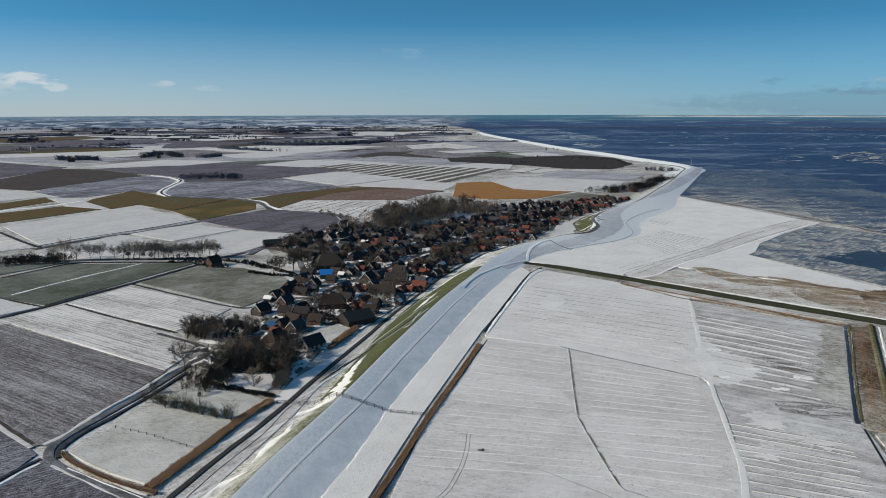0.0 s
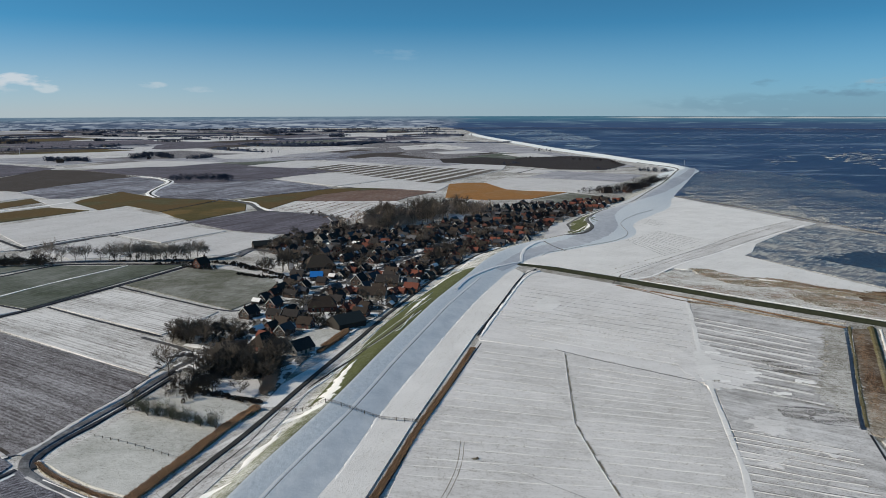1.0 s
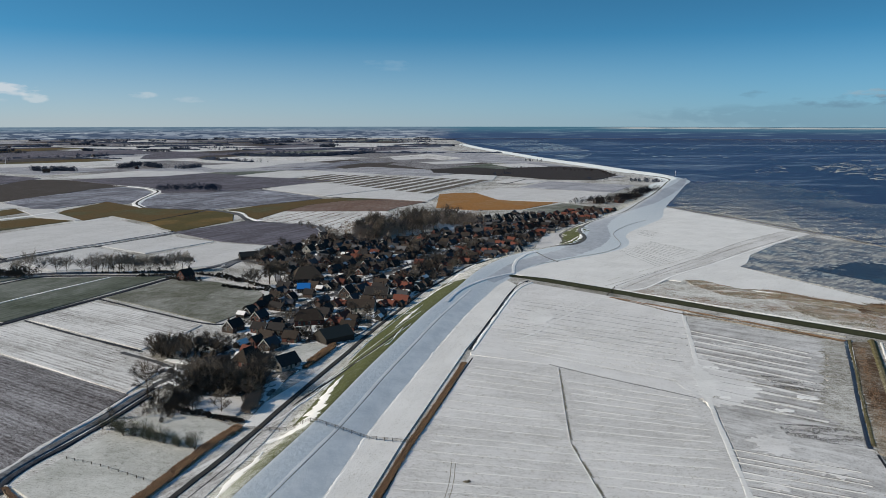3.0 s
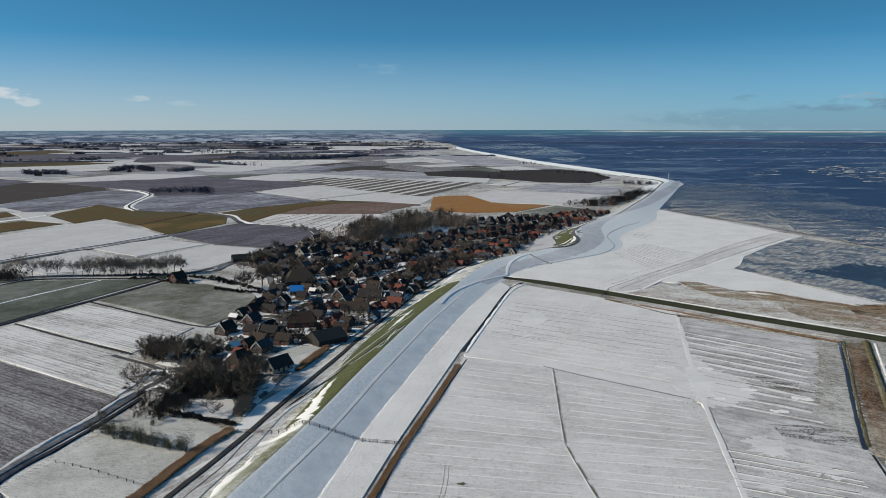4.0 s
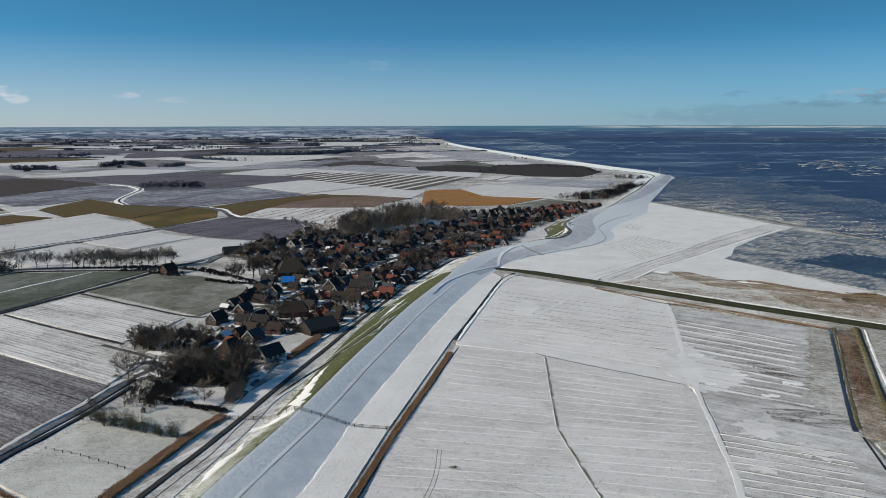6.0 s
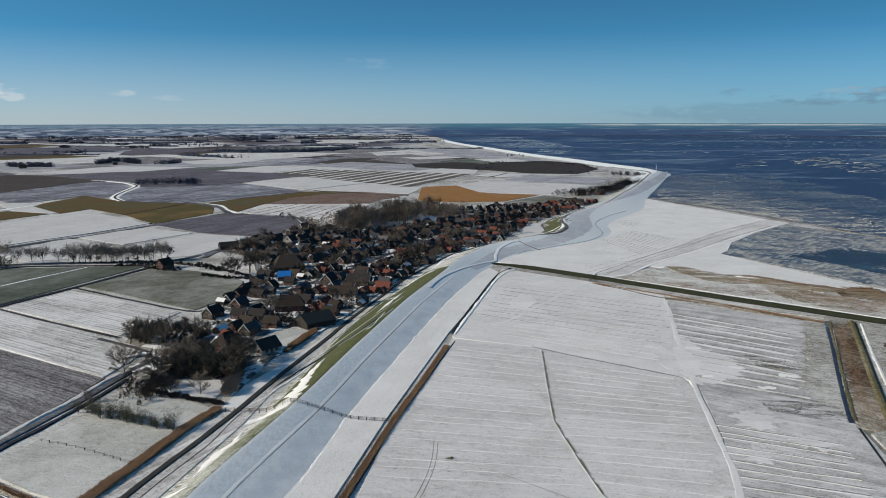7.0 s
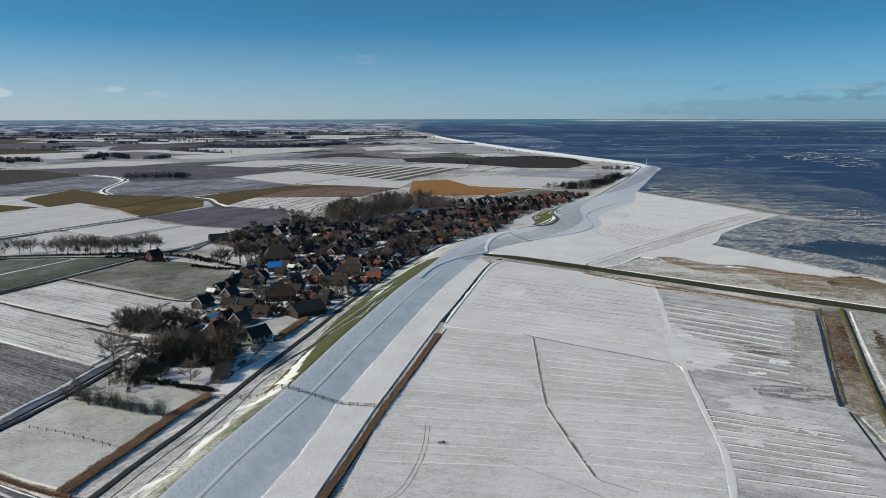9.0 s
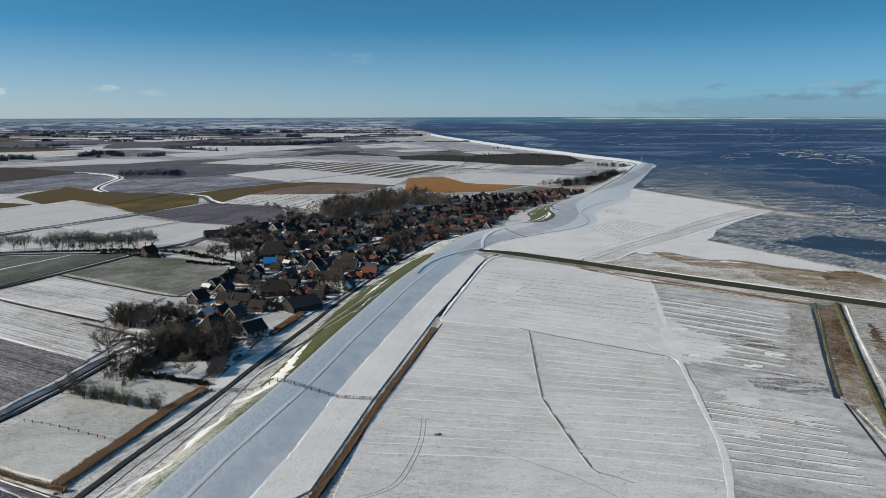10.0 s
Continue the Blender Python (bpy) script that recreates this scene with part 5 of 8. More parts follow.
ribbon("track", [(-13.0, 177.1), (-2.2, 183.9), (3.0, 199.0), (5.5, 212.4), (6.6, 226.0)], 0.2, M["tuft"], "wheel tracks across the snowy marsh", 0.335, wob=0.9)
ribbon("track", [(-11.8, 176.3), (-1.0, 183.3), (4.1, 198.4), (6.6, 211.6), (7.7, 225.0)], 0.2, M["tuft"], "wheel tracks across the snowy marsh", 0.335, wob=0.9)
ribbon("track", [(10.2, 212.4), (19.0, 206.6), (32.8, 194.1), (43.2, 183.8), (50.8, 172.8)], 0.12, M["kelp"], "faint drain across the marsh", 0.335, wob=1.5, step=1.5)
ribbon("track", [(38.0, 353.6), (50.5, 367.0), (65.6, 392.0), (95.4, 435.9)], 1.3, M["marsh_lit"], "faint snowy track to the embankment", 0.37)
ribbon("track", [(111.9, 470.7), (140.2, 504.2), (169.4, 538.4), (202.9, 577.6), (244.3, 629.5), (278.1, 665.9), (315.9, 702.7)], 0.3, M["kelp"], "dark line of a frozen creek", 0.42, wob=1.3, step=2.0)
ribbon("track", [(160.9, 511.5), (188.8, 537.2), (232.3, 587.1), (264.3, 621.7), (308.6, 667.7)], 0.22, M["kelp"], "thin dark edge of the creek bank", 0.42, wob=1.5, step=2.0)
ribbon("track", [(114.6, 463.3), (139.7, 496.0), (171.8, 533.4), (201.2, 566.8), (237.1, 610.7), (287.8, 665.3)], 0.18, M["olive_bank"], "dead grass along the frozen creek", 0.42, wob=1.4, step=2.0)
ribbon("track", [(110.3, 456.6), (125.3, 462.7), (137.7, 476.5), (152.8, 497.2), (167.2, 513.3), (200.9, 548.7), (253.4, 606.6), (321.1, 678.3)], 1.5, M["drift"], "snow bank of the frozen creek", 0.40, wob=0.7, step=2.0)
ribbon("revetment", [(278.7, 917.6), (309.4, 827.6), (337.6, 728.8), (350.8, 670.2), (359.8, 625.9), (386.7, 536.4)], 1.8, M["kelp"], "dark stone dam at the edge of the sea", 0.3, camber=0.5, category="dam")
ribbon("track", [(66.8, 516.9), (76.1, 543.7), (93.2, 559.1), (105.9, 570.6), (136.8, 597.7), (154.3, 630.7), (162.2, 688.2), (187.2, 740.1), (216.3, 782.0)], 0.4, M["marsh_bare"], "thin dark tide line at the foot of the dike", 0.14, True)
ribbon("ditch", [(17.6, 340.0), (25.5, 371.8), (34.2, 404.7), (46.2, 450.5), (54.2, 474.7), (62.2, 489.5)], 0.65, M["ditch"], "snow-banked ditch at the foot of the dike", 0.40)
ribbon("verge", [(19.0, 338.0), (26.9, 369.4), (35.7, 401.9), (47.3, 445.5), (55.2, 469.1), (63.6, 483.6)], 1.4, M["drift"], "bright snow bank of the ditch", 0.42, camber=0.2, wob=1.4, step=1.5)
ribbon("ditch", [(18.4, 327.7), (2.2, 265.5), (-5.1, 237.8), (-13.6, 200.5), (-17.6, 183.9), (-20.9, 170.2)], 0.45, M["ditch"], "dark drain beside the reeds", 0.40)
ribbon("track", [(-111.1, 312.0), (-105.5, 317.1), (-98.6, 312.1), (-97.1, 303.1), (-101.8, 292.2)], 1.8, M["drift"], "snow heaped along a curved farm drive", 0.44, wob=0.6)
ribbon("road", [(-111.1, 308.3), (-104.6, 313.2), (-99.9, 310.6), (-99.3, 304.6), (-103.6, 296.4)], 2.0, M["slush"], "curved farm drive with slush", 0.42)
ribbon("road", [(-131.8, 338.4), (-122.4, 331.7), (-112.9, 325.1), (-99.8, 313.8), (-94.5, 315.9)], 2.2, M["slush"], "farm lane with slush at the hamlet", 0.42)
ribbon("verge", [(-109.2, 327.4), (-101.5, 324.4), (-93.0, 319.8)], 2.4, M["drift"], "heaped snow beside the farm lane", 0.44, wob=0.7, step=2.0)
# the road that follows the dike's land side past the village
ribbon("track", [(87.1, 599.5), (108.5, 607.8), (120.2, 622.5), (128.7, 647.6), (131.2, 682.0), (136.4, 704.3), (152.7, 744.7), (182.3, 799.4)], 3.0, M["kelp"], "dark asphalt path on the dike's crest", 0.2, True)
ribbon("track", [(181.9, 797.8), (209.3, 838.6), (251.4, 934.1), (306.4, 1061.8), (371.3, 1228.7), (402.1, 1313.5), (409.9, 1396.3), (386.8, 1525.4)], 2.4, M["kelp"], "dark asphalt path along the outer dike crest", 0.2, True)
ribbon("track", [(102.9, 643.6), (110.9, 643.5), (113.3, 669.6), (113.5, 683.4), (122.2, 705.0), (144.5, 752.5), (180.1, 816.2)], 3.0, M["kelp"], "dark asphalt path at the dike's land side", 0.3, True)
# bright drifts on the sunny slope of the dike
def drift(pts, widths, seed, label="bright drifted snow on the dike slope", mat="drift", name="snow_drift", category="snow drift", rough=1.0, across=(-0.75, 0, 0.75), swell=0.16):
    """A ragged drift on the slope: a line with a width at each point, its two edges uneven."""
    line = spline([(*p, w) for p, w in zip(pts, widths)], 0.7)
    right = sides(line)
    verts, faces = [], []
    for i, p in enumerate(line):
        edge = [max(0.05, p[2] * 0.5 * (1 + rough * 1.1 * noise.noise((p[0] * 0.22, p[1] * 0.22, seed + e * 9)) + rough * 0.6 * noise.noise((p[0] * 1.1, p[1] * 1.1, seed + e * 5)))) for e in (0, 1)]
        for u in (-1, *across, 1):
            w, h = edge[u > 0] * u, -0.06 if abs(u) == 1 else swell * (1 - abs(u) * 0.75)
            x, y = p[0] + right[i].x * w, p[1] + right[i].y * w
            verts.append((x, y, dike_lift(x, y) + h + 0.08))
    n = len(across) + 1
    for i in range(len(line) - 1):
        for j in range(n):
            a = i * (n + 1) + j
            faces.append((a, a + n + 1, a + n + 2, a + 1))
    ob = link(name, verts, faces, M[mat])
    for p in ob.data.polygons:
        p.use_smooth = True
    return tagged(ob, label, category, kind="structure")


drift([(106.8, 630.8), (113.5, 646.0), (123.5, 675.2), (132.2, 703.5), (138.3, 722.4)], (3, 13, 17, 15, 4), 20, "green grass on the bend of the dike", "grass", "grass_slope", "grass")
drift([(36.7, 481.3), (61.1, 533.1), (82.7, 562.0), (103.6, 583.8), (126.7, 618.6), (146.1, 671.3), (159.4, 737.9), (188.5, 808.7), (221.8, 871.0), (261.9, 943.7), (322.2, 1070.3), (390.4, 1224.8), (453.9, 1387.6)], (7, 11, 13, 16, 19, 19, 18, 19, 19, 20, 18, 13, 6), 22, "lilac glaze of ice below the dike crest", "far_glaze", "ice_glaze", "ice", 0.16, [-0.9 + 0.15 * i for i in range(13)], 0.06)
FOOT = [(q[0] + RIGHT[i].x * q[4] * 0.985, q[1] + RIGHT[i].y * q[4] * 0.985) for i, q in enumerate(DIKE) if 125 < q[1] < 440][::2]
drift(FOOT, [0.5 + 0.5 * (i % 3) for i in range(len(FOOT))], 23, "ragged snow edge at the foot of the sea slope")
drift([(137.5, 707.4), (132.2, 674.8), (124.6, 645.1), (114.5, 620.9)], (1, 3, 3, 1), 21)
drift([(-66.3, 180.1), (-64.0, 184.2), (-62.1, 190.2), (-59.1, 193.7), (-55.0, 193.9)], (0.4, 2.6, 2.2, 1.8, 0.5), 1)
drift([(-55.4, 201.7), (-54.7, 211.0), (-53.1, 217.8), (-50.8, 223.6), (-49.8, 233.6)], (0.4, 2.6, 3.2, 2.4, 0.5), 2)
drift([(-50.6, 240.0), (-47.6, 243.9), (-43.5, 244.9), (-39.6, 248.1), (-38.5, 258.3), (-37.1, 271.1), (-35.7, 288.0), (-32.7, 301.8)], (0.4, 3.4, 4.2, 5.6, 7.0, 4.6, 2.4, 0.4), 3)
drift([(-19.0, 334.4), (-17.8, 335.1), (-17.0, 336.5), (-15.9, 339.3)], (0.2, 0.8, 0.9, 0.2), 4)
drift([(-16.1, 339.3), (-15.1, 344.4), (-14.4, 350.3), (-14.1, 355.6)], (0.2, 0.9, 1.0, 0.2), 5)
drift([(-13.7, 352.0), (-13.1, 356.9), (-12.5, 360.5), (-11.8, 364.0)], (0.2, 0.8, 0.8, 0.2), 7)
drift([(-12.0, 398.2), (-10.1, 400.8), (-8.1, 400.7), (-6.1, 402.8)], (0.2, 1.0, 0.9, 0.2), 9)
drift([(-33.4, 326.3), (-26.2, 355.6), (-17.3, 383.7), (-9.8, 412.0), (-1.0, 441.0), (7.3, 464.1), (14.2, 472.8)], (0.2, 0.5, 0.5, 0.9, 1.5, 2.0, 1.4), 10)
drift([(-49.3, 262.4), (-45.6, 273.9), (-41.4, 285.0), (-38.5, 293.7), (-36.0, 299.4)], (0.3, 1.0, 0.8, 0.9, 0.3), 11)
drift([(10.7, 472.8), (22.0, 516.8), (35.6, 554.1), (49.7, 580.0), (64.6, 602.5)], (0.6, 3.0, 3.6, 3.2, 0.8), 6)
drift([(-15.9, 367.1), (-12.7, 379.7), (-8.1, 397.0), (-3.1, 414.5)], (0.3, 1.6, 1.6, 0.3), 7)
drift([(86.2, 617.0), (99.2, 629.3), (111.7, 635.2), (124.7, 655.6)], (1.0, 3.0, 3.5, 1.0), 8)


def drains(name, quad, count, width, mat, label, z, seed, waver=0.4, shift=0.0):
    """Snow-filled drains side by side across a marsh field, joined into one."""
    rr = random.Random(seed)
    (a, b, c, d) = (Vector(q) for q in quad)
    verts, faces = [], []
    for i in range(count):
        t = (i + 0.5 + rr.uniform(-0.16, 0.16)) / count
        p, q = a.lerp(d, t), b.lerp(c, t)
        p, q = p.lerp(q, rr.uniform(0, 0.06)), p.lerp(q, rr.uniform(0.9, 1.0))
        r = (q - p).normalized()
        o = Vector((-r.y, r.x))
        n = max(2, int((q - p).length / 3))
        base = len(verts)
        for j in range(n + 1):
            s = p.lerp(q, j / n) + o * (shift + waver * noise.noise((i * 7.3, j * 0.21, seed)))
            w = width * max(0.1, 0.62 + 0.95 * noise.noise((i * 3.1, j * 0.27, seed + 4)))
            verts += [(*(s - o * w), z - 0.12), (*(s - o * w * 0.5), z + 0.06), (*(s + o * w * 0.5), z + 0.06), (*(s + o * w), z - 0.12)]
        for j in range(n):
            for e in range(3):
                k = base + j * 4 + e
                faces.append((k, k + 4, k + 5, k + 1))
    return tagged(link(name, verts, faces, mat), label, "drain", kind="stuff")


def tuft(verts, faces, rr, x, y, z, size):
    k = len(verts)
    a, r, h = rr.uniform(0, 6.28), size * rr.uniform(0.5, 1.0), size * rr.uniform(0.5, 1.1)
    for i in range(3):
        verts.append((x + math.cos(a + 2.1 * i) * r, y + math.sin(a + 2.1 * i) * r, z - 0.05))
    verts.append((x + rr.uniform(-0.5, 0.5) * r, y + rr.uniform(-0.5, 0.5) * r, z + h))
    faces += [(k, k + 1, k + 3), (k + 1, k + 2, k + 3), (k + 2, k, k + 3)]


def tuft_rows(quad, count, seed, side, per_metre, size, cut=0.45, scale=0.12):
    """Dead grass along one bank of each drain of a field, thick in places."""
    rr = random.Random(seed + 90)
    (a, b, c, d) = (Vector(q) for q in quad)
    verts, faces = [], []
    for i in range(count):
        p, q = a.lerp(d, (i + 0.5) / count), b.lerp(c, (i + 0.5) / count)
        r = (q - p).normalized()
        o = Vector((-r.y, r.x))
        for _ in range(int((q - p).length * per_metre)):
            s = p.lerp(q, rr.random())
            if noise.noise((s.x * scale, s.y * scale, seed)) * 0.5 + 0.5 < cut + rr.uniform(-0.12, 0.12):
                continue
            s = s + o * (side + rr.gauss(0, 0.45))
            tuft(verts, faces, rr, s.x, s.y, 0.40, size)
    return tagged(link("grass_tufts", verts, faces, M["tuft"]), "dead grass tufts along the marsh drains", "grass", kind="stuff")


def tuft_field(poly, count, size, seed, scale=0.15, cut=0.5, turn=-18, long=4.0, z=0.39, mat="tuft"):
    """Dead grass that stands through the snow in drawn-out patches."""
    rr = random.Random(seed)
    xs, ys = [p[0] for p in poly], [p[1] for p in poly]
    c, n_ = math.cos(radians(turn)), math.sin(radians(turn))
    verts, faces, tries = [], [], 0
    while count > 0 and tries < 400000:
        tries += 1
        x, y = rr.uniform(min(xs), max(xs)), rr.uniform(min(ys), max(ys))
        d = noise.fractal(((x * c + y * n_) * scale / long, (y * c - x * n_) * scale, seed), 0.8, 2.1, 3) * 0.5 + 0.5
        if d < cut + rr.uniform(-0.15, 0.15) or not inside(x, y, poly):
            continue
        count -= 1
        tuft(verts, faces, rr, x, y, z, size * rr.uniform(0.5, 1.2))
    return tagged(link("grass_tufts", verts, faces, M[mat]), "dead grass tufts in the marsh snow", "grass", kind="stuff")


SD = "parallel snow-filled drains across the marsh"
drains("marsh_drains", [(17.9, 320.0), (50.8, 304.0), (45.0, 237.6), (0.1, 250.9)], 9, 0.5, M["marsh_lit"], SD, 0.36, 1, 0.6)
drains("marsh_drains", [(0.1, 250.9), (45.0, 237.6), (47.4, 190.8), (-11.2, 199.0)], 8, 0.5, M["marsh_lit"], SD, 0.36, 2, 0.6)
drains("marsh_drains", [(51.3, 301.0), (96.6, 276.2), (87.3, 229.1), (45.0, 237.6)], 9, 0.5, M["marsh_lit"], SD, 0.36, 3, 0.6)
drains("marsh_drains", [(45.0, 235.7), (87.7, 228.2), (76.3, 178.4), (48.0, 189.5)], 8, 0.5, M["marsh_lit"], SD, 0.36, 4, 0.6)
drains("marsh_drains", [(89.3, 237.1), (123.1, 218.5), (112.3, 172.9), (81.0, 185.2)], 10, 0.5, M["marsh_lit"], SD, 0.39, 5, 0.9)
drains("marsh_drains", [(121.7, 377.4), (166.2, 333.5), (130.3, 250.1), (100.5, 271.3)], 11, 1.6, M["marsh_lit"], SD, 0.39, 6, 0.9)
drains("marsh_furrows", [(89.3, 237.1), (123.1, 218.5), (112.3, 172.9), (81.0, 185.2)], 10, 0.2, M["kelp"], "dark edges beside the drains", 0.38, 5, 0.9, 0.6)
drains("marsh_furrows", [(121.7, 377.4), (166.2, 333.5), (130.3, 250.1), (100.5, 271.3)], 11, 0.24, M["kelp"], "dark bare furrows between the drains", 0.38, 6, 0.9, 1.75)
drains("marsh_drains", [(26.7, 386.2), (123.4, 368.7), (99.7, 287.3), (39.8, 333.7)], 9, 0.5, M["marsh_lit"], SD, 0.36, 9, 0.6)
drains("marsh_furrows", [(50.0, 439.2), (127.6, 385.6), (107.5, 313.1), (31.2, 369.3)], 8, 0.14, M["ditch"], "dark edges beside the drains", 0.36, 10, 0.8)
drains("marsh_furrows", [(144.3, 601.3), (155.8, 529.7), (208.7, 600.3), (184.5, 650.3)], 15, 0.3, M["kelp"], "fine dark furrows across the upper marsh", 0.36, 11, 1.2)
drains("marsh_furrows", [(181.9, 691.1), (191.4, 667.7), (207.2, 701.5), (196.7, 723.1)], 5, 0.3, M["kelp"], "fine dark furrows across the upper marsh", 0.36, 13, 1.2)
tuft_rows([(17.9, 320.0), (50.8, 304.0), (45.0, 237.6), (0.1, 250.9)], 9, 1, -0.6, 3.2, 0.14)
tuft_rows([(0.1, 250.9), (45.0, 237.6), (47.4, 190.8), (-11.2, 199.0)], 8, 2, -0.6, 3.2, 0.14)
tuft_rows([(51.3, 301.0), (96.6, 276.2), (87.3, 229.1), (45.0, 237.6)], 9, 3, -0.6, 3.2, 0.14)
tuft_rows([(45.0, 235.7), (87.7, 228.2), (76.3, 178.4), (48.0, 189.5)], 8, 4, -0.6, 3.2, 0.14)
tuft_rows([(89.3, 237.1), (123.1, 218.5), (112.3, 172.9), (81.0, 185.2)], 8, 5, 0.7, 2.4, 0.14, 0.5)
tuft_rows([(26.7, 386.2), (123.4, 368.7), (99.7, 287.3), (39.8, 333.7)], 9, 9, -0.6, 3.2, 0.14)
tuft_rows([(122.4, 311.4), (154.4, 290.4), (130.9, 245.8), (105.0, 266.8)], 5, 7, 0.0, 9.0, 0.2, 0.56, 0.10)
M1 = [(-11.1, 197.6), (0.1, 250.9), (17.9, 320.0), (97.4, 278.7), (87.7, 228.2), (78.8, 184.4), (-13.5, 184.5)]
for a, b, n_ in (((103.3, 441.9), (157.8, 385.5), 4200), ((157.8, 385.5), (188.8, 349.9), 4200)):
    p, q = Vector(a), Vector(b)
    o = (q - p).normalized() * 2.2
    tuft_field([tuple(p), tuple(q), (q.x + o.y, q.y - o.x), (p.x + o.y, p.y - o.x)], n_, 0.26, 38, 0.2, 0.36, -14, 4.0, 0.48, "reed")
for a, b, n_ in (((106.6, 472.6), (311.8, 687.9), 1500), ((106.7, 483.1), (312.9, 698.7), 900), ((111.7, 464.1), (322.7, 684.3), 1500), ((49.2, 318.0), (96.1, 278.6), 160), ((52.6, 310.5), (44.4, 238.7), 700), ((44.4, 236.8), (47.4, 190.6), 700)):
    p, q = Vector(a), Vector(b)
    o = (q - p).normalized() * 0.6
    tuft_field([tuple(p), tuple(q), (q.x + o.y, q.y - o.x), (p.x + o.y, p.y - o.x)], n_, 0.2, 37, 0.2, 0.42)
tuft_field(M1, 2600, 0.09, 31, 0.12, 0.52)
tuft_field([(129.3, 303.0), (147.0, 293.0), (145.7, 273.9), (147.0, 280.4), (129.5, 288.2)], 1500, 0.24, 32, 0.22, 0.6, -16, 7.0, 0.39, "kelp")
tuft_field([(113.8, 253.1), (126.3, 251.4), (139.4, 244.3), (134.9, 233.2), (125.3, 235.2), (113.3, 243.7)], 1900, 0.24, 42, 0.3, 0.5, -16, 5.0, 0.39, "kelp")
tuft_field([(121.3, 261.2), (132.3, 252.1), (141.2, 246.8), (140.6, 245.8), (131.5, 250.5), (120.5, 259.5)], 260, 0.22, 43, 0.2, 0.3, -16, 5.0, 0.39, "kelp")
tuft_field([(89.3, 237.1), (123.1, 218.5), (112.3, 172.9), (81.0, 185.2)], 1800, 0.13, 33, 0.2, 0.55, -16, 6.0)
tuft_field([(-38.9, 162.5), (-33.0, 190.3), (-21.6, 242.7), (-5.3, 312.0), (15.2, 389.8), (33.8, 402.1), (16.5, 341.2), (-8.4, 239.7), (-20.8, 183.0)], 900, 0.1, 34, 0.15, 0.5)
tuft_field([(25.9, 373.7), (52.5, 462.8), (127.6, 391.6), (100.2, 287.3), (40.0, 335.5)], 3500, 0.15, 35, 0.12, 0.58, -14)
for q, r, n_ in (((103.0, 278.2), 1.1, 90), ((10.4, 212.8), 0.7, 120)):
    tuft_field([(q[0] + r * 1.6 * math.cos(a), q[1] + r * math.sin(a)) for a in (0, 1, 2, 3, 4, 5)], n_, 0.24, 36, 0.5, 0.3)
for i, q in enumerate(REEDY):
    tuft_field(q, 900, 0.3, 40 + i, 0.16, 0.5, -14, 4.0, 0.5, "reed")
    tuft_field(q, 3200, 0.3, 50 + i, 0.16, 0.46, -14, 4.0, 0.5)
drains("stubble_rows", [(-169.6, 805.2), (-134.7, 888.6), (-40.5, 843.2), (-70.6, 696.1)], 9, 2.4, M["pink"], "brown rows between snow on a field", 0.37, 12, 1.0)


# ---- ice on the sea ----
SHORE = (Vector((277.5, 911.5)), Vector((0.96, 0.27)))


def floes(name, region, count, sizes, label, seed, scale=0.012, cut=0.5, z=0.2, stretch=1.0, mat="floe", shore=0.0, deep=1.0):
    rr = random.Random(seed)
    xs, ys = [p[0] for p in region], [p[1] for p in region]
    verts, faces, tries = [], [], 0
    while count > 0 and tries < 200000:
        tries += 1
        x, y = rr.uniform(min(xs), max(xs)), rr.uniform(min(ys), max(ys))
        if not inside(x, y, region):
            continue
        d = noise.fractal((x * scale, y * scale * stretch, seed), 0.7, 2.1, 4) * 0.5 + 0.5
        if shore:
            off = (Vector((x, y)) - SHORE[0]).dot(SHORE[1])
            if rr.random() > math.exp(-max(0.0, off) / shore) + 0.04:
                continue
        q = min(1.0, max(0.0, (d - cut + 0.2) / 0.4))
        if rr.random() > q * q * (3 - 2 * q):
            continue
        count -= 1
        s = rr.uniform(sizes[0], sizes[1]) * (rr.random() ** 2 * 1.5 + 0.35)
        n, a0, h = rr.randint(5, 7), rr.uniform(0, 6), rr.uniform(0.05, 0.3)
        b = len(verts)
        ring = [(x + math.cos(a0 + 6.283 * i / n) * s * rr.uniform(0.7, 1.3) / deep ** 0.3, y + math.sin(a0 + 6.283 * i / n) * s * rr.uniform(0.7, 1.2) * deep) for i in range(n)]
        verts += [(*p, z + h) for p in ring] + [(*p, z - 0.2) for p in ring]
        faces.append(tuple(b + i for i in range(n)))
        faces += [(b + i, b + n + i, b + n + (i + 1) % n, b + (i + 1) % n) for i in range(n)]
    return tagged(link(name, verts, faces, M[mat]), label, "ice", kind="stuff")


floes("ice_floes", [(283.3, 917.6), (441.3, 1308.2), (520.9, 1331.4), (413.2, 927.9), (346.4, 724.7)], 9000, (0.06, 0.24), "pale broken ice floes crowded against the shore", 1, 0.03, 0.52, stretch=1.8, shore=34.0, deep=5.0)
floes("ice_floes", [(376.8, 1034.0), (442.4, 995.2), (438.8, 769.1), (437.7, 610.6), (389.7, 540.8), (363.1, 631.8), (339.4, 732.7), (309.4, 827.6)], 5500, (0.06, 0.24), "broken ice floes drifting in bands", 2, 0.03, 0.56, stretch=2.4, shore=45.0, deep=5.0)
floes("ice_floes", [(454.3, 1333.1), (530.9, 1357.3), (634.7, 1328.5), (562.3, 992.9), (504.2, 707.4), (402.3, 559.2), (368.1, 640.9), (339.4, 732.7), (328.6, 898.6)], 400, (0.12, 0.4), "scattered bits of ice on the water", 9, 0.016, 0.58, stretch=3.0, deep=3.0)
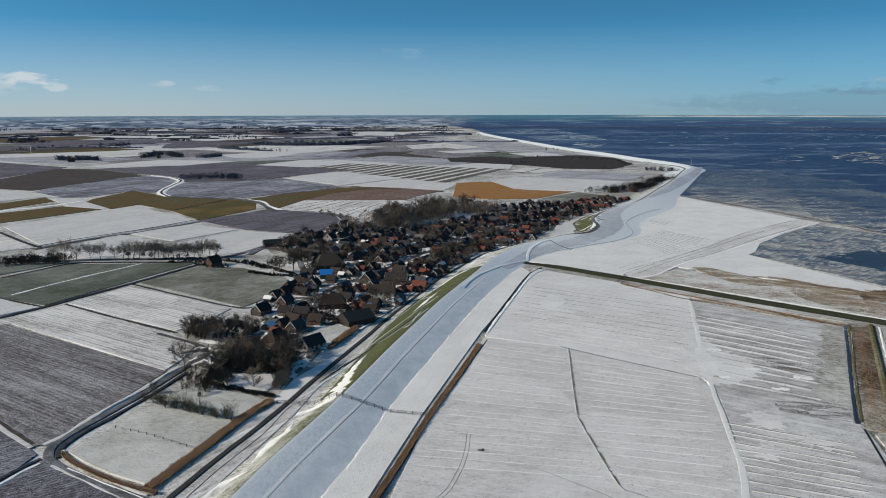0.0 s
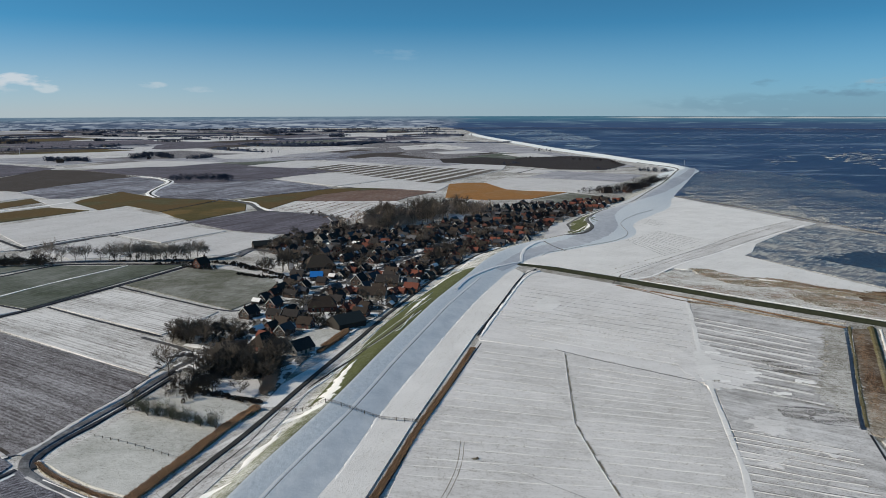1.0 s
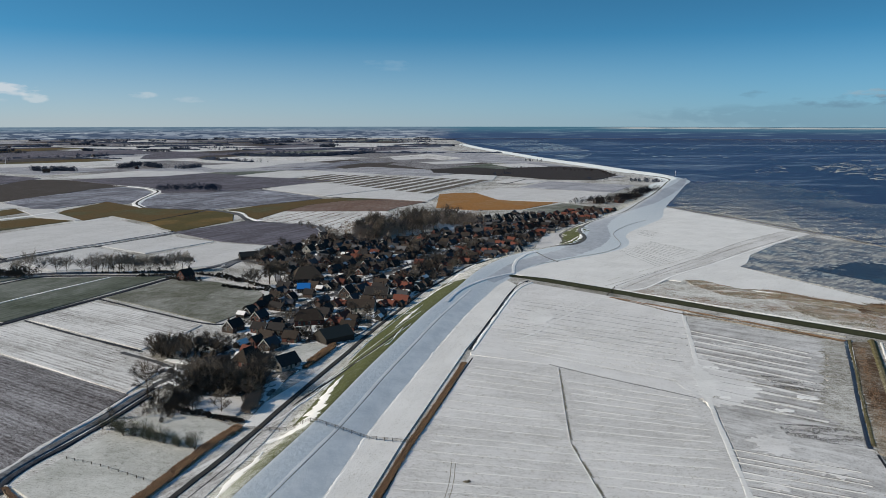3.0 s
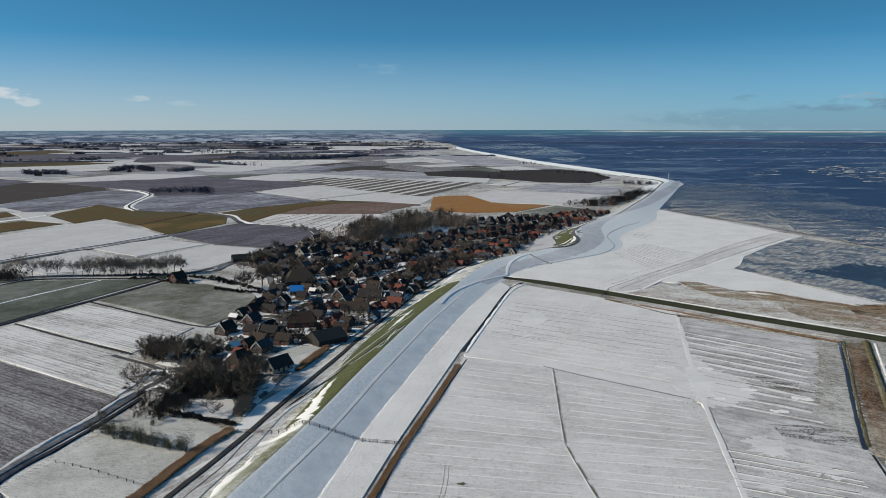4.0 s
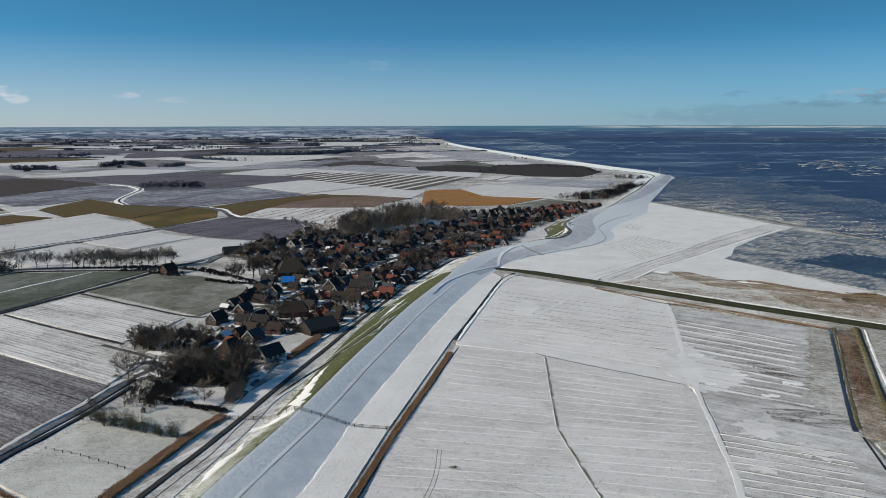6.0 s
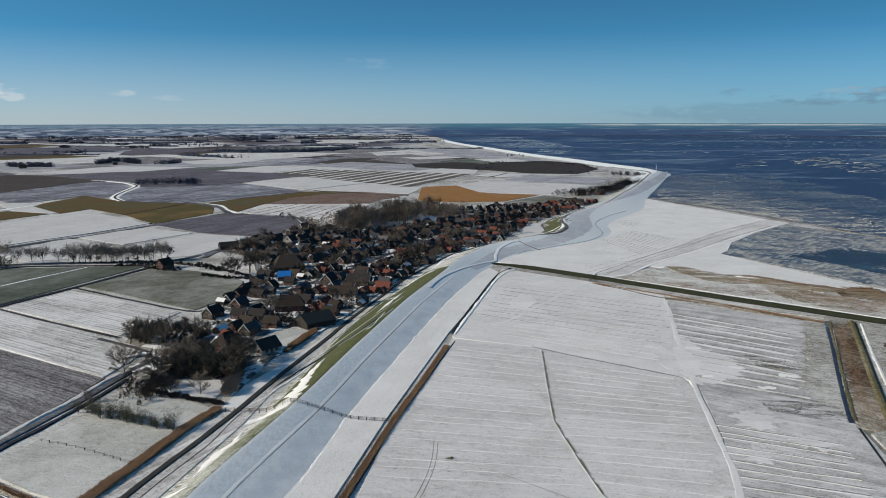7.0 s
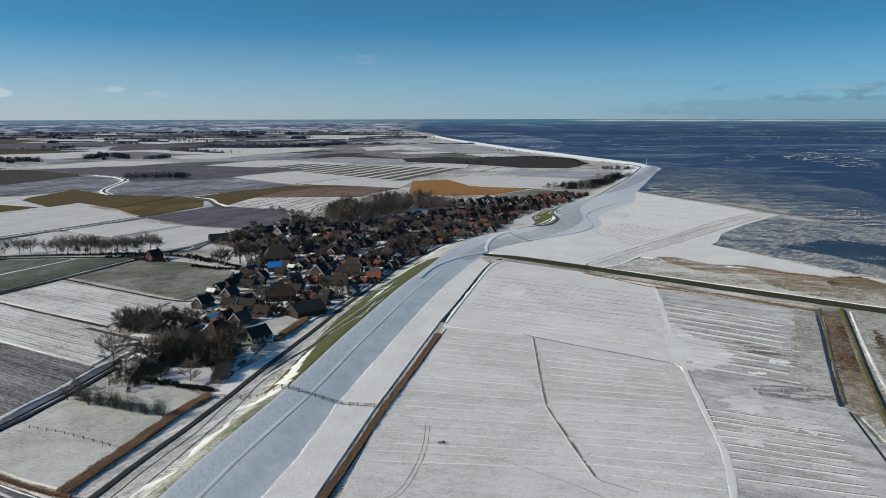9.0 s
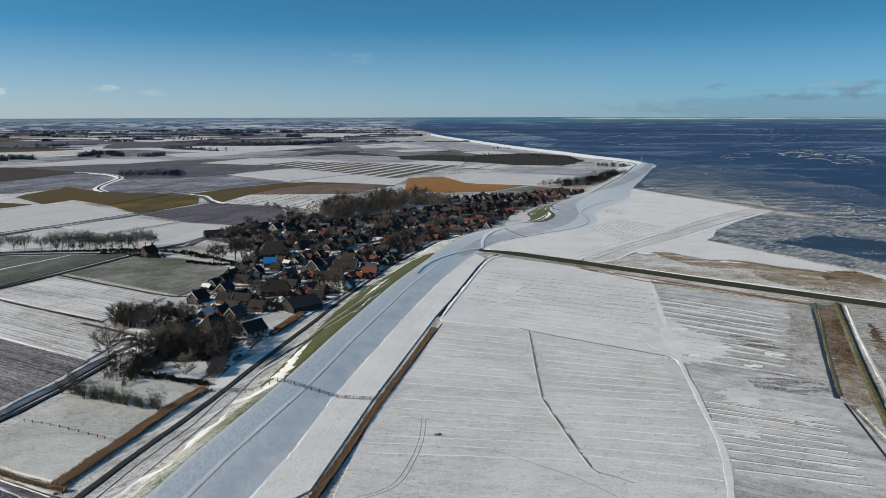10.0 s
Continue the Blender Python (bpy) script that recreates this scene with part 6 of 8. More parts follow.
floes("ice_floes", [(853.6, 1751.7), (1008.1, 1908.6), (1026.1, 1790.3), (911.7, 1481.5), (807.3, 1292.5), (768.3, 1339.9), (788.1, 1491.4), (783.4, 1571.3)], 260, (1.2, 6.5), "band of white ice floes on open water", 3, 0.02, 0.6, stretch=2.4, deep=1.0)
floes("ice_floes", [(1115.0, 2067.1), (1239.1, 1985.3), (1240.5, 1828.0), (1170.5, 1724.6), (1163.7, 1864.3), (1061.5, 1967.8)], 60, (1.5, 7.0), "long thread of white ice far out", 31, 0.01, 0.5, stretch=2.2, deep=1.6)
floes("ice_floes", [(714.2, 1713.1), (791.0, 1757.1), (694.8, 1518.1), (615.6, 1450.5), (645.5, 1561.9)], 40, (1.0, 4.5), "small raft of ice floes on the water", 32, 0.02, 0.5, stretch=2.2, deep=1.8)
floes("ice_floes", [(742.6, 3499.3), (1277.9, 3645.8), (1733.8, 3026.7), (1450.7, 2324.6), (984.2, 1974.8), (798.1, 2060.3), (618.8, 2229.6)], 130, (2.0, 11.0), "scattered pale ice far out on the sea", 33, 0.006, 0.60, stretch=3.0, deep=2.0, mat="floe_blue")
floes("ice_floes", [(197.3, 3808.6), (394.9, 2099.1), (551.5, 2549.6), (580.7, 4232.1)], 1400, (1.5, 8), "pale ice fields off the far coast", 4, 0.003, 0.5, mat="floe_blue")
floes("ice_floes", [(1455.7, 4421.8), (2173.5, 4990.5), (2796.9, 4042.8), (1729.5, 2490.0), (997.4, 2724.7)], 900, (1.5, 5), "long pale ice bands far out", 6, 0.002, 0.6, stretch=4.0, mat="floe_blue")


# ---- reeds ----
def reeds(name, pts, width, height, count, label, seed, lift=0.3):
    rr = random.Random(seed)
    line = spline(pts, 2.0)
    right = sides(line)
    verts, faces = [], []
    for _ in range(count):
        i = rr.randrange(len(line) - 1)
        p = line[i].lerp(line[i + 1], rr.random())
        o = right[i] * (rr.triangular(-1, 1, 0) * width / 2)
        x, y = p[0] + o.x, p[1] + o.y
        k = 0.85 + 0.32 * noise.noise((x * 0.25, y * 0.25, seed))
        if rr.random() > k + 0.25:
            continue
        h, a, w = height * k * rr.uniform(0.5, 1.15), rr.uniform(0, 3.14), rr.uniform(0.02, 0.06)
        dx, dy, lx, ly = math.cos(a) * w, math.sin(a) * w, rr.uniform(-0.3, 0.5), rr.uniform(-0.3, 0.3)
        b = len(verts)
        verts += [(x - dx, y - dy, lift - 0.1), (x + dx, y + dy, lift - 0.1), (x + lx + dx * 1.3, y + ly + dy * 1.3, lift + h * 0.8), (x + lx * 1.6, y + ly * 1.6, lift + h)]
        faces += [(b, b + 1, b + 2), (b, b + 2, b + 3)]
    return tagged(link(name, verts, faces, M["reed"]), label, "reeds", kind="stuff")


reeds("reeds", [(-21.2, 172.9), (-17.8, 187.0), (-11.8, 212.5), (-6.1, 237.8), (2.3, 270.3), (14.5, 320.0)], 2.0, 0.9, 34000, "strip of dry brown reeds along a ditch", 1)
ribbon("reed_bank", [(-21.2, 172.9), (-17.8, 187.0), (-11.8, 212.5), (-6.1, 237.8), (2.3, 270.3), (15.1, 321.7)], 1.8, M["reed_bed"], "brown reed bank", 0.36, category="bank")
reeds("reeds", [(-80.5, 188.4), (-74.2, 211.4), (-66.7, 239.9), (-61.7, 253.3)], 3.4, 1.25, 34000, "tall dry brown reeds beside a meadow", 2)
ribbon("reed_bank", [(-80.5, 188.4), (-74.2, 211.4), (-66.7, 239.9), (-61.7, 253.3)], 3.4, M["reed_bed"], "brown reed bank", 0.38, category="bank")
BEND_REEDS = [(-114.7, 211.1), (-108.0, 204.3), (-98.4, 197.4), (-87.8, 190.7), (-77.6, 186.2)]
reeds("reeds", BEND_REEDS, 1.4, 0.9, 7000, "low dry reeds along the meadow's edge", 3)
ribbon("reed_bank", BEND_REEDS, 1.3, M["reed_bed"], "brown reed bank", 0.44, category="bank")
reeds("reeds", [(-49.5, 322.6), (-46.7, 333.1), (-42.1, 349.5)], 1.8, 1.4, 4200, "dry reeds beside a yard", 4)
reeds("reeds", [(188.2, 338.5), (166.2, 290.5), (141.6, 238.3)], 6.0, 0.6, 1200, "flattened brown reeds beside the water ditch", 5, 0.4)
reeds("reeds", [(195.2, 458.5), (207.2, 447.5), (217.1, 433.8), (228.0, 423.8), (232.4, 414.5), (244.5, 413.8), (246.4, 392.8)], 7.0, 0.6, 2600, "sparse brown reeds at the marsh edge", 6, 0.4)
# meadow inside the bend of the road
field("snow", [(83.7, 614.1), (96.7, 673.7), (110.5, 699.6), (119.7, 703.0), (111.7, 661.9), (109.7, 628.2), (96.9, 613.3)], 30, 0.5, 0)
field("meadow", [(-112.7, 211.5), (-108.5, 228.7), (-102.7, 248.1), (-96.7, 252.3), (-69.8, 239.9), (-70.9, 230.4), (-74.8, 213.4), (-78.1, 198.5), (-81.4, 191.0), (-93.5, 197.1), (-105.1, 205.0)], -20, 0.4, 0.2)
field("meadow", [(-98.0, 258.9), (-94.2, 269.4), (-70.9, 260.0), (-63.3, 253.3), (-64.1, 241.4), (-69.3, 238.0)], -20, 0.4, 0.2)
field("yard", [(-105.3, 299.0), (-98.6, 316.6), (-75.5, 316.2), (-62.5, 308.6), (-59.9, 282.3), (-61.8, 269.6), (-67.7, 282.4), (-86.0, 281.6)], -20, 0.36, 0)
field("snow", [(-85.5, 279.8), (-82.2, 283.9), (-73.7, 281.3), (-67.7, 282.4), (-63.2, 269.7), (-65.1, 264.3), (-71.3, 264.4), (-82.2, 270.0)], -20, 0.4, 0.2)
field("snow", [(10.0, 755.7), (16.9, 773.9), (33.1, 754.2), (27.1, 711.7), (11.6, 696.9)], 30, 0.5, 0)
field("meadow", [(-63.8, 332.2), (-61.0, 343.1), (-57.6, 348.7), (-50.7, 351.2), (-41.9, 345.7), (-46.3, 328.4), (-49.7, 315.9), (-54.0, 326.3)], 30, 0.42, 0)
reeds("reeds", [(-50.0, 315.2), (-46.2, 327.5), (-41.5, 344.7)], 2.2, 1.5, 9000, "dry brown reeds along a snowy meadow", 7)
field("marsh_lit", [(-60.9, 253.3), (-57.8, 276.7), (-45.0, 309.8), (-27.5, 367.4), (-21.5, 386.5), (-37.6, 330.5), (-49.6, 279.3), (-55.6, 252.2)], 60, 0.08, 0)
field("snow_rows", [(-51.1, 241.3), (-47.5, 265.7), (-43.5, 281.9), (-50.6, 265.7), (-55.4, 243.8), (-61.1, 219.9), (-67.8, 191.0), (-71.3, 178.6), (-65.5, 178.6)], 60, 0.08, 0)
field("snow_rows", [(-77.9, 191.0), (-67.0, 236.5), (-61.4, 244.9), (-59.3, 251.1), (-56.3, 250.1), (-62.8, 226.8), (-73.8, 185.9)], 60, 0.08, 0)


# ---- trees ----
def limb(verts, faces, a, b, ra, rb, n=3):
    """A tapered branch from a to b."""
    d = (b - a).normalized()
    u = d.orthogonal().normalized()
    w = d.cross(u)
    k = len(verts)
    for c, r in ((a, ra), (b, rb)):
        for i in range(n):
            t = 6.283 * i / n
            verts.append(tuple(c + (u * math.cos(t) + w * math.sin(t)) * r))
    for i in range(n):
        j = (i + 1) % n
        faces.append((k + i, k + j, k + n + j, k + n + i))


def bare_tree(seed, height, spread, label, fine=6, low=0.16, limbs=10, upright=0.0, bark="twig"):
    """A leafless tree: tapered trunk and limbs, and a crown of fine twigs."""
    rr = random.Random(seed)
    tv, tf, cv, cf = [], [], [], []
    top = Vector((rr.uniform(-0.4, 0.4), rr.uniform(-0.4, 0.4), height * 0.6))
    limb(tv, tf, Vector((0, 0, -0.3)), top * 0.5, height * 0.017, height * 0.013, 6)
    limb(tv, tf, top * 0.5, top, height * 0.013, height * 0.008, 5)

    def grow(a, d, length, r, level):
        b = a + d * length
        if level < 2:
            limb(tv, tf, a, b, r, r * 0.5, 3)
        elif level == 2:
            limb(cv, cf, a, b, r, r * 0.5, 3)
        else:
            o = d.orthogonal().normalized() * r
            k = len(cv)
            cv.extend((tuple(a - o), tuple(a + o), tuple(b)))
            cf.append((k, k + 1, k + 2))
            return
        for i in range((5, 6, fine)[level]):
            t = (i + rr.random()) / (5, 6, fine)[level] * 0.75 + 0.25
            s = Vector((rr.gauss(0, 1), rr.gauss(0, 1), rr.gauss(0, 0.8))).normalized()
            e = (d + s * 0.72 + Vector((0, 0, 0.15))).normalized()
            grow(a.lerp(b, t), e, length * rr.uniform(0.52, 0.74), max(0.028, r * 0.5), level + 1)

    for i in range(limbs):
        h = low + (0.6 - low) * (i + rr.random()) / limbs
        a = 2.4 * i + rr.uniform(-0.4, 0.4)
        d = Vector((math.cos(a), math.sin(a), 0.55 + upright + 1.3 * (h - low))).normalized()
        grow(top * (h / 0.6), d, spread * rr.uniform(0.32, 0.46), height * 0.007, 0)
    grow(top, Vector((0.05, 0.02, 1)).normalized(), height * 0.22, height * 0.008, 0)
    root = new("bare_tree")
    link("trunk", tv, tf, M["bark"], root)
    link("crown", cv, cf, M[bark], root)
    return tagged(root, label, "tree", "bare trees")


def conifer(seed, height, label):
    """A small ragged evergreen: several leaning stems, each with loose clumps of needles."""
    rr = random.Random(seed)
    tv, tf, cv, cf = [], [], [], []
    for _ in range(5):
        a, lean = rr.uniform(0, 6.283), rr.uniform(0.05, 0.4)
        top = Vector((math.cos(a) * lean * height, math.sin(a) * lean * height, height * rr.uniform(0.55, 1.0)))
        limb(tv, tf, Vector((0, 0, -0.2)), top, 0.08, 0.02, 4)
        for _ in range(17):
            c = top * rr.uniform(0.3, 1.0) + Vector((rr.gauss(0, 0.13), rr.gauss(0, 0.13), rr.gauss(0, 0.06))) * height
            r = height * rr.uniform(0.04, 0.11)
            for _ in range(16):
                p = c + Vector((rr.gauss(0, r), rr.gauss(0, r), rr.gauss(0, r * 0.6)))
                p.z = max(0.0, p.z)
                e, k = rr.uniform(0.07, 0.17), len(cv)
                for j in range(3):
                    cv.append(tuple(p + Vector((rr.uniform(-e, e), rr.uniform(-e, e), rr.uniform(-e, e) * 0.7))))
                cf.append((k, k + 1, k + 2))
    root = new("evergreen_tree")
    link("trunk", tv, tf, M["bark"], root)
    link("foliage", cv, cf, M["needle"], root)
    return tagged(root, label, "tree", "evergreen trees")


TREES = [bare_tree(11, 9.5, 8.0, "tall bare deciduous tree with fine twigs", 9, 0.26), bare_tree(12, 8.5, 9.0, "wide bare deciduous tree with fine twigs", 9, 0.24),
         bare_tree(13, 10.5, 6.5, "slender bare tree with upright limbs", 9, 0.24), bare_tree(14, 7.0, 6.5, "low bushy bare tree", 7, 0.03)]
FANS = [bare_tree(15, 10.0, 11.0, "broad bare roadside tree with fanned limbs", 6, 0.14, 11, 0.55, "twig_pale"), bare_tree(16, 9.0, 12.0, "bare roadside tree with a wide low crown", 6, 0.12, 11, 0.35, "twig_pale")]
PINES = [conifer(21, 4.4, "small dark evergreen shrub in a hedge row"), conifer(22, 3.4, "low bushy evergreen shrub"), conifer(23, 5.0, "loose dark evergreen shrub")]
SHOW = {o: True for o in TREES + FANS + PINES}
tr = random.Random(77)


# open snowy plots among the houses, kept free of trees
CLEAR = [(*(21.2, 732.9), 15.0), (*(-55.5, 340.0), 7.0), (-52.3, 333.3, 8.0), (-47.0, 342.2, 7.0)]


def is_clear(x, y):
    return any((x - a) ** 2 + (y - b) ** 2 < r * r for a, b, r in CLEAR)


def plant(kinds, x, y, size):
    """Sets a tree of one of the kinds at x, y; the first of a kind is the kind itself."""
    if is_clear(x, y):
        return None
    src = tr.choice(kinds)
    m = pose(x, y, dike_lift(x, y) + 0.3, 0, 0, tr.uniform(0, 360))
    if SHOW.pop(src, False):
        ob = src
        ob.matrix_basis = m
    else:
        ob = copy_thing(src, m)
    s = size * tr.uniform(0.8, 1.2)
    ob.scale = (s, s, s * tr.uniform(0.9, 1.15))
    return ob


def row(kinds, pts, count, size, spread=0.8):
    line = spline(pts, 1.0)
    for i in range(count):
        p = line[min(len(line) - 1, int((i + 0.5) / count * len(line)))]
        plant(kinds, p[0] + tr.uniform(-spread, spread), p[1] + tr.uniform(-spread, spread), size)


def grove(kinds, poly, count, size):
    xs, ys = [p[0] for p in poly], [p[1] for p in poly]
    done = []
    for _ in range(6000):
        x, y = tr.uniform(min(xs), max(xs)), tr.uniform(min(ys), max(ys))
        if inside(x, y, poly) and all((x - a) ** 2 + (y - b) ** 2 > 9 for a, b in done):
            done.append((x, y))
            plant(kinds, x, y, size)
        if len(done) >= count:
            break


A, B, C, S = TREES
for q in [(-266.9, 516.2), (-260.0, 517.9), (-251.7, 517.4), (-242.9, 518.9), (-235.7, 518.4), (-226.4, 519.9)]:
    plant(FANS, *q, 0.95)
row(FANS, [(-221.4, 519.6), (-201.8, 520.5), (-180.6, 521.4), (-159.4, 528.6)], 19, 0.98, 0.7)
row([S, A], [(-219.2, 519.5), (-194.5, 520.1), (-165.9, 522.6)], 7, 0.45, 1.2)
grove([A, B, C], [(-66.4, 678.5), (-52.5, 729.8), (-26.8, 762.5), (7.0, 788.6), (42.3, 779.1), (36.4, 728.7), (6.1, 691.6), (-23.7, 671.2), (-46.2, 639.4)], 54, 1.45)
COPSE = [(-115.1, 326.2), (-118.8, 336.7), (-114.4, 341.8), (-110.0, 344.3), (-102.7, 350.5), (-90.8, 351.8), (-86.5, 340.2), (-87.6, 323.0), (-96.4, 321.1), (-106.0, 323.3)]
THICK = [(-94.3, 313.9), (-86.7, 318.1), (-77.0, 312.9), (-66.6, 309.3), (-62.3, 294.6), (-62.2, 279.0), (-68.9, 282.4), (-83.1, 282.6), (-88.7, 280.4), (-89.3, 293.4)]
grove([A, C, B], COPSE, 15, 0.72)
grove([S, A], [(-102.6, 301.0), (-86.1, 312.7), (-67.6, 305.9), (-66.0, 288.6), (-69.8, 282.5), (-90.5, 282.8)], 22, 0.75)
row([A, C], [(-118.6, 334.9), (-112.6, 332.9), (-106.7, 336.0), (-98.5, 332.1)], 8, 0.9, 2.0)
row([S, A], [(-108.6, 330.9), (-99.0, 332.6), (-87.9, 339.8)], 5, 0.8, 2.5)
plant([B], *(-101.3, 283.4), 1.2), plant([S], *(-95.5, 276.9), 0.9), plant([S], *(-70.8, 267.2), 1.2)
row([A, C], [(-107.2, 470.8), (-103.0, 477.7), (-97.2, 484.7), (-90.7, 499.5)], 9, 1.1, 3.0)
grove([A, B, C], [(-114.1, 499.8), (-121.9, 543.7), (-119.7, 570.9), (-98.3, 565.7), (-88.6, 526.2), (-96.0, 499.4)], 9, 0.85)
row([A, B], [(-65.0, 314.5), (-63.9, 304.4), (-63.2, 292.3), (-62.6, 277.6)], 9, 1.0, 1.2)
row([A], [(-117.7, 550.0), (-108.0, 564.0), (-101.3, 573.7)], 4, 1.0, 2.0)
row([A, B, C], [(-86.3, 285.3), (-82.6, 287.7), (-76.2, 286.0), (-70.1, 285.7), (-64.7, 286.7)], 12, 1.05, 1.2)
row(PINES, [(-104.5, 253.0), (-95.3, 247.6), (-85.8, 242.9), (-70.5, 236.0)], 24, 1.25, 0.9)
plant([S], *(-105.9, 262.4), 0.5)
row([S], [(-120.7, 755.2), (-99.7, 722.6), (-74.6, 685.5)], 7, 0.7, 3.0)
row([S], [(68.9, 614.5), (80.9, 638.0), (92.6, 637.8)], 6, 0.7, 3.0)


# ---- houses ----
def box(verts, faces, x0, x1, y0, y1, z0, z1):
    k = len(verts)
    verts += [(x, y, z) for z in (z0, z1) for x, y in ((x0, y0), (x1, y0), (x1, y1), (x0, y1))]
    faces += [(k, k + 3, k + 2, k + 1), (k + 4, k + 5, k + 6, k + 7)] + [(k + i, k + (i + 1) % 4, k + 4 + (i + 1) % 4, k + 4 + i) for i in range(4)]


def shared(name, boxes, mat):
    v, f = [], []
    for b in boxes:
        box(v, f, *b)
    me = bpy.data.meshes.new(name)
    me.from_pydata(v, [], f)
    me.materials.append(mat)
    return me


# seen from outside a wall that faces -y
FRAME = shared("window", ((-0.62, 0.62, -0.06, 0.05, 0.0, 0.12), (-0.62, 0.62, -0.06, 0.05, 1.28, 1.4), (-0.62, -0.5, -0.06, 0.05, 0.12, 1.28), (0.5, 0.62, -0.06, 0.05, 0.12, 1.28), (-0.04, 0.04, -0.05, 0.05, 0.12, 1.28)), M["paint_frame"])
PANE = shared("pane", ((-0.52, 0.52, -0.03, 0.03, 0.1, 1.3),), M["glass"])
GLAZED = shared("window", ((-0.62, 0.62, -0.06, 0.05, 0.0, 0.12), (-0.62, 0.62, -0.06, 0.05, 1.28, 1.4), (-0.62, -0.5, -0.06, 0.05, 0.12, 1.28), (0.5, 0.62, -0.06, 0.05, 0.12, 1.28), (-0.52, 0.52, -0.03, 0.03, 0.1, 1.3)), M["paint_frame"])
GLAZED.materials.append(M["glass"])
GLAZED.polygons.foreach_set("material_index", [0] * 24 + [1] * 6)
DOOR = shared("door", ((-0.5, 0.5, -0.06, 0.05, 0.0, 2.1),), M["door"])
CHIMNEY = shared("chimney", ((-0.35, 0.35, -0.3, 0.3, -0.9, 0.9), (-0.42, 0.42, -0.37, 0.37, 0.9, 1.02), (-0.15, 0.15, -0.15, 0.15, 1.02, 1.3)), M["brick_brown"])


def put_on(name, mesh, parent, m):
    ob = new(name, mesh)
    ob.parent = parent
    ob.matrix_basis = m
    return ob


def house(x, y, turn, length, width, eave, rise, wall="brick_brown", roof="tile_black", trim=True, chimney=True, label="", hip=0.0, windows=True, name="house", base=0.25, wing=None):
    """A gabled or hipped house: ridge along its own x, entrance on -y."""
    root = new(name)
    root.matrix_basis = pose(x, y, dike_lift(x, y) + base, 0, 0, turn)
    l, w, top = length / 2, width / 2, eave + rise
    hx = l - hip
    # walls with their gables
    v = [(-l, -w, -0.4), (l, -w, -0.4), (l, w, -0.4), (-l, w, -0.4), (-l, -w, eave), (l, -w, eave), (l, w, eave), (-l, w, eave)]
    f = [(0, 1, 5, 4), (1, 2, 6, 5), (2, 3, 7, 6), (3, 0, 4, 7)]
    if not hip:
        v += [(-l, 0, top - 0.05), (l, 0, top - 0.05)]
        f += [(4, 8, 7), (5, 6, 9)]
    link("wall", v, f, M[wall], root)
    # roof: a thick shell with overhang
    o, th = 0.35, 0.22
    drop = o * rise / w
    ex = l + (o if hip else 0.3)
    rv = []
    for d in (0.0, th):
        rv += [(-ex, -w - o, eave - drop + d), (ex, -w - o, eave - drop + d), (ex, w + o, eave - drop + d), (-ex, w + o, eave - drop + d),
               (-(hx if hip else ex), 0, top + d), ((hx if hip else ex), 0, top + d)]
    rf = []
    for k, s in ((0, -1), (6, 1)):
        q = [(0, 1, 5, 4), (2, 3, 4, 5)] + ([(1, 2, 5), (3, 0, 4)] if hip else [])
        rf += [tuple(k + i for i in (p if s > 0 else p[::-1])) for p in q]
    edge = [(0, 1), (1, 2), (2, 3), (3, 0)] if hip else [(0, 1), (1, 5), (5, 2), (2, 3), (3, 4), (4, 0)]
    rf += [(a, b, b + 6, a + 6) for a, b in edge]
    link("roof", rv, rf, M[roof], root)
    if trim and not hip:
        for sx in (-1, 1):
            bv, bf = [], []
            for sy in (-1, 1):
                k = len(bv)
                for dx in (0.0, 0.08):
                    bx = sx * (ex + 0.01 + dx)
                    bv += [(bx, sy * (w + o), eave - drop - 0.16), (bx, sy * (w + o), eave - drop + 0.26), (bx, 0, top + 0.28), (bx, 0, top - 0.18)]
                bf += [(k, k + 1, k + 2, k + 3), (k + 4, k + 7, k + 6, k + 5), (k + 1, k + 5, k + 6, k + 2), (k, k + 3, k + 7, k + 4), (k, k + 4, k + 5, k + 1)]
            link("bargeboard", bv, bf, M["paint_board"], root, "weathered pale bargeboard")
    if wing:
        wl, ww, we, wr_ = wing
        sx = wl - w
        cx = l - ww / 2 - 0.6
        v = [(cx - ww / 2, -w - sx, -0.4), (cx + ww / 2, -w - sx, -0.4), (cx + ww / 2, -w, -0.4), (cx - ww / 2, -w, -0.4)]
        v += [(a, b, we) for a, b, _ in v] + [(cx, -w - sx, we + wr_), (cx, -w * 0.4, we + wr_)]
        link("wing_wall", v, [(0, 1, 5, 4), (1, 2, 6, 5), (3, 0, 4, 7), (4, 5, 8)], M[wall], root)
        r = []
        for d in (0.0, 0.2):
            r += [(cx - ww / 2 - 0.25, -w - sx - 0.25, we - 0.2 + d), (cx, -w - sx - 0.25, we + wr_ + d), (cx + ww / 2 + 0.25, -w - sx - 0.25, we - 0.2 + d),
                  (cx - ww / 2 - 0.25, -w * 0.6, we - 0.2 + d), (cx, -w * 0.3, we + wr_ + d), (cx + ww / 2 + 0.25, -w * 0.6, we - 0.2 + d)]
        link("wing_roof", r, [(0, 3, 4, 1), (1, 4, 5, 2), (6, 7, 10, 9), (7, 8, 11, 10), (0, 1, 7, 6), (1, 2, 8, 7), (2, 5, 11, 8), (0, 6, 9, 3)], M[roof], root)
    if chimney:
        put_on("chimney", CHIMNEY, root, pose(l * tr.choice((-0.6, 0.55, 0.7)), 0.1, top + 0.2))
    if windows:
        spots = []
        n = max(1, int(length / 3.6))
        for i in range(n):
            u = -l + length * (i + 0.5) / n
            spots += [(u, -w - 0.02, 0.9, 0)]
            if i % 2 == 0 and y < 420:
                spots += [(u, w + 0.02, 0.9, 180)]
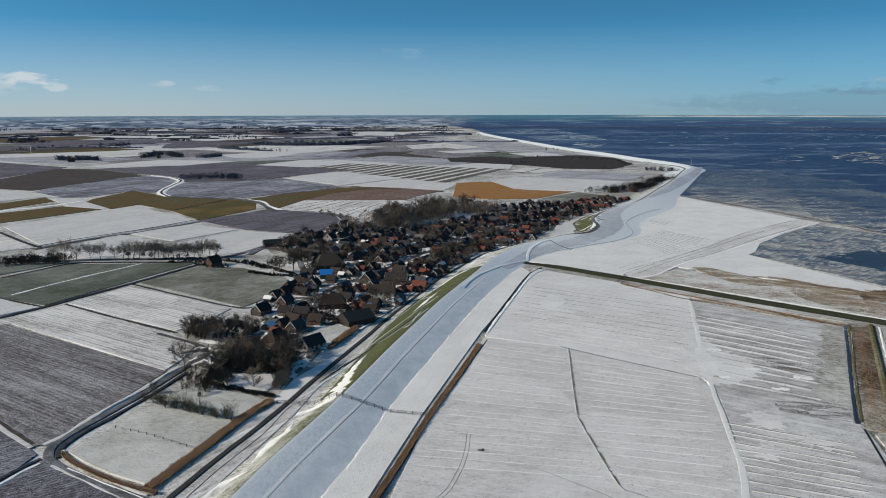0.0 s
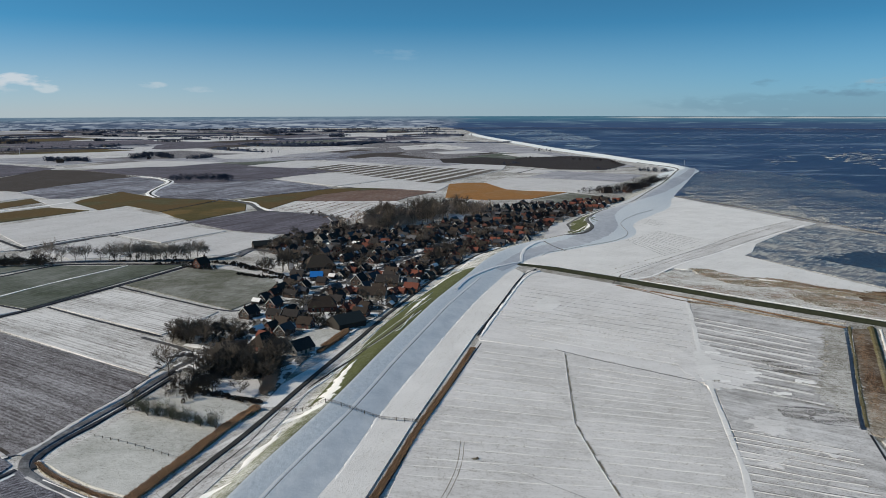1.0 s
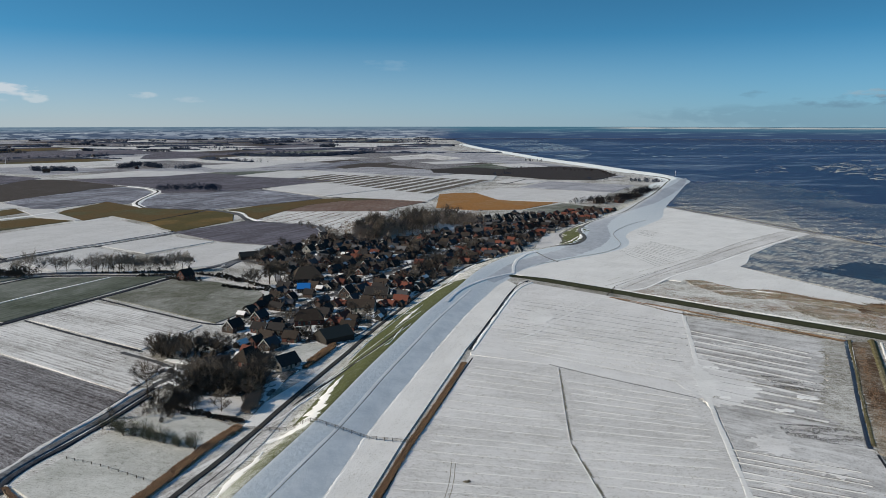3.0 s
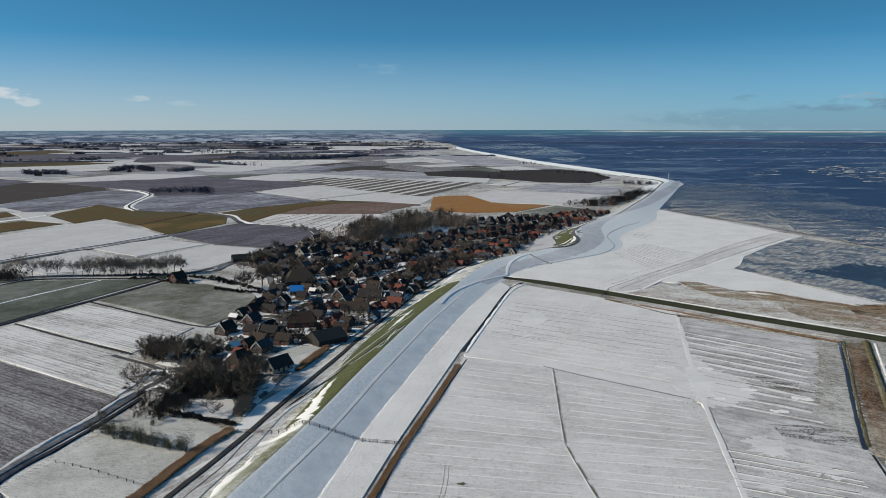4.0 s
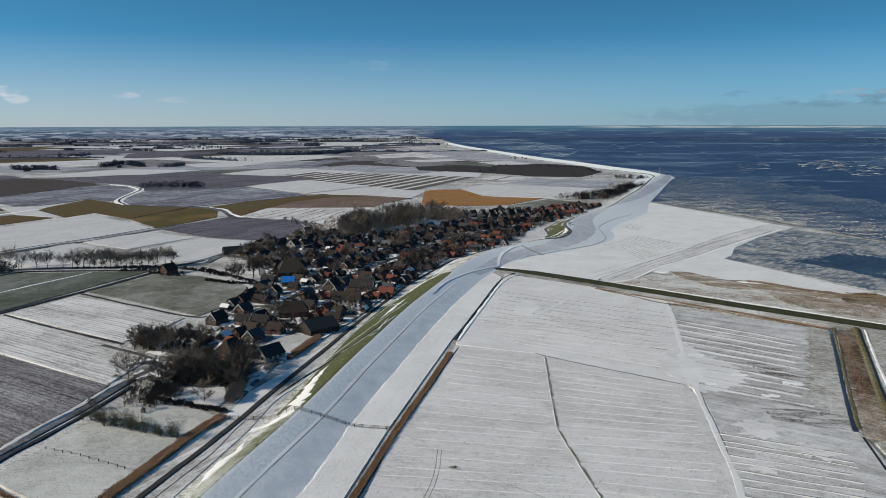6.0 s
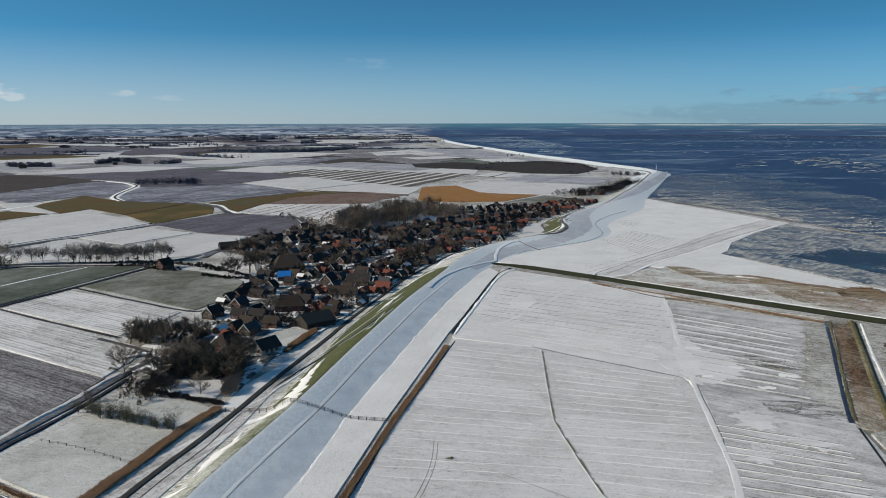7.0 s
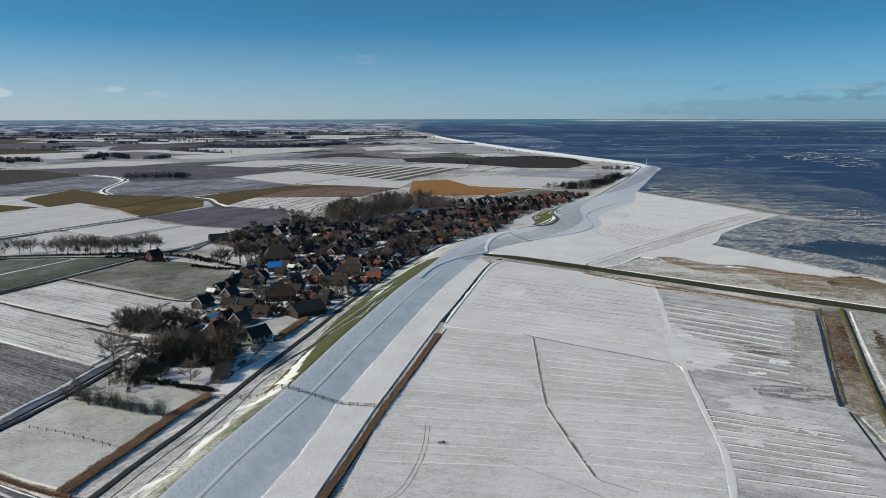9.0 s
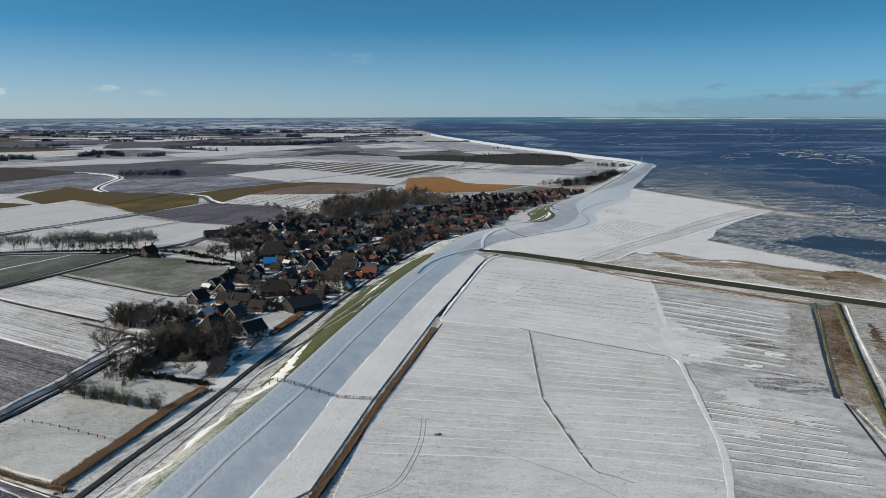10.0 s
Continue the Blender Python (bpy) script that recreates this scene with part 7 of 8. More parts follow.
        for u in (-width * 0.22, width * 0.22):
            spots += [(-l - 0.02, -u, 0.9, -90)] + ([(l + 0.02, u, 0.9, 90)] if y < 420 else [])
        if rise > 2.4 and not hip:
            spots += [(l + 0.02, 0, eave + 0.35, 90), (-l - 0.02, 0, eave + 0.35, -90)]
        for a, b, c, g in spots:
            win = put_on("window", FRAME if y < 420 else GLAZED, root, pose(a, b, c, 0, 0, g))
            if y < 420:
                put_on("pane", PANE, win, pose(0, 0, 0))
        put_on("door", DOOR, root, pose(-l + length * (0.5 if n % 2 == 0 else 0.99 / n), -w - 0.03, 0, 0, 0, 0))
    return tagged(root, label or {"tile_black": "brick house with a black tiled gable roof", "tile_brown": "brick house with a weathered brown tiled roof",
                                 "tile_red": "brick house with a red pantile roof", "tile_grey": "brick house with a blue-grey slate roof", "tile_frost": "brick house with frost on its roof tiles"}.get(roof, "village house"), "house", "village houses")


TAKEN = []


def named_house(p, turn, length, width, eave, rise, *a, **k):
    TAKEN.append((p[0], p[1], max(length, width) * 0.5 + 3.0))
    return house(p[0], p[1], turn, length, width, eave, rise, *a, **k)


named_house((-75.8, 491.9), 20, 19, 15, 2.8, 6.2, "brick_brown", "thatch", False, True, "large farmhouse under a brown hipped thatched roof", hip=5.0)
named_house((-72.1, 457.2), 4, 7.2, 5.4, 3.0, 2.6, "wood_dark", "tarp", False, False, "dark shed with a bright blue sheeted roof")
named_house((-58.7, 386.7), 10, 14, 10, 2.8, 4.4, "brick_red", "tile_brown", False, True, "brick farmhouse with a brown hipped roof", hip=3.0)
named_house((-43.1, 357.1), 40, 15, 11, 2.6, 3.4, "wood_dark", "shed_roof", False, False, "large dark barn with a sheeted roof", windows=False, name="barn")
named_house((-35.0, 412.9), -6, 14, 7.5, 2.6, 3.4, "render", "tile_brown", False, True, "long low house with a brown roof and pale wall")
named_house((-28.7, 442.8), -10, 13, 8, 2.8, 3.6, "brick_brown", "tile_black", True)
named_house((-45.8, 447.5), 70, 9, 6.5, 2.8, 3.4, "brick_brown", "tile_black", True)
named_house((-57.7, 315.9), 52, 10, 7, 2.4, 3.4, "render", "tile_black", True, False, "barn with a black roof and pale gable", name="barn")
named_house((-73.7, 320.7), 60, 10, 8.5, 2.8, 4.4, "brick_red", "tile_brown", False, True, "brick house with a large brown hipped roof", hip=2.4)
named_house((-69.2, 342.9), 65, 8, 5.5, 2.4, 2.8, "brick_brown", "tile_grey", True)
named_house((-79.1, 370.5), -20, 7.5, 5.2, 2.5, 2.4, "brick_red", "tile_black", True)
named_house((-70.7, 368.3), -15, 7.5, 5.5, 2.5, 2.6, "brick_brown", "tile_black", False)
named_house((-61.7, 354.5), -20, 7, 5.5, 2.4, 2.6, "brick_red", "tile_brown", False)
named_house((-92.3, 373.9), 60, 8, 6, 2.6, 3.0, "brick_brown", "tile_black", True)
named_house((-76.5, 349.3), 60, 6, 4.5, 2.2, 2.2, "brick_red", "tile_brown", False)
named_house((-82.3, 345.8), 60, 6, 4, 2.0, 1.4, "wood_dark", "snow_roof", False, False, "low shed under a snowy roof", windows=False, name="shed")
named_house((-85.6, 317.9), 20, 10, 6, 2.0, 2.4, "wood_dark", "tile_black", False, False, "low dark barn beside the lane", windows=False, name="barn")
named_house((-130.2, 574.0), 25, 13, 7, 2.2, 2.8, "wood_dark", "shed_roof", False, False, "dark field barn with a low roof", windows=False, name="barn")
named_house((-153.1, 500.0), 62, 9, 6.5, 2.6, 3.6, "brick_red", "tile_brown", False, True, "low brick farmhouse beside the lane")
named_house((68.2, 595.2), 70, 6, 5, 2.0, 3.6, "render", "tile_black", True, False, "small white gabled house at the dike")
named_house((-88.1, 671.9), 30, 9, 6.5, 2.4, 3.2, "brick_brown", "tile_black", True)
named_house((-89.3, 594.2), 70, 9, 7, 3.0, 3.6, "render", "tile_brown", True)
named_house((-84.0, 392.9), 65, 7.5, 5.5, 2.4, 2.8, "brick_red", "tile_grey", True)
named_house((-93.3, 374.3), 70, 7.5, 5.8, 2.4, 2.8, "brick_brown", "tile_black", True)
for i in range(14):
    q = Vector((36.0, 800.0)).lerp(Vector((112.0, 786.0)), i / 13)
    named_house((q.x + (i * 37 % 11 - 5) * 0.5, q.y + (i * 53 % 13 - 6) * 1.6), 30 + 14 * (i * 7 % 4), 6.8, 5.0, 2.5, 3.1, "render" if i % 4 == 1 else ("brick_brown", "brick_red")[i % 2], "tile_black", True, True, "newer house with a steep black roof and white gable edge")
for i in range(9):
    q = Vector((109.8, 760.6)).lerp(Vector((170.0, 838.0)), i / 8)
    named_house((q.x + (i * 29 % 7 - 3) * 0.8, q.y), 45 + 20 * (i * 5 % 3), 7.0, 5.2, 2.5, 3.0, ("brick_red", "brick_brown", "brick_brown")[i % 3], ("tile_black", "tile_brown", "tile_red")[i % 3], i % 2 == 0)

TAKEN += [(*(21.2, 732.9), 12.0), (*(-57.6, 341.5), 9.0), (*(-52.7, 367.6), 4.0), (-52.3, 333.3, 9.0), (-47.0, 342.2, 6.0)]
STREET = [(-96.2, 318.0), (-90.1, 338.0), (-79.3, 361.4), (-68.3, 374.2), (-67.3, 418.5), (-56.6, 447.6), (-32.9, 499.1), (0.8, 577.7), (44.5, 657.2), (89.1, 705.1), (143.5, 777.7)]
ribbon("village_street", STREET, 5.0, M["slush"], "narrow village street with slush", 0.42)
ribbon("village_street", [(-72.0, 418.6), (-89.3, 481.1), (-107.8, 540.9), (-133.2, 564.2), (-139.0, 536.7)], 4.0, M["slush"], "narrow village lane with slush", 0.42)
ribbon("village_street", [(-32.9, 499.1), (-45.2, 563.4), (-68.9, 630.5), (-83.1, 671.9)], 4.0, M["slush"], "narrow village lane with slush", 0.42)
ribbon("village_street", [(0.8, 577.7), (-8.5, 638.9), (6.1, 691.6), (39.8, 753.1), (94.9, 752.3)], 4.0, M["slush"], "narrow village lane with slush", 0.42)
GROUNDS = [(-88.5, 298.7), (-91.3, 332.6), (-89.0, 367.8), (-96.9, 383.4), (-91.6, 421.4), (-85.7, 450.9), (-92.5, 499.5), (-120.6, 564.1), (-125.8, 616.6), (-106.7, 633.9), (-83.9, 678.7), (-41.9, 645.5), (-4.0, 677.7), (40.7, 770.2), (87.8, 846.5), (131.0, 845.8), (189.3, 889.2), (209.9, 877.4), (184.1, 834.6), (125.2, 735.5), (99.0, 683.4), (80.1, 631.9), (47.8, 577.3), (25.2, 548.7), (4.3, 491.2), (-15.5, 426.5), (-28.3, 378.4), (-39.2, 345.2), (-53.9, 306.0), (-59.9, 265.7)]
VILLAGE = [(-88.3, 330.8), (-89.0, 367.8)] + GROUNDS[3:-2] + [(-48.9, 320.3), (-59.7, 298.5), (-71.2, 298.6), (-82.0, 310.0)]
field("yard", GROUNDS, 60, 0.36, 0, "village_ground")
FAR_V, FAR_F, FAR_S = [], [], []


def far_house(x, y, turn, length, width, eave, rise, wall, roof):
    """A house at the far end of the village, joined with its neighbours: walls with gables and an overhanging roof."""
    k, l_, w_ = len(FAR_V), length / 2, width / 2
    m = pose(x, y, 0.25, 0, 0, turn)
    pts = [(-l_, -w_, -0.4), (l_, -w_, -0.4), (l_, w_, -0.4), (-l_, w_, -0.4), (-l_, -w_, eave), (l_, -w_, eave), (l_, w_, eave), (-l_, w_, eave), (-l_, 0, eave + rise), (l_, 0, eave + rise)]
    o, d = 0.3, 0.3 * rise / w_
    pts += [(sx * (l_ + o), sy * (w_ + o), eave - d + 0.06) for sx, sy in ((-1, -1), (1, -1), (1, 1), (-1, 1))] + [(-l_ - o, 0, eave + rise + 0.1), (l_ + o, 0, eave + rise + 0.1)]
    FAR_V.extend(tuple(m @ Vector(p)) for p in pts)
    f = [(0, 1, 5, 4), (1, 2, 6, 9, 5), (2, 3, 7, 6), (3, 0, 4, 8, 7), (10, 11, 15, 14), (12, 13, 14, 15)]
    FAR_F.extend(tuple(k + i for i in q) for q in f)
    FAR_S.extend([wall] * 4 + [roof] * 2)


BUILT = [0]
street_pts = [p for s in (STREET,) for p in spline(s, 4.0)]
hr = random.Random(4)
AX = radians(62)
eu, ev = Vector((math.cos(AX), math.sin(AX))), Vector((math.sin(AX), -math.cos(AX)))
c0 = Vector((-34.1, 518.9))
for iu in range(-22, 52):
    for iv in range(-22, 22):
        p = c0 + eu * (iu * 11.5 + hr.uniform(-2.5, 2.5)) + ev * (iv * 10.0 + (iu % 2) * 4 + hr.uniform(-2, 2))
        if not inside(p.x, p.y, VILLAGE) or hr.random() < 0.10:
            continue
        if any((p.x - a) ** 2 + (p.y - b) ** 2 < (r + 2.5) ** 2 for a, b, r in TAKEN):
            continue
        if any((p.x - s[0]) ** 2 + (p.y - s[1]) ** 2 < 36 for s in street_pts) or dike_lift(p.x, p.y) > 0.4:
            continue
        near_dike = dike_lift(p.x + 24, p.y - 12) > 0.2 or dike_lift(p.x + 38, p.y - 18) > 0.2
        roof = hr.choices(("tile_black", "tile_brown", "tile_red", "tile_grey", "tile_frost"), (34, 22, 32, 6, 6) if near_dike else (42, 18, 9, 22, 9))[0]
        wall = hr.choices(("brick_brown", "brick_red", "render"), (62, 34, 4))[0]
        turn = math.degrees(AX) + hr.choice((0, 0, 90)) + hr.uniform(-9, 9)
        BUILT[0] += 1
        if BUILT[0] > 225:
            far_house(p.x, p.y, turn, hr.uniform(5.5, 9.0), hr.uniform(4.2, 5.4), hr.uniform(1.8, 2.3), hr.uniform(1.8, 2.6), ("brick_brown", "brick_red", "render").index(wall), 3 + ("tile_black", "tile_brown", "tile_red", "tile_grey", "tile_frost").index(roof))
            continue
        house(p.x, p.y, turn, hr.uniform(5.5, 9.0), hr.uniform(4.2, 5.4), hr.uniform(1.8, 2.3), hr.uniform(1.8, 2.6), wall, roof, hr.random() < 0.14, hr.random() < 0.8, wing=(hr.uniform(4.2, 6.0), hr.uniform(2.8, 3.8), hr.uniform(1.8, 2.1), hr.uniform(1.2, 1.8)) if hr.random() < 0.5 else None)
        if hr.random() < 0.75:
            g = p - eu * hr.uniform(5.5, 7) + ev * hr.uniform(-4, 4)
            house(g.x, g.y, turn + hr.choice((0, 90)), hr.uniform(3, 5.5), hr.uniform(2.6, 3.6), 1.9, 1.2, hr.choice(("wood_dark", "brick_brown")), hr.choice(("tile_black", "shed_roof", "tile_brown", "tile_grey", "shed_roof", "tile_brown", "tile_black", "snow_roof")), False, False, "small garden shed with a low gable roof", windows=False, name="shed")
        if hr.random() < (0.4 if p.y < 540 else 0.22):
            g = p + eu * 6.5 + ev * hr.uniform(-4, 4)
            plant([A, B, C, S], g.x, g.y, hr.uniform(0.6, 1.05))

if FAR_V:
    tagged(link("far_houses", FAR_V, FAR_F, [M[k] for k in ("brick_brown", "brick_red", "render", "tile_black", "tile_brown", "tile_red", "tile_grey", "tile_frost")], slots=FAR_S), "crowded brick houses at the far end of the village", "houses", kind="stuff")


# ---- far woods and farms ----
def far_wood(pts, count, height, spread, seed, mat="brush", label="distant clump of dark bare trees", name="far_trees", poly=None, twiggy=False, flat=1.4, tuft=1.0):
    """Bare trees and hedges far off: each a few limbs and a ragged cloud of twig tufts, joined."""
    rr = random.Random(seed)
    line = spline(pts, 10.0 if spread > 4.5 else 1.5)
    verts, faces = [], []
    for _ in range(count):
        p = rr.choice(line)
        x, y = p[0] + rr.gauss(0, spread), p[1] + rr.gauss(0, spread * flat)
        if is_clear(x, y) or poly and not inside(x, y, poly):
            continue
        h = height * rr.uniform(0.45, 1.1)
        limb(verts, faces, Vector((x, y, 0)), Vector((x, y, h * 0.6)), h * 0.028, h * 0.012, 3)
        for j in range(230 if twiggy else int(64 / tuft ** 1.6)):
            a, b = rr.uniform(0, 6.283), rr.uniform(-0.7 if twiggy else -1.15, 1.0)
            r = h * 0.42 * math.sqrt(max(0.05, 1 - b * b)) * rr.uniform(0.4, 1.1)
            c = Vector((x + math.cos(a) * r, y + math.sin(a) * r, h * (0.55 + 0.42 * b)))
            s = h * rr.uniform(0.08, 0.2) * tuft
            k = len(verts)
            if twiggy:
                d = (c - Vector((x, y, h * 0.15)) + Vector((rr.gauss(0, 0.4), rr.gauss(0, 0.4), rr.gauss(0.2, 0.4)))).normalized() * h * rr.uniform(0.15, 0.32)
                o = d.orthogonal().normalized() * 0.045
                verts += [tuple(c - o), tuple(c + o), tuple(c + d)]
                faces.append((k, k + 1, k + 2))
                continue
            for e in range(3):
                verts.append(tuple(c + Vector((rr.uniform(-s, s), rr.uniform(-s, s), rr.uniform(-s, s)))))
            faces.append((k, k + 1, k + 2))
    return tagged(link(name, verts, faces, M[mat]), label, "woodland", kind="stuff")


def far_belt(pts, height, width, seed):
    """A belt of woodland far off: one long thicket with an uneven crown line."""
    rr = random.Random(seed)
    line = spline(pts, 7.0)
    right = sides(line)
    verts, faces = [], []
    for i, p in enumerate(line):
        h = height * max(0.12, 0.62 + 0.75 * noise.noise((p[0] * 0.02, p[1] * 0.02, seed)) + rr.uniform(-0.22, 0.22))
        for o, z in ((-0.5, 0.0), (-0.42, 0.55), (-0.12, 0.95), (0.16, 0.9), (0.42, 0.5), (0.5, 0.0)):
            j = 1 + rr.uniform(-0.25, 0.25)
            verts.append((p[0] + right[i].x * o * width * j, p[1] + right[i].y * o * width * j, h * z * j))
    for i in range(len(line) - 1):
        for j in range(5):
            a = i * 6 + j
            faces.append((a, a + 6, a + 7, a + 1))
    return tagged(link("far_wood", verts, faces, M["hazy_brush"]), "distant dark belt of bare woodland", "woodland", kind="stuff")


br_ = random.Random(12)
for i in range(34):
    fy = 1900 + 2850 * br_.random() ** 0.55
    fx = br_.uniform(-0.62, -0.015) * fy
    far_belt([(fx, fy), (fx + br_.uniform(50, 180), fy + br_.uniform(-25, 25)), (fx + br_.uniform(200, 520), fy + br_.uniform(-40, 40))], br_.uniform(4, 8), br_.uniform(10, 30), i)
for i, q in enumerate(([(-550.4, 2311.0), (-467.6, 2270.6), (-308.8, 2300.2), (-177.0, 2540.3)], [(-593.4, 2108.2), (-502.5, 2015.2), (-431.9, 1957.0)], [(-77.9, 3377.1), (29.8, 3292.0), (102.4, 3213.0)], [(-973.2, 2256.8), (-925.1, 2290.6)], [(-1648.4, 2926.8), (-1594.8, 3110.0), (-1489.6, 3171.0)], [(-491.0, 2385.4), (-381.3, 2341.2), (-254.8, 2414.8)])):
    far_belt(q, 9, 18, 300 + i)
FAR = (([(182.7, 957.9), (204.9, 964.3), (230.6, 984.7), (270.4, 1028.3), (314.1, 1119.7)], 170, 8, 7), ([(212.5, 950.8), (243.1, 977.4), (301.3, 1102.0)], 110, 9, 8), ([(-380.7, 1141.8), (-364.7, 1150.6), (-347.6, 1159.6), (-331.3, 1158.4), (-308.1, 1146.6)], 40, 9, 5),
       ([(336.5, 1323.3), (356.9, 1310.3), (382.7, 1285.3)], 16, 6, 4), ([(-798.8, 1619.0), (-760.9, 1596.7), (-742.0, 1614.4), (-701.5, 1592.0)], 60, 10, 4), ([(-652.3, 1688.9), (-649.1, 1732.8), (-650.9, 1803.7), (-608.5, 1752.4), (-571.9, 1704.1)], 66, 11, 4), ([(-524.2, 1678.4), (-508.4, 1698.9), (-498.8, 1743.2)], 30, 9, 4), ([(-593.4, 2108.2), (-502.5, 2015.2), (-398.2, 1929.1)], 26, 9, 12),
       ([(-559.4, 2349.3), (-467.6, 2270.6), (-308.8, 2300.2), (-177.0, 2540.3)], 150, 10, 12), ([(-190.5, 2736.2), (-114.7, 2899.0)], 16, 10, 14), ([(-79.8, 3459.0), (29.8, 3292.0), (102.4, 3213.0)], 26, 12, 20), ([(-1615.4, 2867.7), (-1523.3, 3243.2)], 26, 11, 20),
       ([(-1097.4, 2193.4), (-1016.6, 2223.8)], 10, 8, 8), ([(-973.2, 2256.8), (-925.1, 2290.6)], 12, 11, 10), ([(-1238.2, 3225.5), (-1150.6, 3448.8)], 20, 12, 14), ([(-2244.0, 3994.3), (-2123.7, 4333.3)], 20, 12, 25), ([(-1800.8, 3960.6), (-1613.1, 4291.0)], 26, 12, 25),
       ([(-1221.6, 3916.5), (-945.0, 3605.6)], 16, 12, 20), ([(-1081.5, 4246.9), (-760.0, 3988.2)], 18, 12, 20), ([(-765.9, 4347.2), (-427.7, 4074.2)], 18, 12, 20), ([(-415.9, 3961.3), (-259.9, 4178.8)], 12, 12, 20), ([(271.3, 1350.8), (295.6, 1337.1)], 9, 6, 4),
       ([(335.3, 1310.8), (382.7, 1285.3)], 14, 6, 5), ([(124.3, 1468.9), (148.5, 1499.8)], 8, 6, 5), ([(249.2, 2014.5), (284.3, 1957.0)], 9, 6, 8), ([(-1121.8, 1982.9), (-1064.0, 2036.9)], 8, 9, 6), ([(-766.6, 2767.1), (-638.6, 2814.3)], 14, 10, 14))
wr = random.Random(31)
for i in range(46):
    fy = 2350 + 2350 * wr.random() ** 0.6
    fx = wr.uniform(-0.62, -0.01) * fy
    FAR += (([(fx, fy), (fx + wr.uniform(20, 90) * wr.choice((1, 1, 3)), fy + wr.uniform(-20, 20))], wr.randint(40, 80), wr.uniform(7, 11), 5),)
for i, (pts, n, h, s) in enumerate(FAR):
    # all but the two nearest groves take the haze-tinted brush
    far_wood(pts, n * 2 if 1 < i < 9 else n, h, s, 100 + i, "hazy_brush" if i > 1 else "grove", flat=0.8, tuft=0.6 if i < 12 else 1.0, twiggy=i < 3)
far_wood([(157.4, 1621.7), (199.7, 1684.1), (283.8, 1611.3), (338.0, 1565.8), (340.2, 1454.0)], 60, 5, 6, 424, "grove", "low scrub on dark soil near the coast", "scrub", twiggy=True)
far_wood([(-58.8, 664.9), (-44.8, 692.2), (-25.1, 714.0), (6.5, 737.0), (37.0, 753.1)], 120, 13, 9, 401, "wood_brush", "dense bare wood at the village edge", "wood", twiggy=True)
far_wood([(-58.8, 664.9), (-44.8, 692.2), (-25.4, 721.7), (6.7, 753.5), (39.5, 770.2)], 130, 12, 9, 411, "wood_brush", "dense bare wood at the village edge", "wood", tuft=0.5)
far_wood([(-66.3, 652.1), (-48.0, 664.8), (-29.2, 685.0)], 40, 6, 6, 402, "wood_brush", "thicket at the edge of the wood", "thicket", twiggy=True)
far_wood([(-88.6, 301.7), (-81.8, 299.9), (-75.1, 298.1), (-69.4, 300.6), (-64.4, 292.0), (-68.4, 286.9), (-76.8, 288.7), (-84.3, 286.5)], 230, 3.7, 3.4, 403, "brush", "dense leafless thicket between the trees", "thicket", poly=THICK, twiggy=True)
far_wood([(-115.5, 334.8), (-111.4, 339.8), (-106.5, 346.9), (-100.8, 352.3), (-93.8, 353.9), (-88.4, 342.2), (-93.2, 333.5), (-101.5, 330.5)], 120, 3.0, 4.0, 422, "brush", "dense dark copse beside the lane", "copse", poly=COPSE, twiggy=True)
far_wood([(-71.5, 305.1), (-66.7, 297.6), (-63.9, 288.6), (-64.0, 281.5)], 46, 4.8, 1.6, 423, "brush", "dark bare trees at the end of the thicket", "thicket", twiggy=True)
far_wood([(-89.9, 268.3), (-86.3, 266.4), (-83.7, 267.4), (-82.1, 270.7), (-85.6, 275.1), (-89.5, 276.5)], 20, 6.0, 1.5, 421, "brush", "tall dark thicket at the edge of a plot", "thicket", twiggy=True)
far_wood([(-102.6, 334.1), (-103.5, 349.8), (-99.1, 357.1), (-91.9, 346.0)], 11, 2.6, 3.0, 413, "brush", "dark garden thicket beside the lane", "thicket", twiggy=True)
far_wood([(-97.6, 273.4), (-91.0, 267.2), (-84.2, 263.7), (-82.5, 269.6), (-90.1, 278.4), (-96.0, 278.4)], 26, 4.0, 2.2, 420, "brush", "dark garden thicket beside a snowy plot", "thicket", twiggy=True)
far_wood([(-90.9, 272.4), (-81.8, 267.3), (-70.7, 261.8), (-62.1, 258.0)], 110, 1.5, 0.4, 414, "brush", "low dark hedge round a snowy plot", "hedge", twiggy=True)
far_wood([(-62.0, 267.4), (-61.9, 276.4), (-62.3, 286.0)], 90, 3.4, 1.0, 415, "wood_brush", "brown hedge beside the plot", "hedge", twiggy=True)
far_wood([(-135.0, 511.5), (-116.0, 492.6), (-97.7, 471.8), (-87.3, 452.7)], 210, 1.5, 1.0, 416, "brush", "dark hedge along the village lane", "hedge", twiggy=True)
far_wood([(-295.0, 501.2), (-275.4, 506.8), (-256.6, 508.7)], 90, 6, 3, 404, "brush", "dark hedge beside the lane", "hedge", twiggy=True)
far_wood([(-221.0, 519.6), (-194.5, 520.1), (-158.8, 526.4)], 70, 1.3, 0.8, 405, "brush", "low brush under the tree row", "hedge", twiggy=True)
far_wood([(-118.6, 338.1), (-107.7, 336.2), (-94.3, 334.4), (-85.8, 341.7)], 9, 2.6, 3, 406, "brush", "dense leafless thicket between the trees", "thicket", twiggy=True)
far_wood([(-124.0, 476.1), (-107.9, 467.4), (-89.2, 460.6)], 150, 1.4, 1.0, 407, "brush", "low garden brush", "hedge", twiggy=True)
far_wood([(-185.0, 508.1), (-167.2, 511.9), (-144.3, 511.7), (-116.2, 488.5)], 130, 1.7, 1.0, 409, "brush", "low farmyard brush", "hedge", twiggy=True)
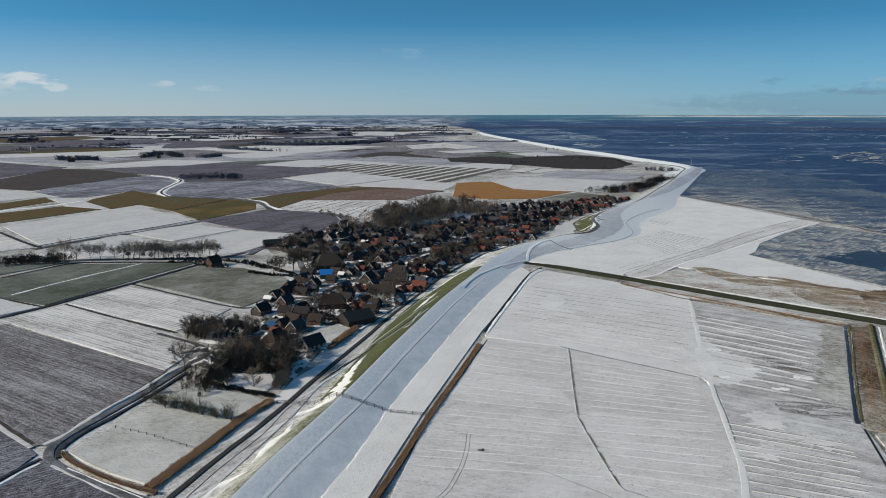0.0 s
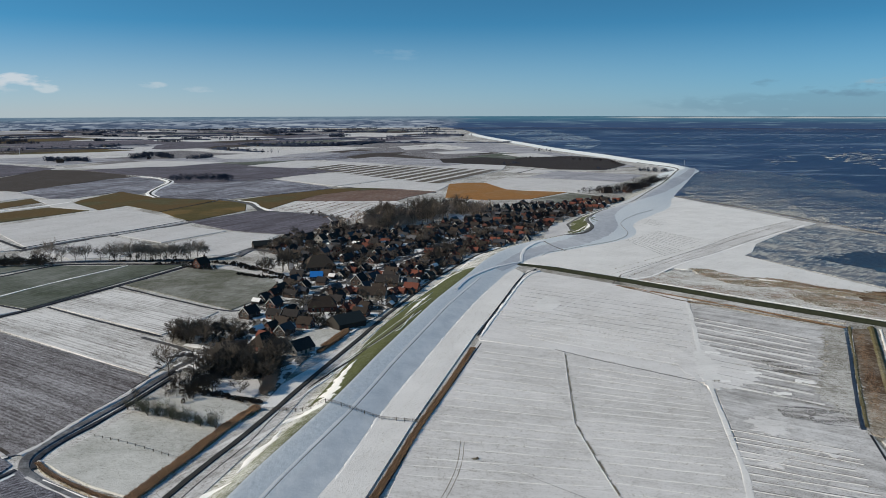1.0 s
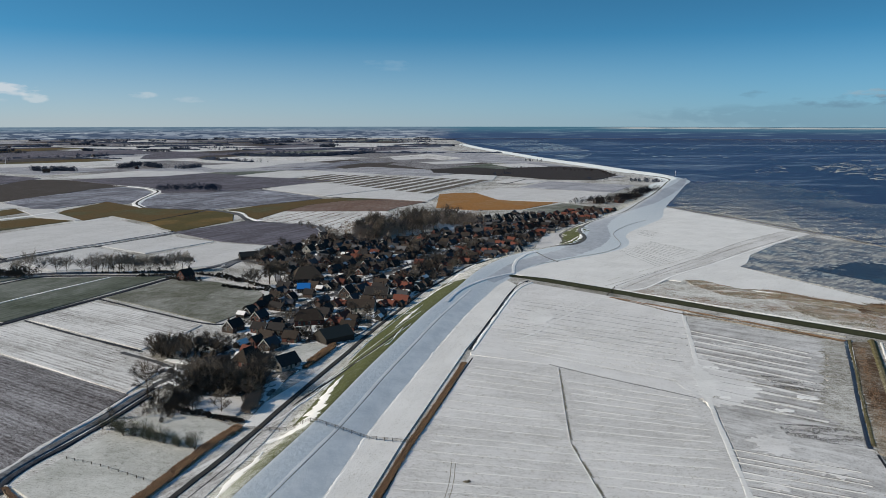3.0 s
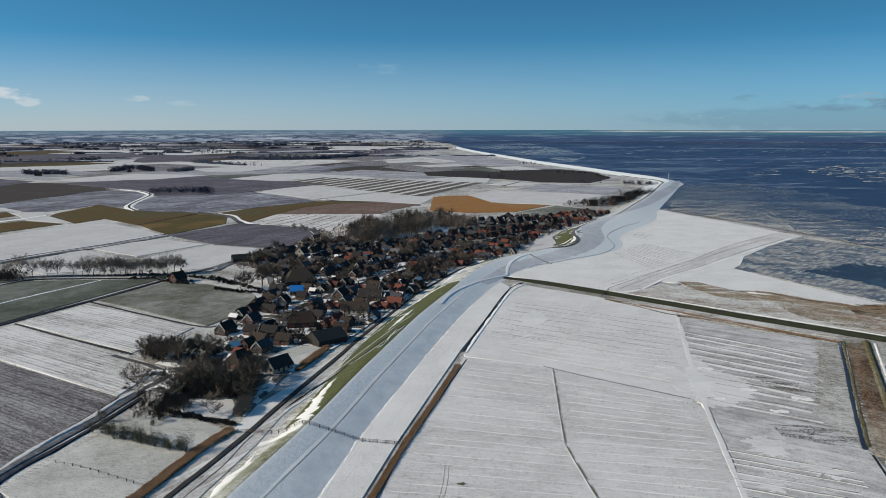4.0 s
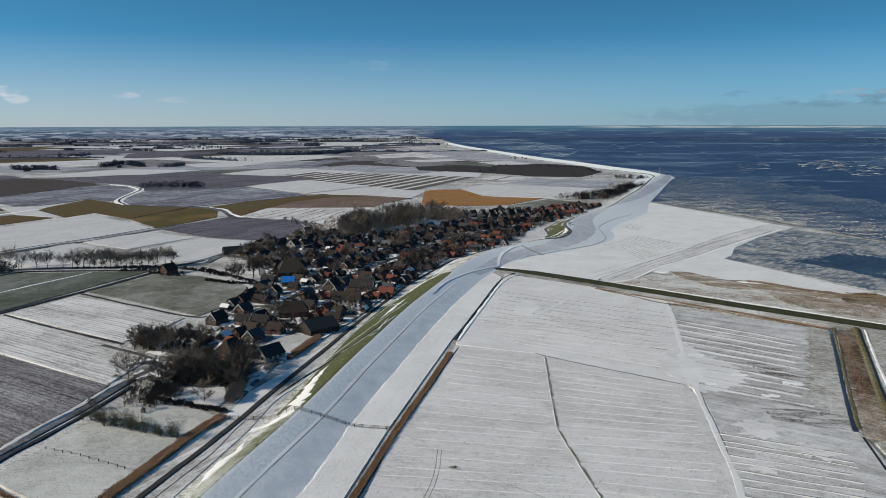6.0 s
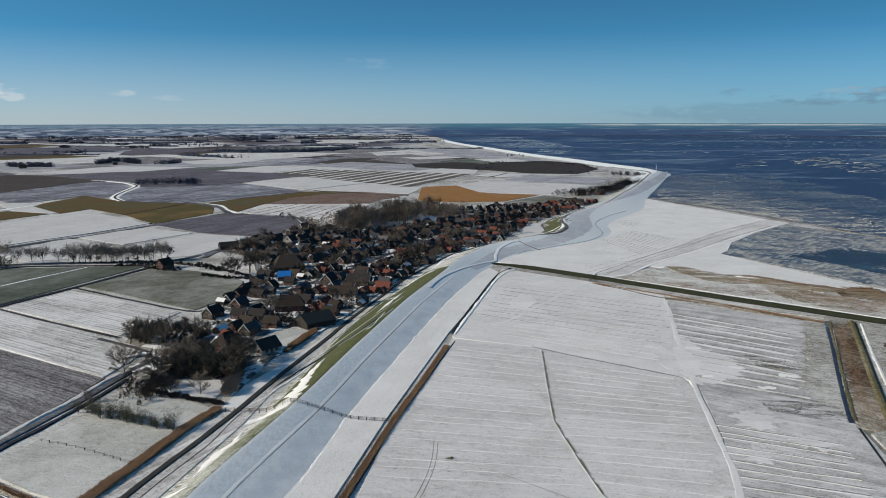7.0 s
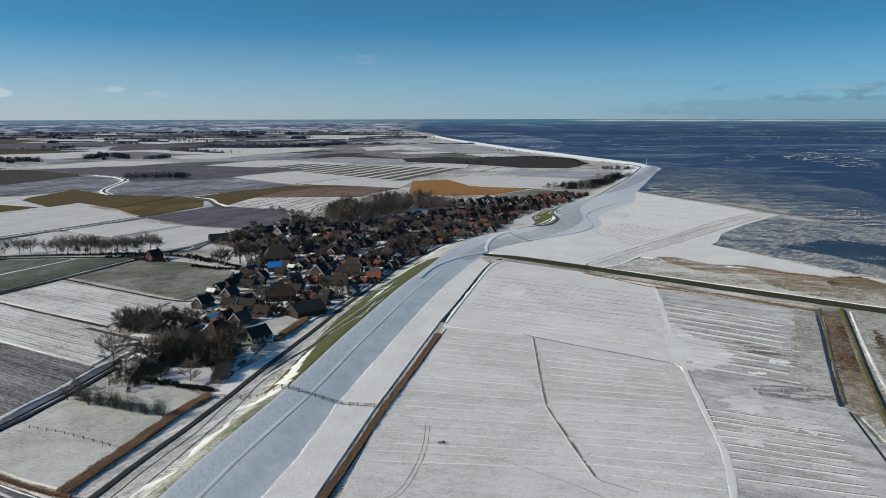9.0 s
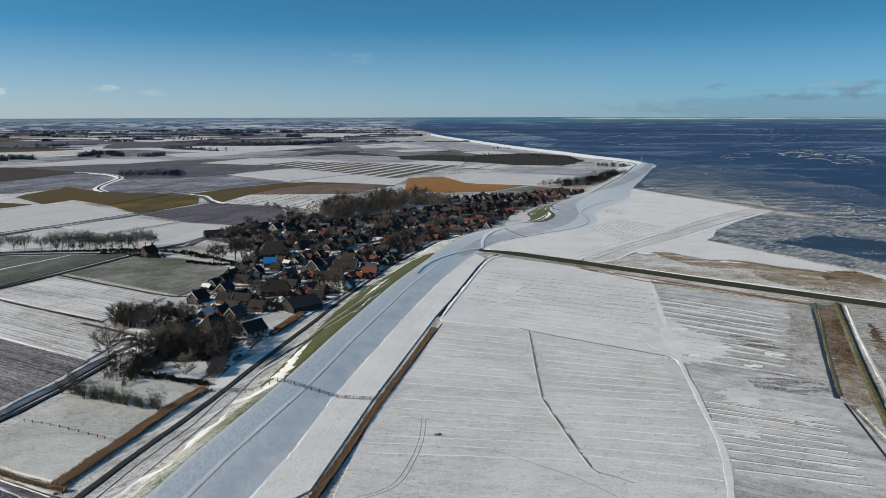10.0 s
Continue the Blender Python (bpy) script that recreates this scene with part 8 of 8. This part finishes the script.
far_wood(STREET, 330, 4.2, 26, 408, "brush", "leafless garden shrubs between the houses", "garden_shrubs", poly=VILLAGE, twiggy=True)
far_wood([(-60.0, 596.0), (-30.3, 601.6), (5.4, 615.2), (47.7, 705.6)], 220, 4.2, 24, 410, "brush", "leafless garden shrubs between the houses", "garden_shrubs", poly=VILLAGE, twiggy=True)
far_wood([(-171.2, 563.5), (-165.6, 563.1)], 8, 2.6, 2.0, 412, "brush", "dark shrub heap in the field", "shrub", twiggy=True)
far_wood([(-161.3, 500.1), (-151.6, 492.5), (-142.0, 492.4)], 30, 2.4, 1.6, 417, "brush", "shrubs round the farmhouse", "shrubs", twiggy=True)
far_wood([(-88.2, 349.5), (-77.9, 360.6), (-66.5, 370.3), (-53.7, 356.3), (-46.9, 387.0)], 60, 3.2, 4.4, 418, "brush", "leafless garden shrubs between the houses", "garden_shrubs", twiggy=True)
far_wood([(35.5, 670.5), (67.0, 690.9), (101.5, 720.1), (146.7, 795.9)], 260, 4.6, 14, 419, "grove", "leafless garden trees between the far houses", "garden_shrubs", poly=VILLAGE, twiggy=True)
fr = random.Random(9)
for p in [(-741.1, 1558.9), (-615.3, 1684.7), (-539.3, 2045.5), (-516.9, 2272.7), (-408.5, 2304.6), (-336.2, 2378.2), (-259.2, 2456.6), (-369.3, 2266.2), (-475.1, 2307.6), (209.0, 957.5), (229.0, 977.7), (248.3, 998.7), (274.4, 1043.9), (246.3, 1021.1), (-250.0, 2543.9), (-17.6, 3373.1), (-941.8, 2255.5), (-1583.4, 3044.7)]:
    house(p[0] + fr.uniform(-6, 6), p[1] + fr.uniform(-10, 10), fr.uniform(0, 180), fr.uniform(9, 14), fr.uniform(7, 9), 2.8, 3.8, fr.choice(("brick_brown", "brick_red", "brick_brown")), fr.choice(("tile_black", "tile_brown", "tile_brown")), True, True)


# ---- fence over the dike, posts, beacons ----
def fence(pts, gap, label, high=1.15, rails=(0.4, 0.75, 1.05), half=0.05):
    line = spline(pts, gap)
    root = new("fence")
    root.location = (line[0][0], line[0][1], 0)
    bpy.context.view_layer.update()
    me = shared("post", ((-0.09, 0.09, -0.09, 0.09, -0.2, high), (-0.07, 0.07, -0.07, 0.07, high, high + 0.06)), M["post"])
    tops = []
    for p in line:
        z = dike_lift(p[0], p[1]) + 0.35
        put_on("post", me, root, Matrix.Translation((p[0] - line[0][0], p[1] - line[0][1], z)))
        tops.append(Vector((p[0] - line[0][0], p[1] - line[0][1], z)))
    for h in rails:
        v, f = [], []
        for i, a in enumerate(tops):
            v += [(a.x, a.y - 0.03, a.z + h - half), (a.x, a.y + 0.03, a.z + h - half), (a.x, a.y + 0.03, a.z + h + half), (a.x, a.y - 0.03, a.z + h + half)]
            if i:
                f += [(4 * i - 4 + e, 4 * i - 4 + (e + 1) % 4, 4 * i + (e + 1) % 4, 4 * i + e) for e in range(4)]
        link("rail", v, f, M["post"], root)
    return tagged(root, label, "fence", "fences")


fence([(-61.4, 251.7), (-55.9, 251.1), (-47.9, 250.0)] + [(-35.3, 246.8), (-29.2, 245.4), (-18.6, 242.7)] + [(-6.1, 239.7)], 2.5, "weathered post and rail fence over the dike")
fence([(-106.2, 229.6), (-94.2, 224.3), (-78.8, 215.4), (-74.8, 213.4)], 3.0, "low wire fence across the meadow", 0.9, (0.7,), 0.015)


def marker(x, y, high, label):
    root = new("beacon")
    root.location = (x, y, 0)
    v, f = [], []
    limb(v, f, Vector((0, 0, 0)), Vector((0, 0, high)), 0.4, 0.25, 8)
    link("mast", v, f, M["steel"], root)
    v, f = [], []
    box(v, f, -0.6, 0.6, -0.6, 0.6, high, high + 1.0)
    link("lantern", v, f, M["paint_white"], root)
    return tagged(root, label, "beacon")


marker(*(453.1, 1444.5), 8.0, "slender white beacon standing in the sea")
marker(*(-987.0, 1874.4), 14.0, "slender mast among far fields")


def car(x, y, turn, paint, label, long=4.3, high=1.5):
    """A parked car or van on its four wheels."""
    root = new("car")
    root.matrix_basis = pose(x, y, dike_lift(x, y) + 0.5, 0, 0, turn)
    bm = bmesh.new()
    bmesh.ops.create_cube(bm, size=1.0, matrix=Matrix.LocRotScale((0, 0, 0.62), None, (long, 1.75, 0.62)))
    bmesh.ops.bevel(bm, geom=bm.edges[:], offset=0.12, segments=2, affect="EDGES")
    me = bpy.data.meshes.new("body")
    bm.to_mesh(me)
    bm.free()
    me.materials.append(M[paint])
    put_on("body", me, root, Matrix())
    v, f = [], []
    a, b, t, h = long * 0.36, long * 0.30, 0.62, high
    v += [(-a, -0.82, 0.9), (b, -0.82, 0.9), (b, 0.82, 0.9), (-a, 0.82, 0.9), (-a + 0.25, -t, h), (b - 0.6, -t, h), (b - 0.6, t, h), (-a + 0.25, t, h)]
    f += [(0, 1, 5, 4), (1, 2, 6, 5), (2, 3, 7, 6), (3, 0, 4, 7)]
    link("windows", v, f, M["glass"], root)
    link("car_roof", [(x_, y_, z_ + 0.012) for x_, y_, z_ in v[4:]] + [(x_, y_, z_ - 0.06) for x_, y_, z_ in v[4:]], [(0, 1, 2, 3), (0, 4, 5, 1), (1, 5, 6, 2), (2, 6, 7, 3), (3, 7, 4, 0)], M[paint], root)
    for sx in (-0.32, 0.32):
        for sy in (-0.8, 0.8):
            v, f = [], []
            limb(v, f, Vector((sx * long, sy - 0.1, 0.32)), Vector((sx * long, sy + 0.1, 0.32)), 0.32, 0.32, 12)
            f += [tuple(range(11, -1, -1)), tuple(range(12, 24))]
            link("wheel", v, f, M["rubber"], root)
    return tagged(root, label, "car", "parked cars")


car(*(-19.5, 428.8), 65, "car_white", "white van parked beside the village road", 4.9, 2.1)
car(*(-15.9, 432.8), 62, "car_white", "white car parked beside the village road")
car(*(-57.1, 383.7), 20, "car_white", "pale car parked in a farmyard")
car(*(2.3, 481.9), 60, "car_dark", "dark car parked beside the village road")
fence([(101.0, 443.4), (106.4, 455.9), (110.7, 465.7)], 2.0, "short gate fence across the embankment", 1.1)
far_wood([(128.0, 465.6), (130.6, 467.3)], 4, 1.2, 0.6, 501, "brush", "dark pile of brushwood on the snow", "brushwood", tuft=0.6)
far_wood([(10.2, 212.4), (10.9, 212.8)], 3, 0.9, 0.3, 502, "brush", "small dark shrub in the snow", "shrub", tuft=0.6)
pole = new("marker_post")
pole.location = (*(-6.1, 241.2), 0.3)
v_, f_ = [], []
limb(v_, f_, Vector((0, 0, -0.2)), Vector((0, 0, 2.6)), 0.09, 0.07, 6)
link("shaft", v_, f_, M["post"], pole)
v_, f_ = [], []
box(v_, f_, -0.25, 0.25, -0.06, 0.06, 2.2, 2.7)
link("board", v_, f_, M["wood_dark"], pole)
tagged(pole, "thin marker post beside the reeds", "post")
